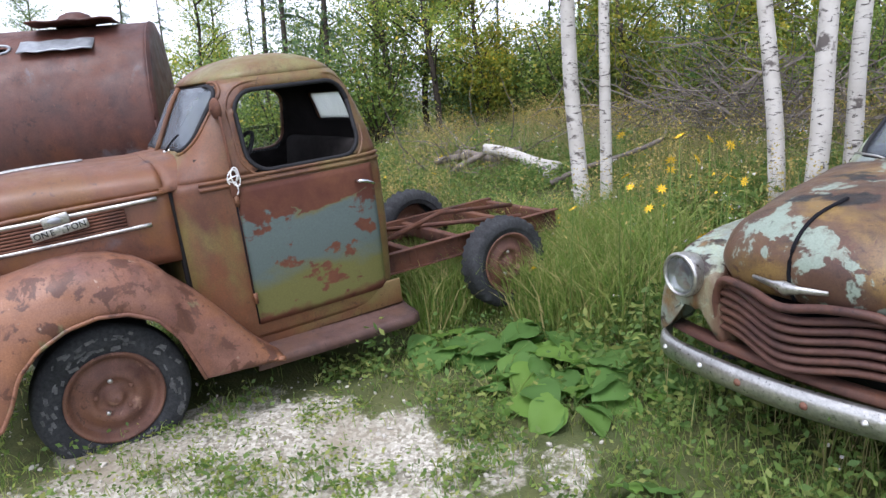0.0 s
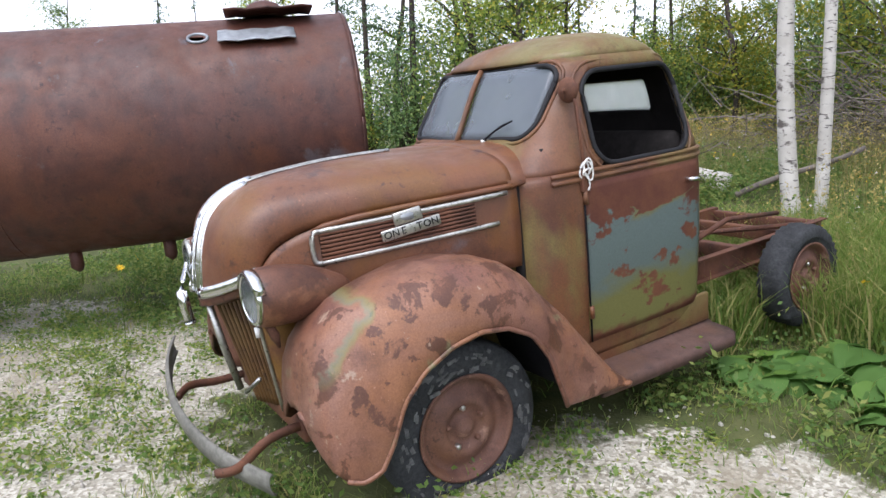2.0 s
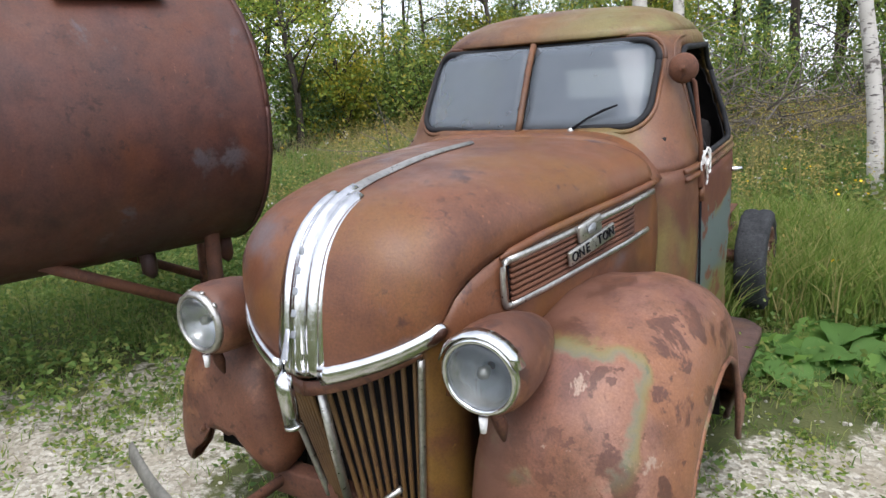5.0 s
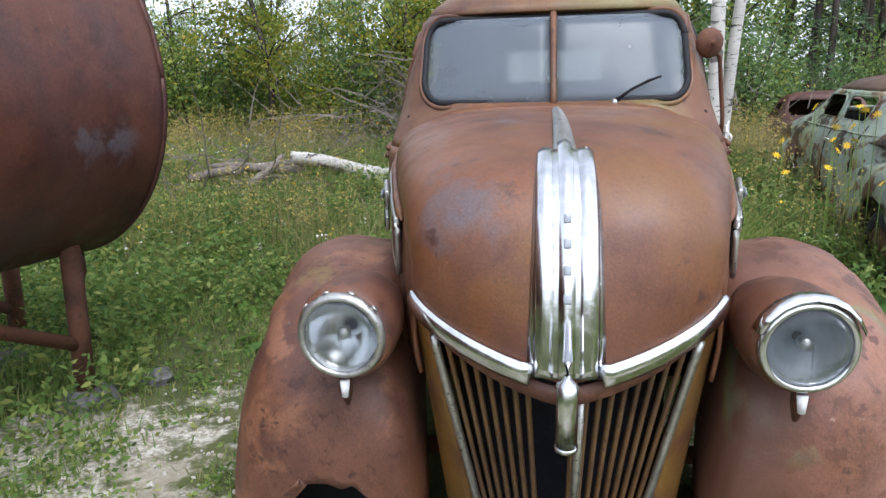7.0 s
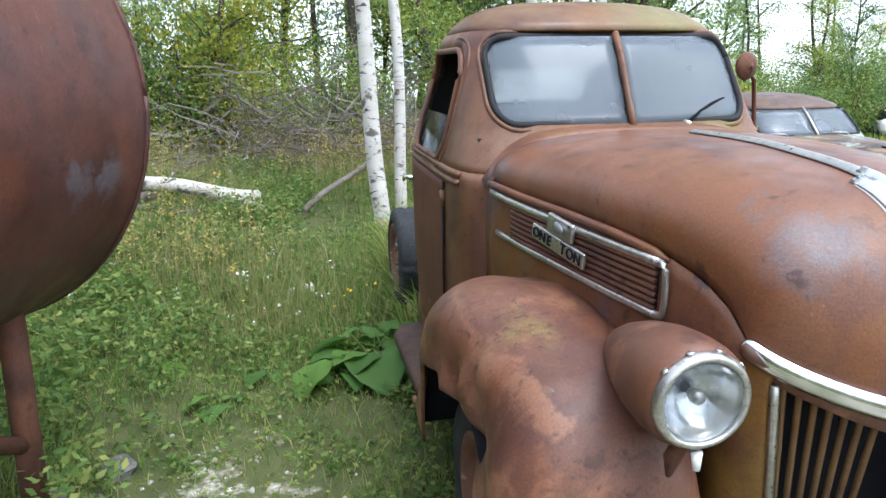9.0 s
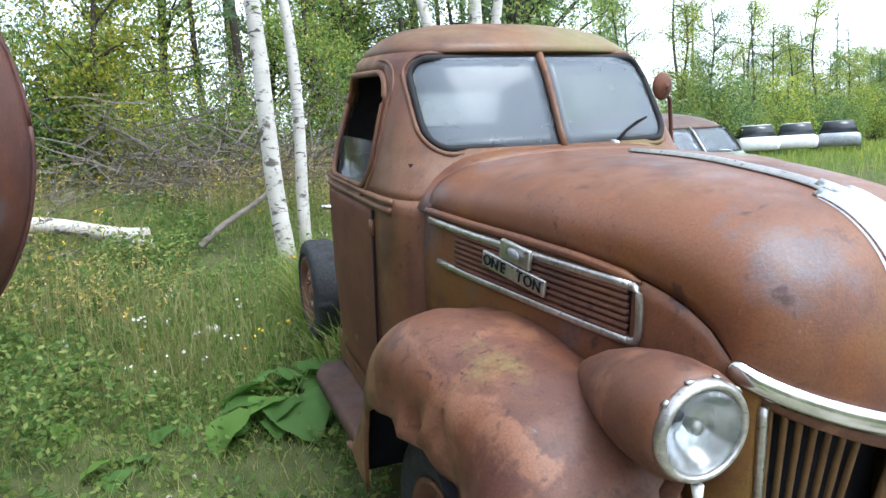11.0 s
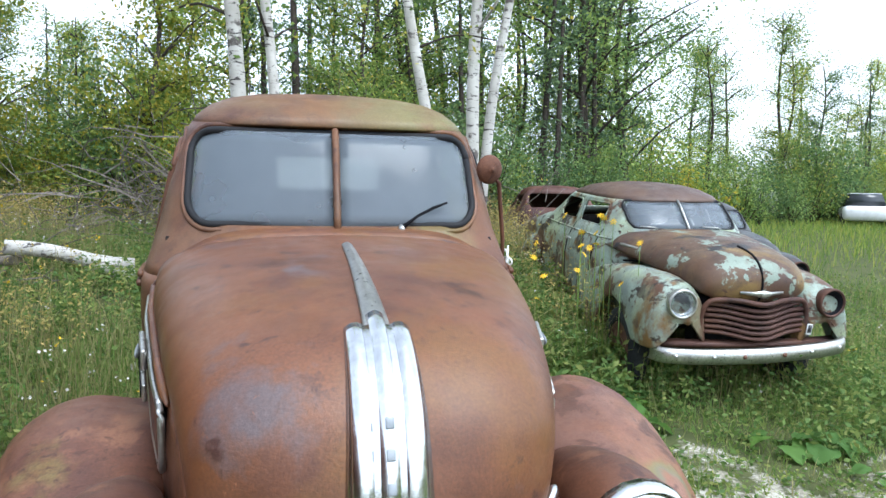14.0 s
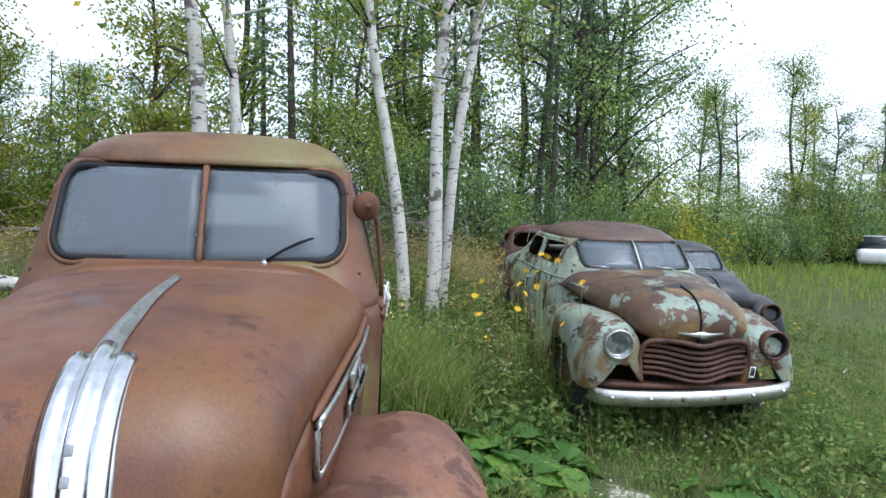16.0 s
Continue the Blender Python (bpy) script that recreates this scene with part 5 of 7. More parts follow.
def sedan(name, at, mats, label, lamp_gone):
    car = thing(name, at, label, "car")
    body, roof, hood, fend, bars, chrome = mats
    # body with window openings
    zc = []
    for a, b in zip(CARC, CARC[1:]):
        k = max(2, int((b[0] - a[0]) / 0.03))
        zc += [a[0] + (b[0] - a[0]) * i / k for i in range(k)]
    zc.append(CARC[-1][0])
    cut = min(zc, key=lambda q: abs(q - 1.43))
    wins = [(1.93, 1.285, 0.27, 0.105, 0.06), (2.56, 1.285, 0.27, 0.105, 0.08)]
    wind = (0.0, 1.315, 0.50, 0.115, 0.06)
    for z0, z1, mt, nm in ((0, cut, body, "body"), (cut, 2, roof, "roof")):
        bm_ = loft([[shell_point(CARC, z, k / 180, 0.05) for k in range(180)] for z in zc if z0 - 1e-6 <= z <= z1 + 1e-6], True)
        holes = [((lambda p, sg=sg: p.x * sg > 0.45), (1, 2), w_) for sg in (1, -1) for w_ in wins]
        holes += [((lambda p: p.y < 1.75 and p.z > 1.17), (0, 2), wind), ((lambda p: p.y > 2.9 and p.z > 1.1), (0, 2), (0, 1.30, 0.30, 0.08, 0.05))]
        cut_holes(bm_, holes)
        part(nm, bm_, mt, car, "", 0.014)

    def front_pt(x, z, off=0.0):
        w, yf, yr, n = curve1(CARC, z)
        t = min(0.999, abs(x / w))
        return (x, (yf + yr) / 2 - (yr - yf) / 2 * (1 - t ** n) ** (1 / n) - 0.05 * (1 - t * t) - off, z)

    def side_pt(s, y, z, off=0.0):
        w, yf, yr, n = curve1(CARC, z)
        t = min(0.999, abs((y - (yf + yr) / 2) / ((yr - yf) / 2)))
        return (s * (w * (1 - t ** n) ** (1 / n) + off), y, z)

    lp = [front_pt(a, b) for a, b in rounded_loop(*wind)]
    part("windshield_seal", tube(lp + lp[:1], 0.013, 6), M["gasket"], car)
    for x0, x1 in ((-0.49, -0.01), (0.01, 0.49)):
        inner_clear(part("windshield_pane", loft([[front_pt(x, z, -0.008) for z in np.linspace(1.205, 1.425, 6)] for x in np.linspace(x0, x1, 8)]), M["glass"], car, "hazy glass pane", 0.004))
    part("windshield_divider", tube([front_pt(0, z, 0.006) for z in np.linspace(1.20, 1.44, 6)], 0.012, 6), chrome, car)
    for s in (1, -1):
        for w_ in wins:
            lp = [side_pt(s, a, b) for a, b in rounded_loop(*w_)]
            part("window_edge", tube(lp + lp[:1], 0.010, 6), body, car)
        part("side_trim", tube([side_pt(s, y, 1.09, 0.004) for y in np.linspace(1.25, 3.2, 14)], 0.010, 6), body, car)
        for y in (1.58, 2.26):
            part("door_seam", tube([side_pt(s, y, z, 0.003) for z in np.linspace(0.40, 1.16, 8)], 0.006, 5), M["void"], car)
        part("door_handle", tube([side_pt(s, 2.10, 1.0, 0.03), side_pt(s, 2.22, 1.0, 0.03)], 0.012, 6), M["dullchrome"], car)
        f = part("front_fender", pontoon(CFEND, s), fend, car, "flaking fender", 0.012)
        part("fender_seam", tube([(s * (curve1(CFEND, y)[3] + 0.02), y, curve1(CFEND, y)[2] + 0.05) for y in np.linspace(0.62, 1.3, 10)], 0.008, 5), M["void"], f)
        part("rear_fender", pontoon([(3.0 + (y - 0.1) * 0.62, zt - 0.06, zl, zi - 0.1, max(xi, 0.62), xo + 0.02) for y, zt, zl, zi, xi, xo in CFEND if y > 0.2], s), fend, car, "", 0.012)
        # lamps
        lm = Matrix.Translation((s * 0.60, 0.075, 0.785)) @ pose(0, 0, 0, 0, 0, s * 3)
        hl = part("headlamp", spin([(0.16, 0.04), (0.12, 0.085), (0.05, 0.108), (0.0, 0.113), (-0.012, 0.108), (-0.016, 0.098), (0.0, 0.093), (0.03, 0.088)], 36, "Y"), M["dullchrome"] if not (lamp_gone == s) else bars, car, "headlamp" if lamp_gone != s else "empty headlamp ring", 0.004)
        hl.matrix_local = lm
        part("reflector", spin([(0.07, 0.0), (0.065, 0.04), (0.04, 0.075), (0.0, 0.094)], 32, "Y"), M["chrome"] if lamp_gone != s else M["void"], hl, "", 0.002)
        if lamp_gone != s:
            part("lens", loft([[(r * math.cos(a), -0.008 - 0.016 * math.sqrt(max(0, 1 - (r / 0.094) ** 2)) - 0.001 * math.cos(500 * r * math.cos(a)), r * math.sin(a)) for a in [2 * math.pi * i / 40 for i in range(40)]] for r in [0.094 * j / 8 for j in range(9)]], True), M["lens"], hl, "", 0.003).visible_shadow = False
        # hood strips and wheels
        part("hood_strip", tube([(s * (0.36 + 0.30 * (y - 0.35) / 0.8), y, 1.03 + 0.06 * (y - 0.35)) for y in np.linspace(0.30, 1.15, 10)], 0.013, 6), chrome, car, "bright hood strip")
        for y in (0.80, 3.65):
            wl_ = part("wheel", spin([(p.x, p.y) for p in smooth_path([(-0.07, 0.2, 0), (-0.085, 0.27, 0), (-0.06, 0.325, 0), (0, 0.335, 0), (0.06, 0.325, 0), (0.085, 0.27, 0), (0.07, 0.2, 0)], 3)], 40), M["rubber"], car, "sunken black wheel", 0.01)
            wl_.location = (s * 0.70, y, 0.26)
            part("rim", spin([(0.07 * s, 0.205), (0.05 * s, 0.19), (0.065 * s, 0.12), (0.05 * s, 0.06), (0.06 * s, 0.0)], 32), M["rimrust"], wl_, "", 0.005)
        part("wiper", tube([(s * 0.30, 1.20, 1.205), (s * 0.30 - 0.04, 1.185, 1.222), (s * 0.30 - 0.17, 1.215, 1.226)], 0.006, 5), M["dullchrome"], car)

    def hpt(v, a):
        k = v * (len(CHOOD) - 1)
        i = min(int(k), len(CHOOD) - 2)
        q = [CHOOD[min(max(j, 0), len(CHOOD) - 1)] for j in (i - 1, i, i + 1, i + 2)]
        t = k - i
        yc, zc_, yb, zb, w = [0.5 * (2 * b + (c - a_) * t + (2 * a_ - 5 * b + 4 * c - d) * t * t + (3 * b - a_ - 3 * c + d) * t ** 3) for a_, b, c, d in zip(*q)]
        c, s_ = math.cos(a), math.sin(a)
        h = abs(s_) ** 0.8
        return Vector((math.copysign(abs(c) ** 0.8, c) * w, yb + (yc - yb) * h, zb + (zc_ - zb) * h))

    hd = part("hood", loft([[hpt(i / 36, math.pi * k / 40) for k in range(41)] for i in range(37)]), hood, car, "", 0.012)
    part("hood_seam", tube([hpt(v, math.pi / 2) + Vector((0, -0.003, 0.003)) for v in np.linspace(0.35, 1, 14)], 0.009, 6), M["void"], hd, "dark split down the nose")
    part("cowl", loft([[(x, y, 1.20 - 0.16 * (abs(x) / 0.7) ** 3) for x in np.linspace(-0.70, 0.70, 15)] for y in (1.18, 1.32, 1.42)]), hood, car, "", 0.01)
    # front block coloured as the shaded gap, grille and bumper
    part("grille_gap_block", box(0.86, 0.10, 0.50, (0, 0.30, 0.64)), M["void"], car, "near-black block painted as the shaded gap behind the grille", bevel=0.02)
    part("grille_surround", tube(smooth_path([(-0.42, 0.13, 0.52), (-0.425, 0.12, 0.68), (-0.37, 0.10, 0.80), (-0.18, 0.04, 0.815), (0, 0.0, 0.79), (0.18, 0.04, 0.815), (0.37, 0.10, 0.80), (0.425, 0.12, 0.68), (0.42, 0.13, 0.52)], 5), 0.02, 8), bars, car, "rusty grille surround")
    for k in range(6):
        z = 0.545 + 0.042 * k
        hw = 0.395 - 0.035 * max(0, k - 4)
        line = smooth_path([(-hw, 0.135, z + 0.02), (-0.26, 0.10, z + 0.015), (-0.09, 0.045, z - 0.015), (0, 0.02, z - 0.018), (0.09, 0.045, z - 0.015), (0.26, 0.10, z + 0.015), (hw, 0.135, z + 0.02)], 4)
        part("grille_bar", tube(line, 0.017, 8, 1.5), bars, car)
    part("valance", loft([[(x, 0.12 + 0.10 * (x / 0.8) ** 2, 0.50), (x, 0.05 + 0.10 * (x / 0.8) ** 2, 0.47), (x, 0.12 + 0.10 * (x / 0.8) ** 2, 0.42)] for x in np.linspace(-0.72, 0.72, 15)]), bars, car, "", 0.01)
    bl = smooth_path([(-0.78, 0.20, 0.40), (-0.72, 0.06, 0.40), (-0.45, -0.02, 0.405), (0, -0.055, 0.418), (0.45, -0.02, 0.44), (0.72, 0.06, 0.455), (0.78, 0.20, 0.455)], 6)
    bu = part("bumper", loft([[(p.x, p.y + dy, p.z + dz) for dy, dz in ((0.03, 0.06), (0.004, 0.055), (-0.012, 0.025), (-0.014, 0), (-0.010, -0.025), (0.006, -0.055), (0.03, -0.06))] for p in bl]), chrome, car, "dull chrome bumper with rust spots", 0.008)
    for x in (-0.66, -0.40, -0.12, 0.12, 0.40, 0.66):
        p = min(bl, key=lambda q: abs(q.x - x))
        part("bumper_bolt", spin([(-0.012, 0.0), (-0.01, 0.012), (0.0, 0.018)], 12, "Y"), M["dullchrome"] if abs(x) != 0.12 else M["rimrust"], bu).location = p + Vector((0, -0.014, 0.005))
    em = part("wing_badge", tube([(-0.17, 0.05, 0.875), (-0.06, 0.03, 0.868), (0, 0.022, 0.866), (0.06, 0.03, 0.868), (0.17, 0.05, 0.875)], [0.010, 0.017, 0.032, 0.017, 0.010], 8, 0.5), M["dullchrome"], car, "winged chrome badge")
    part("plate", box(0.045, 0.008, 0.085, m=Matrix.Translation((0.44, 0.085, 0.58)) @ pose(0, 0, 0, 0, 8, 0)), M["whitecar"], car, "small white and blue plate", bevel=0.003)
    part("plate_field", box(0.030, 0.010, 0.06, m=Matrix.Translation((0.44, 0.083, 0.585)) @ pose(0, 0, 0, 0, 8, 0)), M["darkcar"], car)
    part("interior_seat", box(1.2, 0.2, 0.45, (0, 2.3, 1.0)), M["seat"], car, bevel=0.05)
    part("floor_pan", box(1.4, 3.4, 0.04, (0, 2.6, 0.40)), M["void"], car)
    part("dashboard", box(1.2, 0.15, 0.15, (0, 1.42, 1.10)), M["dark"], car, bevel=0.03)
    return car


CARAT = pose(2.95, 2.10, 0.13, 4.0, 0, -4.6) @ Matrix.Scale(0.91, 4)
sedan("sedan", CARAT, (M["carmint"], M["carroof"], M["carhood"], M["carmint"], M["carbars"], M["dullchrome"]), "old sedan with flaking mint green paint and rust", 1)
sedan("sedan", pose(4.55, 4.35, 0.10, 1.0, 0, -12) @ Matrix.Scale(0.9, 4), (M["darkcar"], M["darkcar"], M["darkcar"], M["darkcar"], M["carbars"], M["dullchrome"]), "dark old sedan parked in the meadow grass", 1)

# rusted cab shell farther back
rc = thing("car_wreck", pose(3.60, 6.9, ground_z(3.60, 6.9) - 0.36, 0, 0, -14) @ Matrix.Scale(0.92, 4), "rust red wrecked car shell in tall grass", "car")
bm = loft([[shell_point(CARC, z, k / 96, 0.05) for k in range(96)] for z in [c[0] for c in CARC]], True)
cut_holes(bm, [((lambda p, sg=sg: p.x * sg > 0.4), (1, 2), w_) for sg in (1, -1) for w_ in [(1.93, 1.285, 0.27, 0.12, 0.06), (2.6, 1.285, 0.3, 0.12, 0.08)]] + [((lambda p: p.y < 1.9 and p.z > 1.15), (0, 2), (0, 1.31, 0.5, 0.12, 0.06))])
part("body", bm, M["tank"], rc, "", 0.014)
part("tyre", spin([(-0.08, 0.2), (-0.09, 0.28), (0, 0.33), (0.09, 0.28), (0.08, 0.2)], 28), M["rubber"], rc, "loose black tyre").location = (-0.85, 1.2, 0.55)

# white cars at the far edge of the field
for k, (x, y, rz) in enumerate(((24.6, 23.9, -40), (26.6, 23.4, -46), (28.2, 22.4, -50))):
    fc = thing("car", pose(x, y, ground_z(x, y) - 0.05, 0, 0, rz), "white modern car parked far off by the trees", "car", "far parked cars")
    part("body", box(1.75, 4.3, 0.62, (0, 0, 0.62)), M["whitecar"] if k != 2 else M["zinc"], fc, bevel=0.2)
    part("cabin", loft([[(0.8 * q, -1.2 + 0.5 * (1 - q), z), (-0.8 * q, -1.2 + 0.5 * (1 - q), z), (-0.8 * q, 1.6 - 0.5 * (1 - q), z), (0.8 * q, 1.6 - 0.5 * (1 - q), z)] for q, z in ((1, 0.9), (0.78, 1.35), (0.72, 1.45))], True, True), M["farglass"], fc, "dark windows")
    part("roof", box(1.2, 2.0, 0.05, (0, 0.2, 1.46)), M["whitecar"] if k != 2 else M["zinc"], fc, bevel=0.02)
    for sx in (0.8, -0.8):
        for sy in (-1.35, 1.35):
            part("wheel", spin([(-0.1, 0.0), (-0.1, 0.3), (0, 0.33), (0.1, 0.3), (0.1, 0.0)], 20), M["rubber"], fc).location = (sx, sy, 0.32)


# ---- plants: foliage meshes from many small blades and leaves ----
rng = np.random.default_rng(7)


def from_arrays(name, v, f, material):
    me = bpy.data.meshes.new(name)
    me.from_pydata(v.tolist() if hasattr(v, "tolist") else v, [], f.tolist() if hasattr(f, "tolist") else f)
    me.materials.append(material)
    return me


def leaves_at(c, size, flat=0.0, aspect=0.62):
    """One folded diamond leaf of four corners at every centre."""
    k = len(c)
    d = rng.normal(size=(k, 3))
    d[:, 2] *= 1 - flat
    d /= np.linalg.norm(d, axis=1)[:, None]
    e = np.cross(d, rng.normal(size=(k, 3)))
    e /= np.linalg.norm(e, axis=1)[:, None]
    s = (size * rng.uniform(0.6, 1.3, k))[:, None]
    v = np.stack([c - d * s * 0.5, c + e * s * aspect * 0.5, c + d * s * 0.6, c - e * s * aspect * 0.5], 1).reshape(-1, 3)
    f = np.arange(4 * k).reshape(-1, 4)
    return v, f


def blades(xy, z, h, w, lean=0.35):
    """Curved tapering grass blades."""
    k = len(xy)
    a = rng.uniform(0, 2 * np.pi, k)
    b = rng.uniform(0, 2 * np.pi, k)
    bend = h * rng.uniform(0.1, 1, k) * lean * 2
    dx, dy = np.cos(a) * w, np.sin(a) * w
    lx, ly = np.cos(b) * bend, np.sin(b) * bend
    base = np.column_stack([xy, z])
    off = np.column_stack([dx, dy, np.zeros(k)])
    mid = base + np.column_stack([lx * 0.35, ly * 0.35, h * 0.55])
    tip = base + np.column_stack([lx, ly, h * (1 - 0.25 * lean)])
    v = np.stack([base - off, base + off, mid + off * 0.75, mid - off * 0.75, tip], 1).reshape(-1, 3)
    i = np.arange(k)[:, None] * 5
    f = [tuple(q) for q in (i + np.array([[0, 1, 2, 3]])).tolist()] + [tuple(q) for q in (i + np.array([[3, 2, 4]])).tolist()]
    return v, f


def zs_of(xy):
    return np.array([ground_z(x, y) for x, y in xy])


def under_things(x, y):
    return (-0.75 < x < 0.80 and -0.75 < y < 0.9) or (-0.62 < x < 0.62 and 0.9 <= y < 1.75)


def scatter(n, x0, x1, y0, y1, want):
    out = []
    while len(out) < n:
        p = rng.uniform((x0, y0), (x1, y1), (4000, 2))
        r = rng.random(4000)
        for (x, y), q in zip(p, r):
            if q < want(x, y):
                out.append((x, y))
                if len(out) >= n:
                    break
    return np.array(out)


def open_spot(x, y):
    """Trodden path beside the truck and the burdock patches, where little else grows."""
    return math.hypot((x + 1.45) / 0.55, (y - 1.1) / 0.75) < 1 or math.hypot(x + 0.88, y - 1.9) < 0.42 or (0.5 < x < 2.3 and 1.5 < y < 2.6)


def meadow(x, y):
    """How thick the tall grass stands."""
    if under_things(x, y):
        return 0.0
    t = turf(x, y)
    clump = 0.5 + 0.9 * noise.noise((x * 1.1, y * 1.1, 9))
    tall = max(0.0, min(1.0, (y - 1.5) / 1.2))
    if y < 1.6 and x < -2.2:
        tall = max(tall, 0.9 if y > -0.4 else 0.3)
    if -3.6 < x < -0.4 and 3.6 < y < 5.1:
        clump *= 0.3
    if 0.7 < x < 3.0 and y < 2.7:
        clump *= 0.35
    if open_spot(x, y):
        clump *= 0.2
    lawn = max(0.0, min(1.0, (x - 3.6) / 1.0)) if y < 9 else 0
    return max(0, t * clump * tall * (1 - 0.85 * lawn))


def low(x, y):
    if -0.6 < x < 0.6 and -0.5 < y < 1.75:
        return 0.05
    t = turf(x, y)
    return max(0.0, min(1.0, 0.04 + t * t * (0.45 + 0.9 * noise.noise((x * 1.7, y * 1.7, 3))) + max(0, 1.5 * noise.noise((x * 2.3, y * 2.3, 13)) - 0.16)))


xy = scatter(85000, -7, 8, 0.5, 11, meadow)
h = rng.uniform(0.10, 0.42, len(xy)) * (0.65 + 0.35 * np.array([noise.noise((x * 0.8, y * 0.8, 21)) for x, y in xy]) * 1.6)
v, f = blades(xy, zs_of(xy), np.clip(h, 0.06, 0.5), rng.uniform(0.002, 0.0045, len(xy)))
tagged(new("meadow_grass", from_arrays("meadow_grass", v, f, M["grass"])), "tall green meadow grass among weeds", "grass", kind="stuff")
xy = scatter(16000, -7, 8, 2.2, 11, lambda x, y: meadow(x, y) * max(0.06, 0.5 + 1.5 * noise.noise((x * 0.6, y * 0.6, 31))))
v, f = blades(xy, zs_of(xy), rng.uniform(0.25, 0.62, len(xy)), rng.uniform(0.0015, 0.003, len(xy)), 0.25)
tagged(new("dry_grass", from_arrays("dry_grass", v, f, M["drygrass"])), "dry straw coloured seed grass", "grass", kind="stuff")
xy = scatter(90000, -6, 7.5, -3.2, 4.2, low)
v, f = blades(xy, zs_of(xy), rng.uniform(0.025, 0.11, len(xy)), rng.uniform(0.0015, 0.0035, len(xy)), 0.6)
tagged(new("short_grass", from_arrays("short_grass", v, f, M["grass"])), "short trodden grass growing in gravel", "grass", kind="stuff")
# broad-leaved weeds in tufts
cen = scatter(4200, -6.5, 7.5, -2.6, 7, lambda x, y: low(x, y) * (0.9 if y < 4 else 0.5))
c = np.repeat(cen, 22, 0) + rng.normal(0, 0.055, (len(cen) * 22, 2))
zz_ = np.repeat(zs_of(cen), 22) + np.abs(rng.normal(0, 1, len(c))) * np.repeat(rng.uniform(0.02, 0.10, len(cen)) * np.where(cen[:, 1] > 1.6, 1.5, 0.7), 22) + 0.01
v, f = leaves_at(np.column_stack([c, zz_]), 0.034, 0.5)
tagged(new("weeds", from_arrays("weeds", v, f, M["weed"])), "low leafy green weeds in tufts", "weeds", kind="stuff")
# leafy plants standing among the grass
cen = scatter(2300, -6, 5, 1.3, 7.5, lambda x, y: 0.0 if under_things(x, y) or open_spot(x, y) else turf(x, y) * max(0.02, 0.3 + 1.9 * noise.noise((x * 0.9, y * 0.9, 41))))
hs = rng.uniform(0.10, 0.34, len(cen))
c = np.repeat(cen, 26, 0) + rng.normal(0, 0.06, (len(cen) * 26, 2))
zz_ = np.repeat(zs_of(cen), 26) + rng.random(len(c)) ** 0.7 * np.repeat(hs, 26)
v, f = leaves_at(np.column_stack([c, zz_]), 0.045, 0.4, 0.5)
tagged(new("leafy_weeds", from_arrays("leafy_weeds", v, f, M["weed"])), "knee high leafy weeds among the grass", "weeds", kind="stuff")
cen = scatter(700, -7, -2.0, -0.5, 3.2, lambda x, y: 0.8)
hs = rng.uniform(0.10, 0.38, len(cen))
c = np.repeat(cen, 26, 0) + rng.normal(0, 0.06, (len(cen) * 26, 2))
zz_ = np.repeat(zs_of(cen), 26) + rng.random(len(c)) ** 0.7 * np.repeat(hs, 26)
v, f = leaves_at(np.column_stack([c, zz_]), 0.045, 0.4, 0.5)
tagged(new("tank_weeds", from_arrays("tank_weeds", v, f, M["weed"])), "dark leafy weeds growing under the tank", "weeds", kind="stuff")
# rosettes and creeping weeds that break through the gravel
cen = scatter(620, -5, 5, -3.0, 2.4, lambda x, y: (1 - turf(x, y)) * max(0.0, 0.25 + 1.3 * noise.noise((x * 1.3, y * 1.3, 51))))
hs = rng.uniform(0.015, 0.085, len(cen))
c = np.repeat(cen, 46, 0) + rng.normal(0, 1, (len(cen) * 46, 2)) * np.repeat(rng.uniform(0.03, 0.10, len(cen)), 46)[:, None]
zz_ = np.repeat(zs_of(cen), 46) + rng.random(len(c)) * np.repeat(hs, 46) + 0.006
v, f = leaves_at(np.column_stack([c, zz_]), 0.026, 0.6, 0.5)
tagged(new("gravel_weeds", from_arrays("gravel_weeds", v, f, M["weed"])), "small green weeds growing through the gravel", "weeds", kind="stuff")
# dense broad-leaved plants beside the sedan, behind the truck and under the tank
cen = np.concatenate([scatter(150, 1.5, 2.7, 2.3, 4.6, lambda x, y: max(0.05, 0.6 + noise.noise((x * 1.5, y * 1.5, 65)))),
                      scatter(420, 0.5, 2.4, 2.8, 6.0, lambda x, y: max(0.05, 0.5 + noise.noise((x, y, 61)))), scatter(560, -6, -2.4, 1.3, 4.2, lambda x, y: max(0.03, 0.35 + 1.2 * noise.noise((x * 0.8, y * 0.8, 71))))])
hs = rng.uniform(0.10, 0.36, len(cen))
c = np.repeat(cen, 30, 0) + rng.normal(0, 0.075, (len(cen) * 30, 2))
zz_ = np.repeat(zs_of(cen), 30) + rng.random(len(c)) ** 0.8 * np.repeat(hs, 30)
v, f = leaves_at(np.column_stack([c, zz_]), 0.062, 0.4, 0.45)
tagged(new("tall_weeds", from_arrays("tall_weeds", v, f, M["weed"])), "dark green knee high weeds among old vehicles", "weeds", kind="stuff")
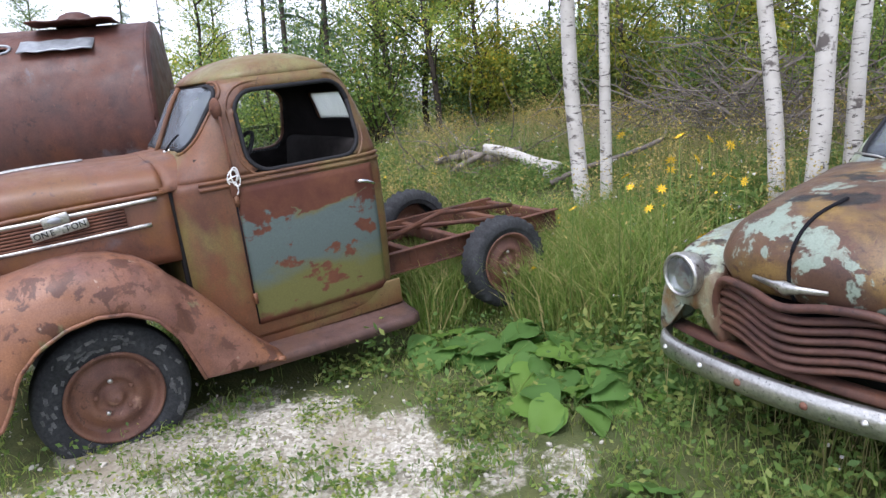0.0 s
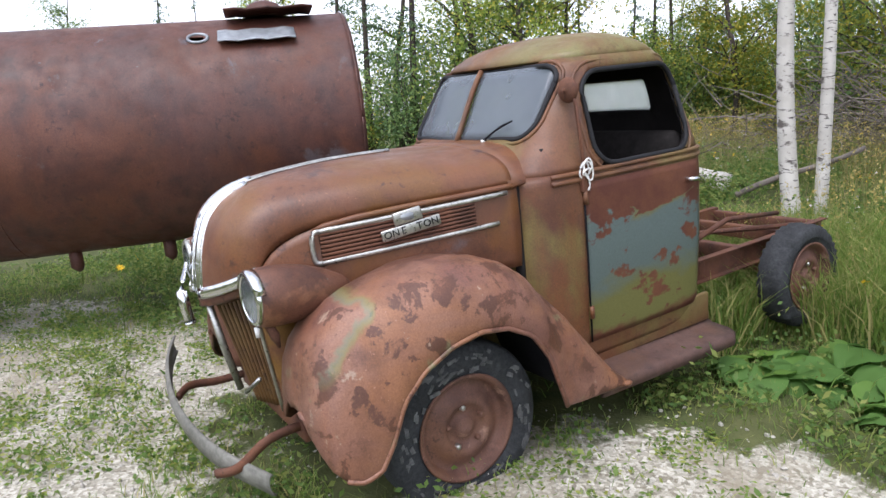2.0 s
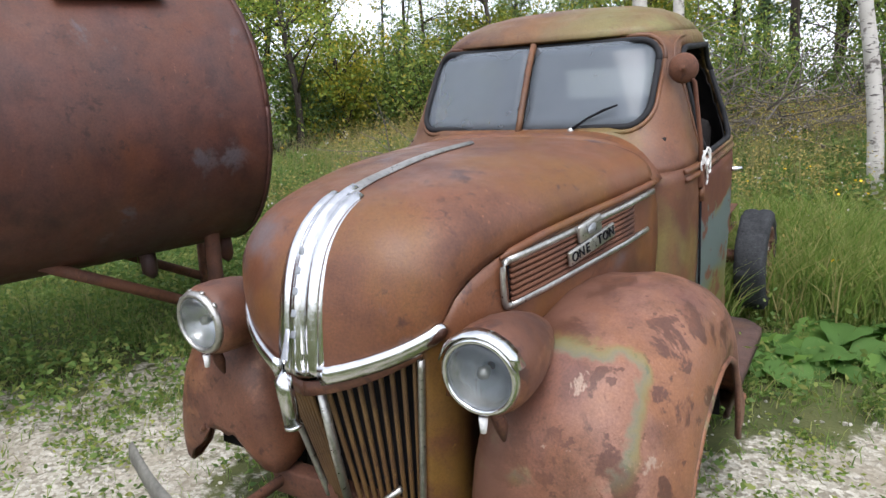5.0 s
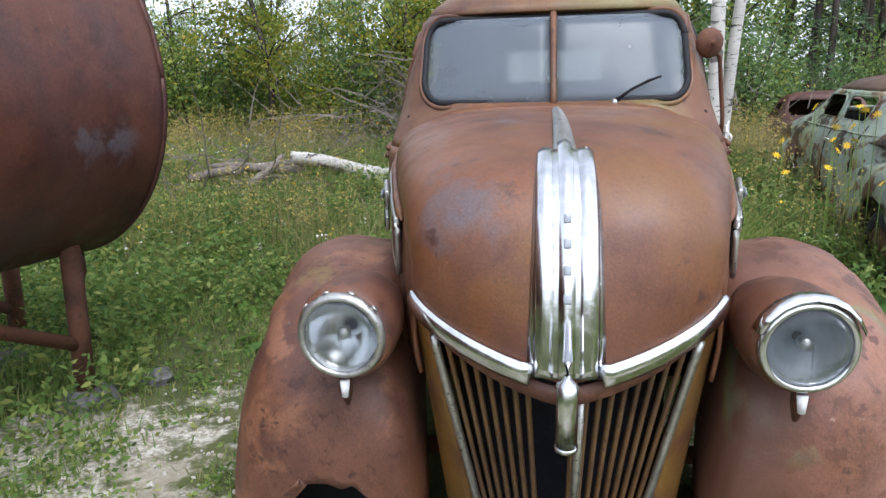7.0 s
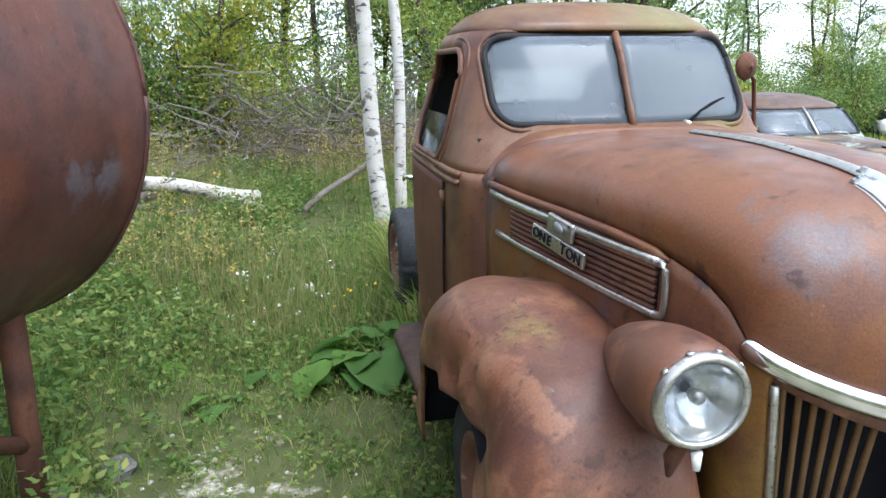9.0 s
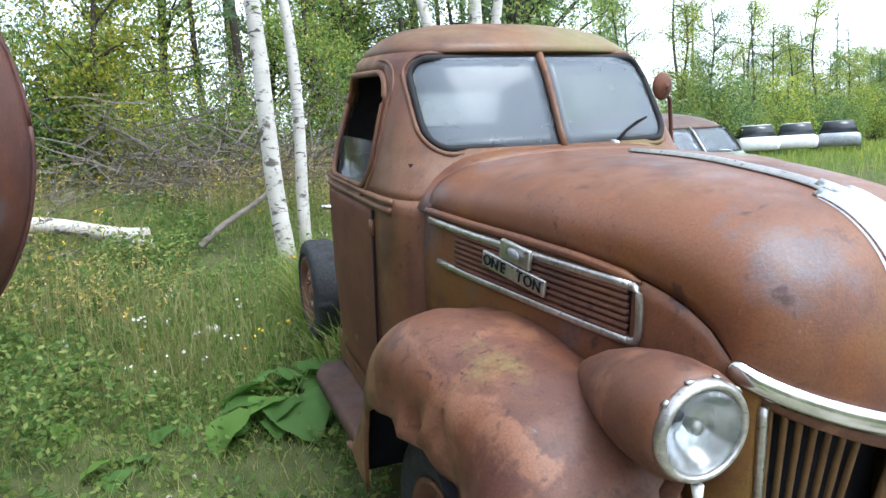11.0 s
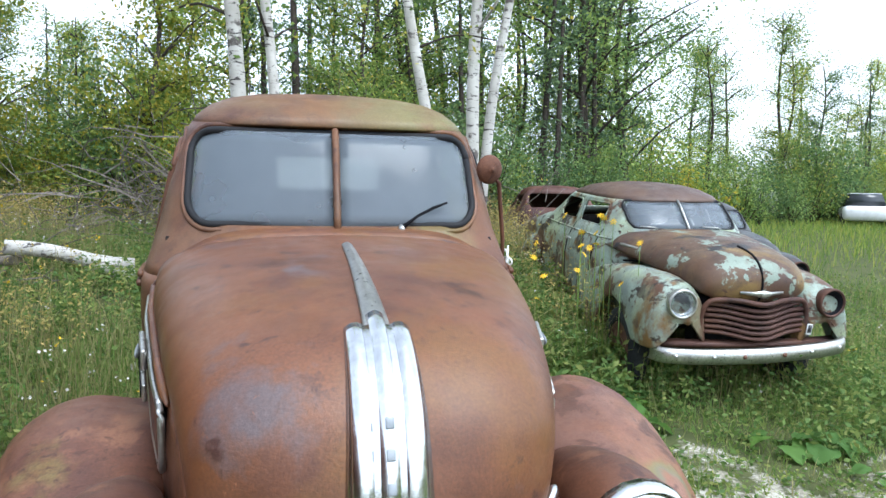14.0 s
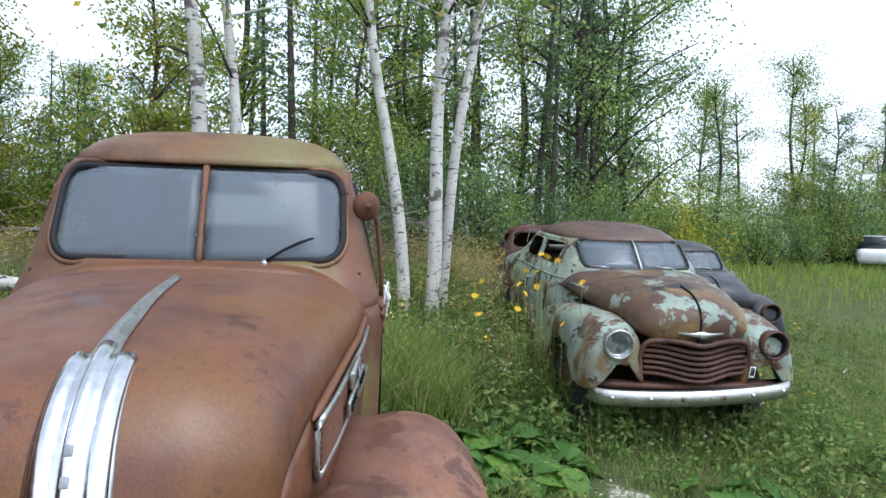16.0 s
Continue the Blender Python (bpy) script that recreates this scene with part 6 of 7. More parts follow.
# dry brown stalks with seed heads standing over the grass
xy = scatter(2600, -5.5, 3.2, 2.8, 9, lambda x, y: meadow(x, y) * max(0.0, 0.3 + 1.6 * noise.noise((x * 0.7, y * 0.7, 81))))
st_z, st_h = zs_of(xy), rng.uniform(0.35, 0.85, len(xy))
v, f = blades(xy, st_z, st_h, np.full(len(xy), 0.0022), 0.12)
tagged(new("dry_stalks", from_arrays("dry_stalks", v, f, M["drygrass"])), "dry brown weed stalks above the grass", "weeds", kind="stuff")
c = np.repeat(np.column_stack([xy, st_z]), 9, 0) + rng.normal(0, 0.028, (len(xy) * 9, 3)) + np.column_stack([np.zeros((len(xy) * 9, 2)), np.repeat(st_h, 9) * rng.uniform(0.55, 0.95, len(xy) * 9)])
v, f = leaves_at(c, 0.026, 0.2, 0.5)
tagged(new("seed_heads", from_arrays("seed_heads", v, f, M["drygrass"])), "brown seed heads on dry stalks", "weeds", kind="stuff")
# long grass that has grown up round the bare chassis
xy = scatter(8000, 0.35, 1.6, 2.45, 3.9, lambda x, y: 0.9 * math.exp(-((x - 0.90) / 0.45) ** 2 - ((y - 2.95) / 0.6) ** 2))
xy = np.concatenate([xy, scatter(6000, -0.6, 0.6, 1.9, 3.6, lambda x, y: 0.7)])
v, f = blades(xy, zs_of(xy), rng.uniform(0.18, 0.62, len(xy)), rng.uniform(0.003, 0.007, len(xy)), 0.45)
tagged(new("long_grass", from_arrays("long_grass", v, f, M["grass"])), "long lush grass round the truck's chassis", "grass", kind="stuff")
# grass of the far field
xy = scatter(30000, -14, 45, 8, 48, lambda x, y: 1.0 if math.hypot(x, y) < 50 and y > 6 + 0.0 * x else 0)
dist = np.hypot(xy[:, 0], xy[:, 1])
v, f = blades(xy, zs_of(xy), rng.uniform(0.15, 0.5, len(xy)), 0.0004 * dist + 0.003, 0.3)
tagged(new("field_grass", from_arrays("field_grass", v, f, M["weed"])), "straw and green grass of the far field", "grass", kind="stuff")
xy = scatter(26000, 3, 40, 0, 30, lambda x, y: 1.0 if y < x * 1.25 + 2 else 0.0)
dist = np.hypot(xy[:, 0], xy[:, 1])
v, f = blades(xy, zs_of(xy), rng.uniform(0.04, 0.14, len(xy)), 0.0004 * dist + 0.002, 0.5)
tagged(new("lawn_grass", from_arrays("lawn_grass", v, f, M["weed"])), "mown green grass beside the old cars", "grass", kind="stuff")

# loose stones on the gravel
stones_v, stones_f = [], []
ico = bmesh.new()
bmesh.ops.create_icosphere(ico, subdivisions=1, radius=1)
iv = np.array([q.co[:] for q in ico.verts])
if_ = [[q.index for q in t.verts] for t in ico.faces]
ico.free()
sxy = scatter(5200, -4.5, 5, -3.0, 2.6, lambda x, y: max(0.0, 1 - turf(x, y)))
sz_ = zs_of(sxy)
for k, ((x, y), z) in enumerate(zip(sxy, sz_)):
    r = 0.004 + 0.012 * rng.random() ** 3
    q = iv * (r * rng.uniform(0.6, 1.3, 3)) * (1 + 0.25 * rng.normal(size=(len(iv), 1))) + (x, y, z + r * 0.3)
    stones_f += [[i + len(stones_v) for i in t] for t in if_]
    stones_v += q.tolist()
tagged(new("gravel_stones", from_arrays("gravel_stones", stones_v, stones_f, M["stone"])), "loose pale limestone chips", "gravel", kind="stuff")


# ---- burdock: big crinkled leaves on stalks ----
def burdock_leaf(n=9):
    rows = []
    for i in range(n + 1):
        u = i / n
        w = 0.55 * math.sin(math.pi * min(1, u * 0.92 + 0.09)) ** 0.75 * (1 - 0.25 * u)
        rows.append([(w * k / 4, u, 0.10 * abs(k / 4) ** 1.5 * w + 0.28 * u - 0.55 * u * u + 0.05 * noise.noise((k * 1.3, u * 7, 3)) + 0.03 * math.sin(6 * u + k)) for k in range(-4, 5)])
    return loft(rows)


leaf_mesh = mesh_of(burdock_leaf(), M["burdock"])
stalk_mesh = mesh_of(tube([(0, 0, 0), (0, 0.3, 0.35), (0, 0.9, 0.62)], [0.03, 0.022, 0.015], 6), M["weed"])


def burdock(x, y, n, size, label):
    p = thing("burdock_plant", pose(x, y, ground_z(x, y), 0, 0, random.uniform(0, 360)), label, "plant", "burdock plants")
    for k in range(n):
        a = 360 * k / n + random.uniform(-25, 25)
        s = size * random.uniform(0.6, 1.15)
        rise = random.uniform(0.25, 0.9)
        st = new("stalk", stalk_mesh)
        st.parent = p
        st.matrix_local = pose(0, 0, 0, 0, 0, a) @ Matrix.Diagonal((s * 0.6, s * 0.5, s * rise, 1))
        lf = new("leaf", leaf_mesh)
        lf.parent = p
        lf.matrix_local = pose(0, 0, 0, 0, 0, a) @ Matrix.Translation((0, s * 0.42, s * rise * 0.6)) @ pose(0, 0, 0, random.uniform(-30, 15), random.uniform(-20, 20), 0) @ Matrix.Diagonal((s, s, s, 1))


for x, y, n, sz in ((0.80, 1.90, 11, 0.25), (1.05, 2.02, 9, 0.24), (1.30, 2.14, 9, 0.26), (1.55, 2.20, 9, 0.26), (1.80, 2.30, 9, 0.24), (1.25, 2.45, 10, 0.27), (2.05, 2.30, 10, 0.26), (1.95, 1.95, 9, 0.21), (2.75, 1.60, 6, 0.20), (3.0, 1.5, 6, 0.17), (1.62, 1.85, 8, 0.22)):
    burdock(x, y, n, sz, "broad bright green burdock plant near the old cars")
for x, y, n, sz in ((-0.86, 1.93, 14, 0.32), (-1.02, 1.80, 7, 0.26), (-1.67, 1.64, 4, 0.17), (-2.05, 2.27, 4, 0.18), (-1.45, 1.95, 4, 0.14), (-2.62, 2.05, 6, 0.17), (-1.95, 3.0, 5, 0.18), (3.0, 1.1, 4, 0.13)):
    burdock(x, y, n, sz, "broad bright green burdock plant in the grass")


# ---- wild flowers ----
bmf = bmesh.new()
for k in range(8):
    a = 2 * math.pi * k / 8
    vs_ = [bmf.verts.new(q) for q in ((0, 0, 0), (0.5 * math.cos(a - 0.3), 0.5 * math.sin(a - 0.3), 0.12), (math.cos(a), math.sin(a), 0.05), (0.5 * math.cos(a + 0.3), 0.5 * math.sin(a + 0.3), 0.12))]
    bmf.faces.new(vs_)
flower_mesh = mesh_of(bmf, M["petal"], False)
stem_mesh = mesh_of(tube([(0, 0, 0), (0.01, 0.01, 0.5), (0, 0.02, 1)], [0.004, 0.003, 0.002], 5), M["weed"])
sun_n = [(2.02 + 0.32 * random.gauss(0, 1) * 0.6, 2.75 + 0.22 * random.gauss(0, 1), random.uniform(0.75, 1.28)) for _ in range(17)]
for x, y, hh in sun_n + [(-4.3 + random.gauss(0, 0.8), 0.4 + random.gauss(0, 0.6), random.uniform(0.45, 0.75)) for _ in range(26)]:
    fl_ = thing("yellow_flower", pose(x, y, ground_z(x, y), 0, 0, random.uniform(0, 360)), "tall yellow wild sunflower on a thin stem", "flower", "yellow wild flowers")
    st = new("stem", stem_mesh)
    st.parent, st.scale = fl_, (1, 1, hh)
    b = new("flower_head", flower_mesh)
    b.parent = fl_
    b.matrix_local = Matrix.Translation((0, 0.02, hh)) @ pose(0, 0, 0, random.uniform(20, 80), 0, random.uniform(0, 360)) @ Matrix.Diagonal((0.034, 0.034, 0.034, 1))
cen = scatter(520, -6, 7, 2.2, 10, meadow)
c = np.column_stack([cen, zs_of(cen) + rng.uniform(0.15, 0.42, len(cen))])
v, f = leaves_at(np.repeat(c, 4, 0) + rng.normal(0, 0.02, (len(c) * 4, 3)), 0.018, 0.6, 1.0)
tagged(new("white_asters", from_arrays("white_asters", v, f, M["petal_white"])), "tiny pale asters among the grass", "flowers", kind="stuff")
cen = scatter(260, -6, 6, 2.2, 10, meadow)
c = np.column_stack([cen, zs_of(cen) + rng.uniform(0.2, 0.5, len(cen))])
v, f = leaves_at(np.repeat(c, 3, 0) + rng.normal(0, 0.02, (len(c) * 3, 3)), 0.022, 0.6, 1.0)
tagged(new("goldenrod", from_arrays("goldenrod", v, f, M["petal"])), "small yellow goldenrod heads", "flowers", kind="stuff")


# ---- logs, brush and rocks ----
def log(name, a, b, r0, r1, mat, label):
    pts = [Vector(a).lerp(Vector(b), k / 6) + Vector((0, 0, 0.02 * math.sin(k))) for k in range(7)]
    o = Vector(pts[0])
    t = thing(name, Matrix.Translation(o), label, "log")
    part("stem", tube([p - o for p in pts], [r0 + (r1 - r0) * k / 6 for k in range(7)], 14), mat, t)
    return t


log("birch_log", (-2.58, 4.72, 1.04), (-1.60, 5.05, 0.84), 0.062, 0.072, M["birch"], "fallen white birch log lying in the grass")
log("birch_log", (-1.98, 4.93, 0.86), (-1.55, 4.92, 0.76), 0.06, 0.06, M["birch"], "short sawn birch block in the grass")
log("dead_pole", (-1.18, 4.55, 0.74), (-0.42, 5.4, 1.18), 0.030, 0.022, M["deadwood"], "grey dead pole leaning on the brush")
log("dead_log", (-3.6, 5.0, 0.92), (-2.5, 4.85, 0.92), 0.045, 0.045, M["deadwood"], "grey dead log in the grass")
log("dead_log", (-3.7, 4.7, 0.82), (-2.6, 5.3, 1.0), 0.05, 0.04, M["deadwood"], "grey dead log in the grass")
log("dead_log", (-2.95, 4.45, 0.72), (-2.75, 4.95, 1.05), 0.045, 0.03, M["deadwood"], "grey dead log in the grass")
log("dead_log", (6.0, 7.0, 0.95), (7.2, 8.2, 1.0), 0.06, 0.06, M["deadwood"], "grey dead log in the grass")


def brush_pile(cx, cy, n, sx, sy, hh, seed):
    r = random.Random(seed)
    verts_, faces_ = [], []
    for _ in range(n):
        x, y = cx + r.gauss(0, sx), cy + r.gauss(0, sy)
        p = Vector((x, y, ground_z(x, y) + abs(r.gauss(0, 0.35)) * hh))
        d = Vector((r.gauss(0, 1), r.gauss(0, 1), r.gauss(0.15, 0.35))).normalized()
        l_ = r.uniform(0.4, 1.5)
        w = r.uniform(0.004, 0.014)
        pts = [p]
        for k in range(4):
            d = (d + 0.25 * Vector((r.gauss(0, 1), r.gauss(0, 1), r.gauss(0, 1)))).normalized()
            pts.append(pts[-1] + d * l_ / 4)
        s = d.orthogonal().normalized()
        u = d.cross(s)
        b0 = len(verts_)
        for k, q in enumerate(pts):
            ww = w * (1 - 0.2 * k)
            verts_ += [(q + s * ww)[:], (q - s * ww * 0.5 + u * ww)[:], (q - s * ww * 0.5 - u * ww)[:]]
        for k in range(4):
            for j in range(3):
                a_, b_ = b0 + 3 * k + j, b0 + 3 * k + (j + 1) % 3
                faces_.append((a_, b_, b_ + 3, a_ + 3))
    return verts_, faces_


for cx, cy, n, sx, sy, hh, sd in ((0.3, 7.9, 520, 1.5, 0.6, 1.7, 1), (-1.3, 7.2, 320, 0.9, 0.4, 1.6, 5), (-3.1, 4.95, 70, 0.45, 0.3, 0.5, 3)):
    v, f = brush_pile(cx, cy, n, sx, sy, hh, sd)
    tagged(new("brush_pile", from_arrays("brush_pile", v, f, M["deadwood"])), "tangled heap of grey dead branches", "brush pile", kind="stuff")


def rock(x, y, r, mat, label):
    bm_ = bmesh.new()
    bmesh.ops.create_icosphere(bm_, subdivisions=3, radius=r)
    for q in bm_.verts:
        q.co *= 1 + 0.45 * noise.noise(q.co * (1.6 / r) + Vector((x, y, 0)))
        q.co.z *= 0.7
    ob = new("rock", mesh_of(bm_, mat, False))
    ob.location = (x, y, ground_z(x, y) + r * 0.3)
    tagged(ob, label, "rock")


rock(1.62, 4.25, 0.15, M["deadwood"], "pale rough boulder in tall grass")
rock(-2.05, 1.05, 0.075, M["darkstone"], "dark lump of stone beside the tank leg")
rock(-1.2, 3.2, 0.06, M["stone"], "pale small stone in the grass")

# ---- birches ----
def birch(x, y, height, lean, r, label):
    base = Vector((x, y, ground_z(x, y) - 0.05))
    t = thing("birch_tree", Matrix.Translation(base), label, "tree", "birch trees")
    rr = random.Random(int(x * 100 + y * 37))
    pts = [Vector((lean[0] * (k / 12) * height + 0.05 * math.sin(k * 0.9 + x * 5), lean[1] * (k / 12) * height + 0.04 * math.cos(k * 1.1), height * k / 12)) for k in range(13)]
    part("trunk", tube(smooth_path(pts, 3), [r * (1.12 if k == 0 else 1 - 0.72 * k / 36) for k in range(37)], 14), M["birch"], t, "white peeling birch bark")
    lc = []
    for k in range(22):
        f_ = rr.uniform(0.38, 0.98)
        p = pts[min(12, int(f_ * 12))]
        a = rr.uniform(0, 2 * math.pi)
        L = height * rr.uniform(0.10, 0.24) * (1.2 - f_ * 0.6)
        e = p + Vector((math.cos(a) * L, math.sin(a) * L, L * rr.uniform(0.1, 0.6)))
        m_ = p.lerp(e, 0.5) + Vector((0, 0, L * 0.12))
        part("limb", tube(smooth_path([p, m_, e], 3), [r * 0.24 * (1 - 0.12 * i) for i in range(7)], 6), M["birch"] if L > 1.2 else M["trunk"], t)
        for q in (0.45, 0.65, 0.85, 1.0, 1.1):
            o = p.lerp(e, q)
            lc.append(np.array(o) + np.array([rr.gauss(0, 1) for _ in range(30)]).reshape(-1, 3) * 0.16 * np.ones((10, 3)))
    c = np.concatenate(lc)
    c = np.repeat(c, 2, 0) + rng.normal(0, 0.10, (len(c) * 2, 3))
    v_, f_2 = leaves_at(c, 0.062)
    cr = new("crown", from_arrays("crown", v_, f_2, M["leaf"]))
    cr.parent = t


birch(-0.42, 4.30, 7.5, (-0.10, -0.01), 0.080, "white birch tree standing behind the pickup")
birch(-0.24, 4.42, 7.0, (-0.05, 0.01), 0.058, "slender white birch tree behind the pickup")
birch(1.30, 4.60, 7.0, (-0.11, 0.03), 0.066, "leaning white birch in a clump of three")
birch(1.52, 4.60, 7.5, (0.06, 0.06), 0.076, "tall white birch in a clump of three")
birch(1.66, 4.85, 7.0, (0.11, -0.04), 0.062, "leaning white birch in a clump of three")


# ---- the wood: a few kinds of tree, each copied ----
def broadleaf(height, seed, mat, spread, leaf=0.082, per=88):
    r = random.Random(seed)
    t = thing("forest_tree", pose(0, 0, 0), "green leafy tree at the wood's edge", "tree", "trees of the wood")
    pts = [Vector((0.12 * math.sin(k * 0.7 + seed), 0.12 * math.cos(k * 0.9 + seed), height * k / 10)) for k in range(11)]
    wood = tube(smooth_path(pts, 2), [0.011 * height * (1 - 0.85 * k / 20) + 0.01 for k in range(21)], 8)
    cl = []
    for k in range(26):
        f_ = r.uniform(0.22, 1.0)
        p = pts[min(10, int(f_ * 10))]
        a = r.uniform(0, 2 * math.pi)
        L = spread * height * r.uniform(0.5, 1.0) * (1.15 - 0.75 * abs(f_ - 0.45))
        e = p + Vector((math.cos(a) * L, math.sin(a) * L, L * r.uniform(0.2, 0.9)))
        lb = tube(smooth_path([p, p.lerp(e, 0.5) + Vector((0, 0, 0.1 * L)), e], 2), [0.004 * height * (1 - 0.18 * i) for i in range(5)], 5)
        me_ = bpy.data.meshes.new("tmp")
        lb.to_mesh(me_)
        lb.free()
        wood.from_mesh(me_)
        bpy.data.meshes.remove(me_)
        for q in (0.4, 0.6, 0.8, 1.0):
            o = np.array(p.lerp(e, q) + Vector((r.gauss(0, 0.2), r.gauss(0, 0.2), r.gauss(0, 0.15))))
            cl.append(o + rng.normal(0, 1, (per, 3)) * np.array([0.36, 0.36, 0.25]) * (height / 9) * r.uniform(0.6, 1.2))
    part("trunk", wood, M["trunk"], t, "dark grey trunk and limbs")
    v_, f_2 = leaves_at(np.concatenate(cl), leaf, 0.2)
    cr = new("crown", from_arrays("crown", v_, f_2, mat))
    cr.parent = t
    return t


def spruce(height, seed):
    r = random.Random(seed)
    t = thing("spruce_tree", pose(0, 0, 0), "dark thin spruce tree in the wood", "tree", "spruces of the wood")
    part("trunk", tube([(0, 0, height * k / 8) for k in range(9)], [0.012 * height * (1 - 0.92 * k / 8) + 0.006 for k in range(9)], 8), M["trunk"], t)
    cl = []
    for k in range(int(height * 9)):
        f_ = r.uniform(0.12, 0.99)
        a = r.uniform(0, 2 * math.pi)
        L = (0.17 * height * (1 - f_) + 0.18) * r.uniform(0.5, 1.1)
        if r.random() < 0.32:
            continue
        n_ = int(10 + L * 26)
        u = np.array([r.random() for _ in range(n_)])
        o = np.column_stack([np.cos(a) * L * u, np.sin(a) * L * u, height * f_ - 0.35 * L * u * u + 0.1 * L * u])
        cl.append(o + rng.normal(0, 1, (n_, 3)) * np.array([0.07, 0.07, 0.05]) * (0.5 + u[:, None]))
    v_, f_2 = leaves_at(np.concatenate(cl), 0.16, 0.3, 0.30)
    cr = new("crown", from_arrays("crown", v_, f_2, M["needle"]))
    cr.parent = t
    return t


def bush(height, seed, mat):
    r = random.Random(seed)
    t = thing("bush", pose(0, 0, 0), "leafy bush at the foot of the wood", "bush", "bushes at the wood's edge")
    cl, stems = [], bmesh.new()
    for k in range(16):
        a = r.uniform(0, 2 * math.pi)
        e = Vector((math.cos(a) * r.uniform(0.1, 0.6) * height, math.sin(a) * r.uniform(0.1, 0.6) * height, height * r.uniform(0.35, 1.0)))
        lb = tube([(0, 0, 0), e * 0.5 + Vector((0, 0, 0.1)), e], [0.02, 0.012, 0.005], 5)
        me_ = bpy.data.meshes.new("tmp")
        lb.to_mesh(me_)
        lb.free()
        stems.from_mesh(me_)
        bpy.data.meshes.remove(me_)
        for q in (0.45, 0.7, 0.95):
            cl.append(np.array(e * q) + rng.normal(0, 1, (80, 3)) * 0.20 * height / 2)
    part("stem", stems, M["trunk"], t)
    v_, f_2 = leaves_at(np.concatenate(cl), 0.072, 0.2)
    cr = new("crown", from_arrays("crown", v_, f_2, mat))
    cr.parent = t
    return t


KINDS = [broadleaf(9.0, 1, M["leaf"], 0.17), broadleaf(8.0, 2, M["leafdark"], 0.20), broadleaf(10.0, 3, M["leaf"], 0.14), broadleaf(6.0, 4, M["leaf"], 0.22, 0.07), spruce(9.0, 5), spruce(11.0, 6),
         broadleaf(5.0, 7, M["leafyellow"], 0.20, 0.065), bush(2.2, 8, M["leaf"]), bush(2.0, 9, M["leafdark"]), bush(1.8, 10, M["leafyellow"]), broadleaf(10.5, 11, M["leafdark"], 0.20)]
PLAN = []
pr = random.Random(12)


def plant(kind, x, y, s):
    PLAN.append((kind, x, y, s))


# front edge from the left behind the tank to the far right
for k in range(34):
    x = -9.5 + 18.5 * k / 33 + pr.uniform(-0.3, 0.3)
    y = 10.6 + pr.uniform(-0.6, 0.9) + max(0, x - 4) * 0.5 - max(0, -x - 5) * 0.9
    plant(pr.choice((7, 8, 7, 8, 9)), x, y, pr.uniform(0.55, 1.15))
for k in range(32):
    x = -9.0 + 17.5 * k / 31 + pr.uniform(-0.4, 0.4)
    y = 12.2 + pr.uniform(-0.9, 1.6) + max(0, x - 4) * 0.6 - max(0, -x - 5) * 0.8
    s = 0.92 if x > -2.5 else 0.44
    plant(pr.choice((0, 1, 2, 3, 4, 5, 4, 3, 0)), x, y, s * pr.uniform(0.75, 1.1))
for k in range(15):
    x = -10.0 + 20 * k / 14 + pr.uniform(-0.6, 0.6)
    y = 16.0 + pr.uniform(-1.2, 2.5) + max(0, x - 4) * 0.6 - max(0, -x - 5) * 0.6
    s = 1.0 if x > -2.5 else 0.48
    plant(pr.choice((0, 1, 2, 4, 5, 4)), x, y, s * pr.uniform(0.8, 1.1))
for k in range(20):
    plant(pr.choice((7, 8, 7, 9)), -9.5 + 9.0 * k / 19 + pr.uniform(-0.3, 0.3), 9.6 + pr.uniform(-0.5, 0.8), pr.uniform(0.55, 0.95))
for k in range(12):
    plant(pr.choice((0, 2, 3, 1, 6)), -9.5 + 7.5 * k / 11 + pr.uniform(-0.4, 0.4), 11.0 + pr.uniform(-0.7, 1.6), pr.uniform(0.28, 0.38))
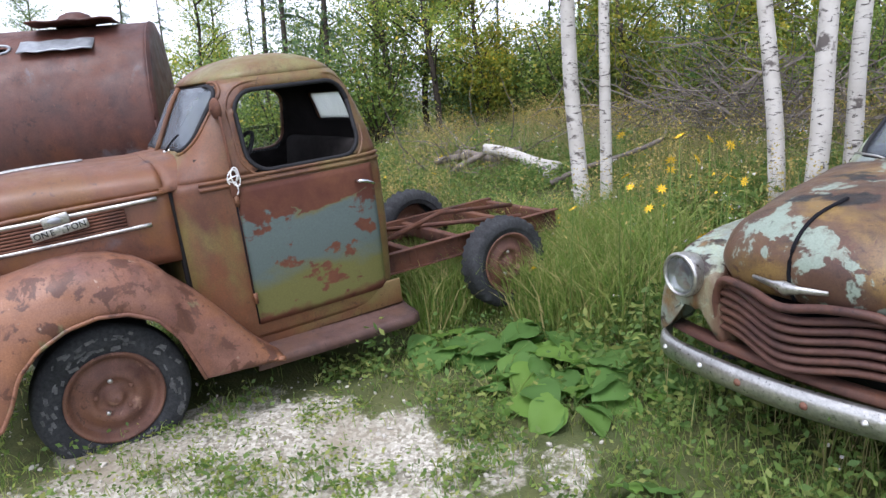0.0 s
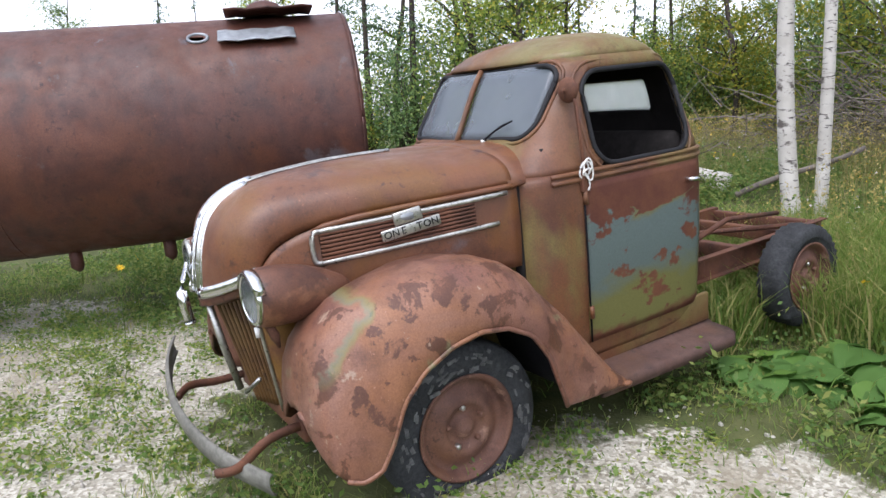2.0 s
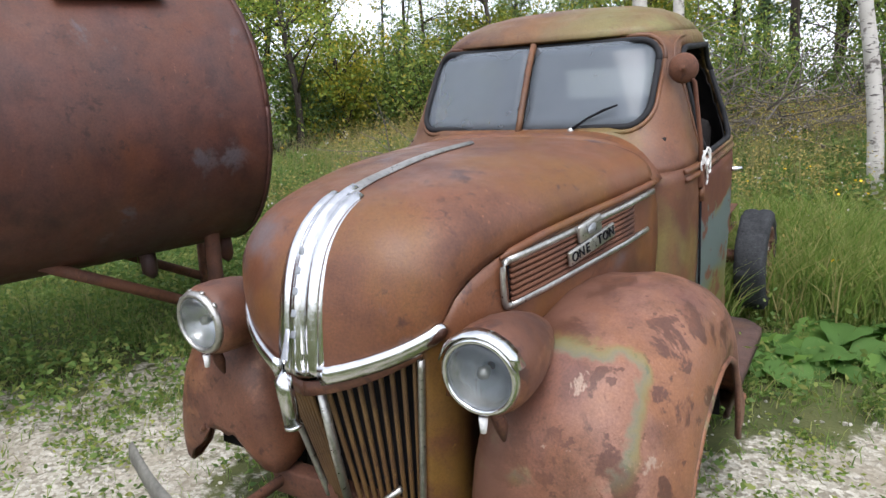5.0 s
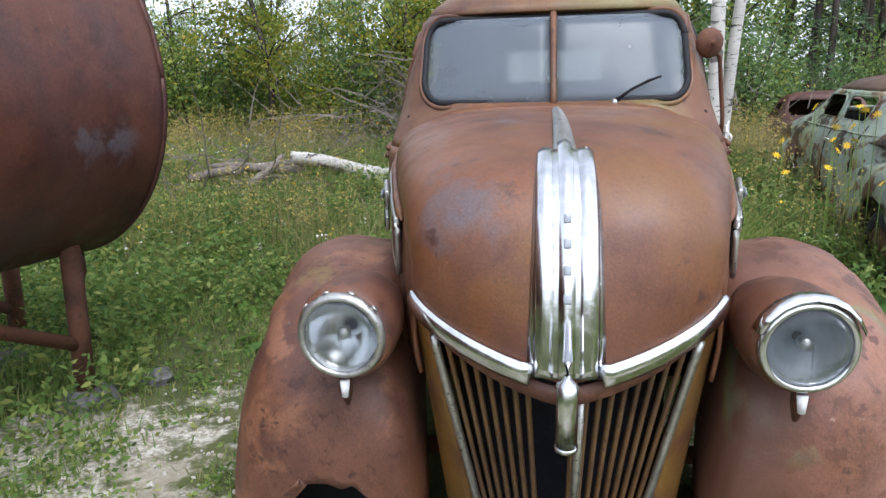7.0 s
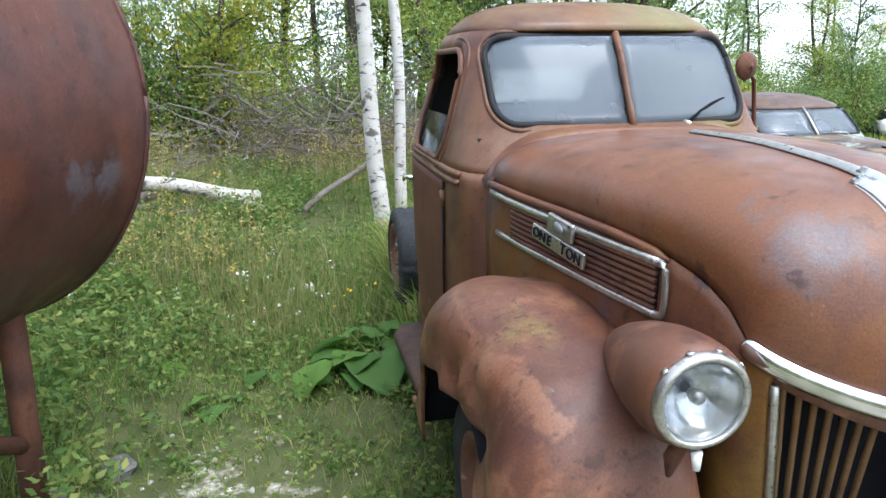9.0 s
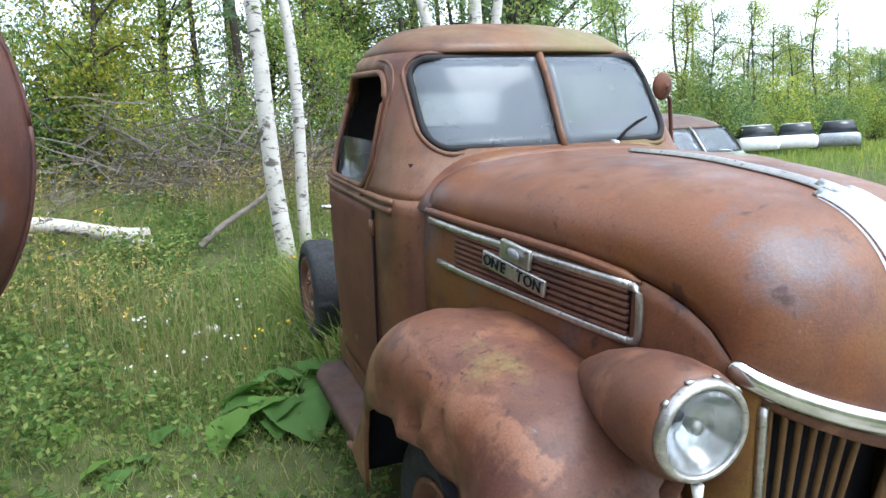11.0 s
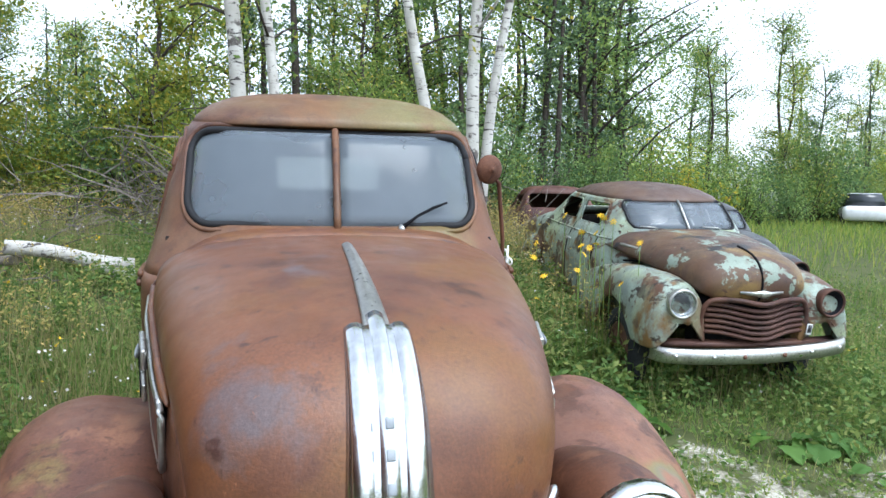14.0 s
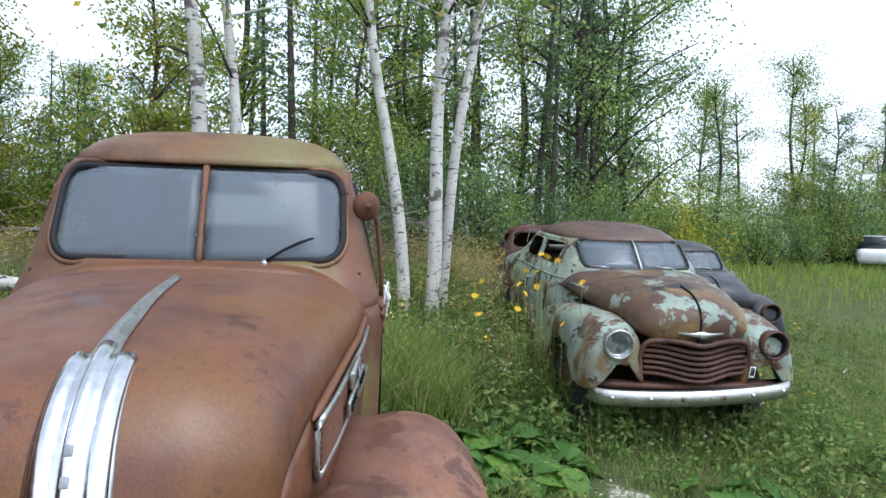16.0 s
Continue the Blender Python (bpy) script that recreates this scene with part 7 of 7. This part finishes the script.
for x, y in ((-7.2, 8.0), (-4.6, 9.2), (-2.2, 9.8)):
    plant(6, x, y, pr.uniform(0.8, 1.0))
for x, y, s in ((6.6, 13.6, 1.05), (7.6, 15.2, 1.1), (8.8, 15.6, 0.95)):
    plant(10, x, y, s)
# the far side of the field, to the right
for k in range(52):
    f_ = k / 51
    x, y = 11.0 + 62 * f_ + pr.uniform(-1, 1), 21.0 + 27 * f_ + pr.uniform(-1.5, 3)
    plant(pr.choice((0, 1, 3, 3, 0, 1, 2, 4)), x, y, pr.uniform(0.62, 1.0) * (0.95 + 0.35 * f_))
for k in range(40):
    f_ = k / 39
    plant(pr.choice((7, 8)), 10.0 + 60 * f_, 19.5 + 26 * f_ + pr.uniform(-0.5, 0.5), pr.uniform(1.0, 2.0))
# distant trees behind the tank and behind the camera
for k in range(16):
    f_ = k / 15
    plant(pr.choice((1, 3, 4)), -26 - 6 * math.sin(f_ * 3), -14 + 26 * f_, pr.uniform(0.6, 0.9))
for k in range(14):
    plant(pr.choice((1, 3, 4)), -22 + 50 * k / 13, -30 + pr.uniform(-3, 3), pr.uniform(0.7, 1.0))
for x, y, kd, s in ((-8.2, 6.4, 0, 0.72), (-9.2, 5.6, 4, 0.75), (-9.8, 6.9, 2, 0.7), (-10.4, 5.2, 5, 0.6), (-8.6, 7.6, 1, 0.75), (-7.4, 7.0, 3, 0.9), (-11.0, 6.2, 0, 0.7), (-12.0, 5.2, 4, 0.7), (-7.6, 5.9, 7, 1.0), (-8.6, 5.2, 8, 1.0), (-9.6, 4.6, 7, 0.9), (-13.0, 4.0, 3, 0.8), (-10.6, 4.2, 8, 1.0)):
    plant(kd, x, y, s)
used_kind = set()
for kind, x, y, s in PLAN:
    src_ = KINDS[kind]
    m = Matrix.Translation((x, y, ground_z(x, y) - 0.05)) @ pose(0, 0, 0, pr.uniform(-3, 3), pr.uniform(-3, 3), pr.uniform(0, 360))
    if kind not in used_kind:
        used_kind.add(kind)
        o = src_
        o.matrix_basis = m
    else:
        o = copy_thing(src_, m)
    o.scale = (s, s, s * pr.uniform(0.95, 1.1))
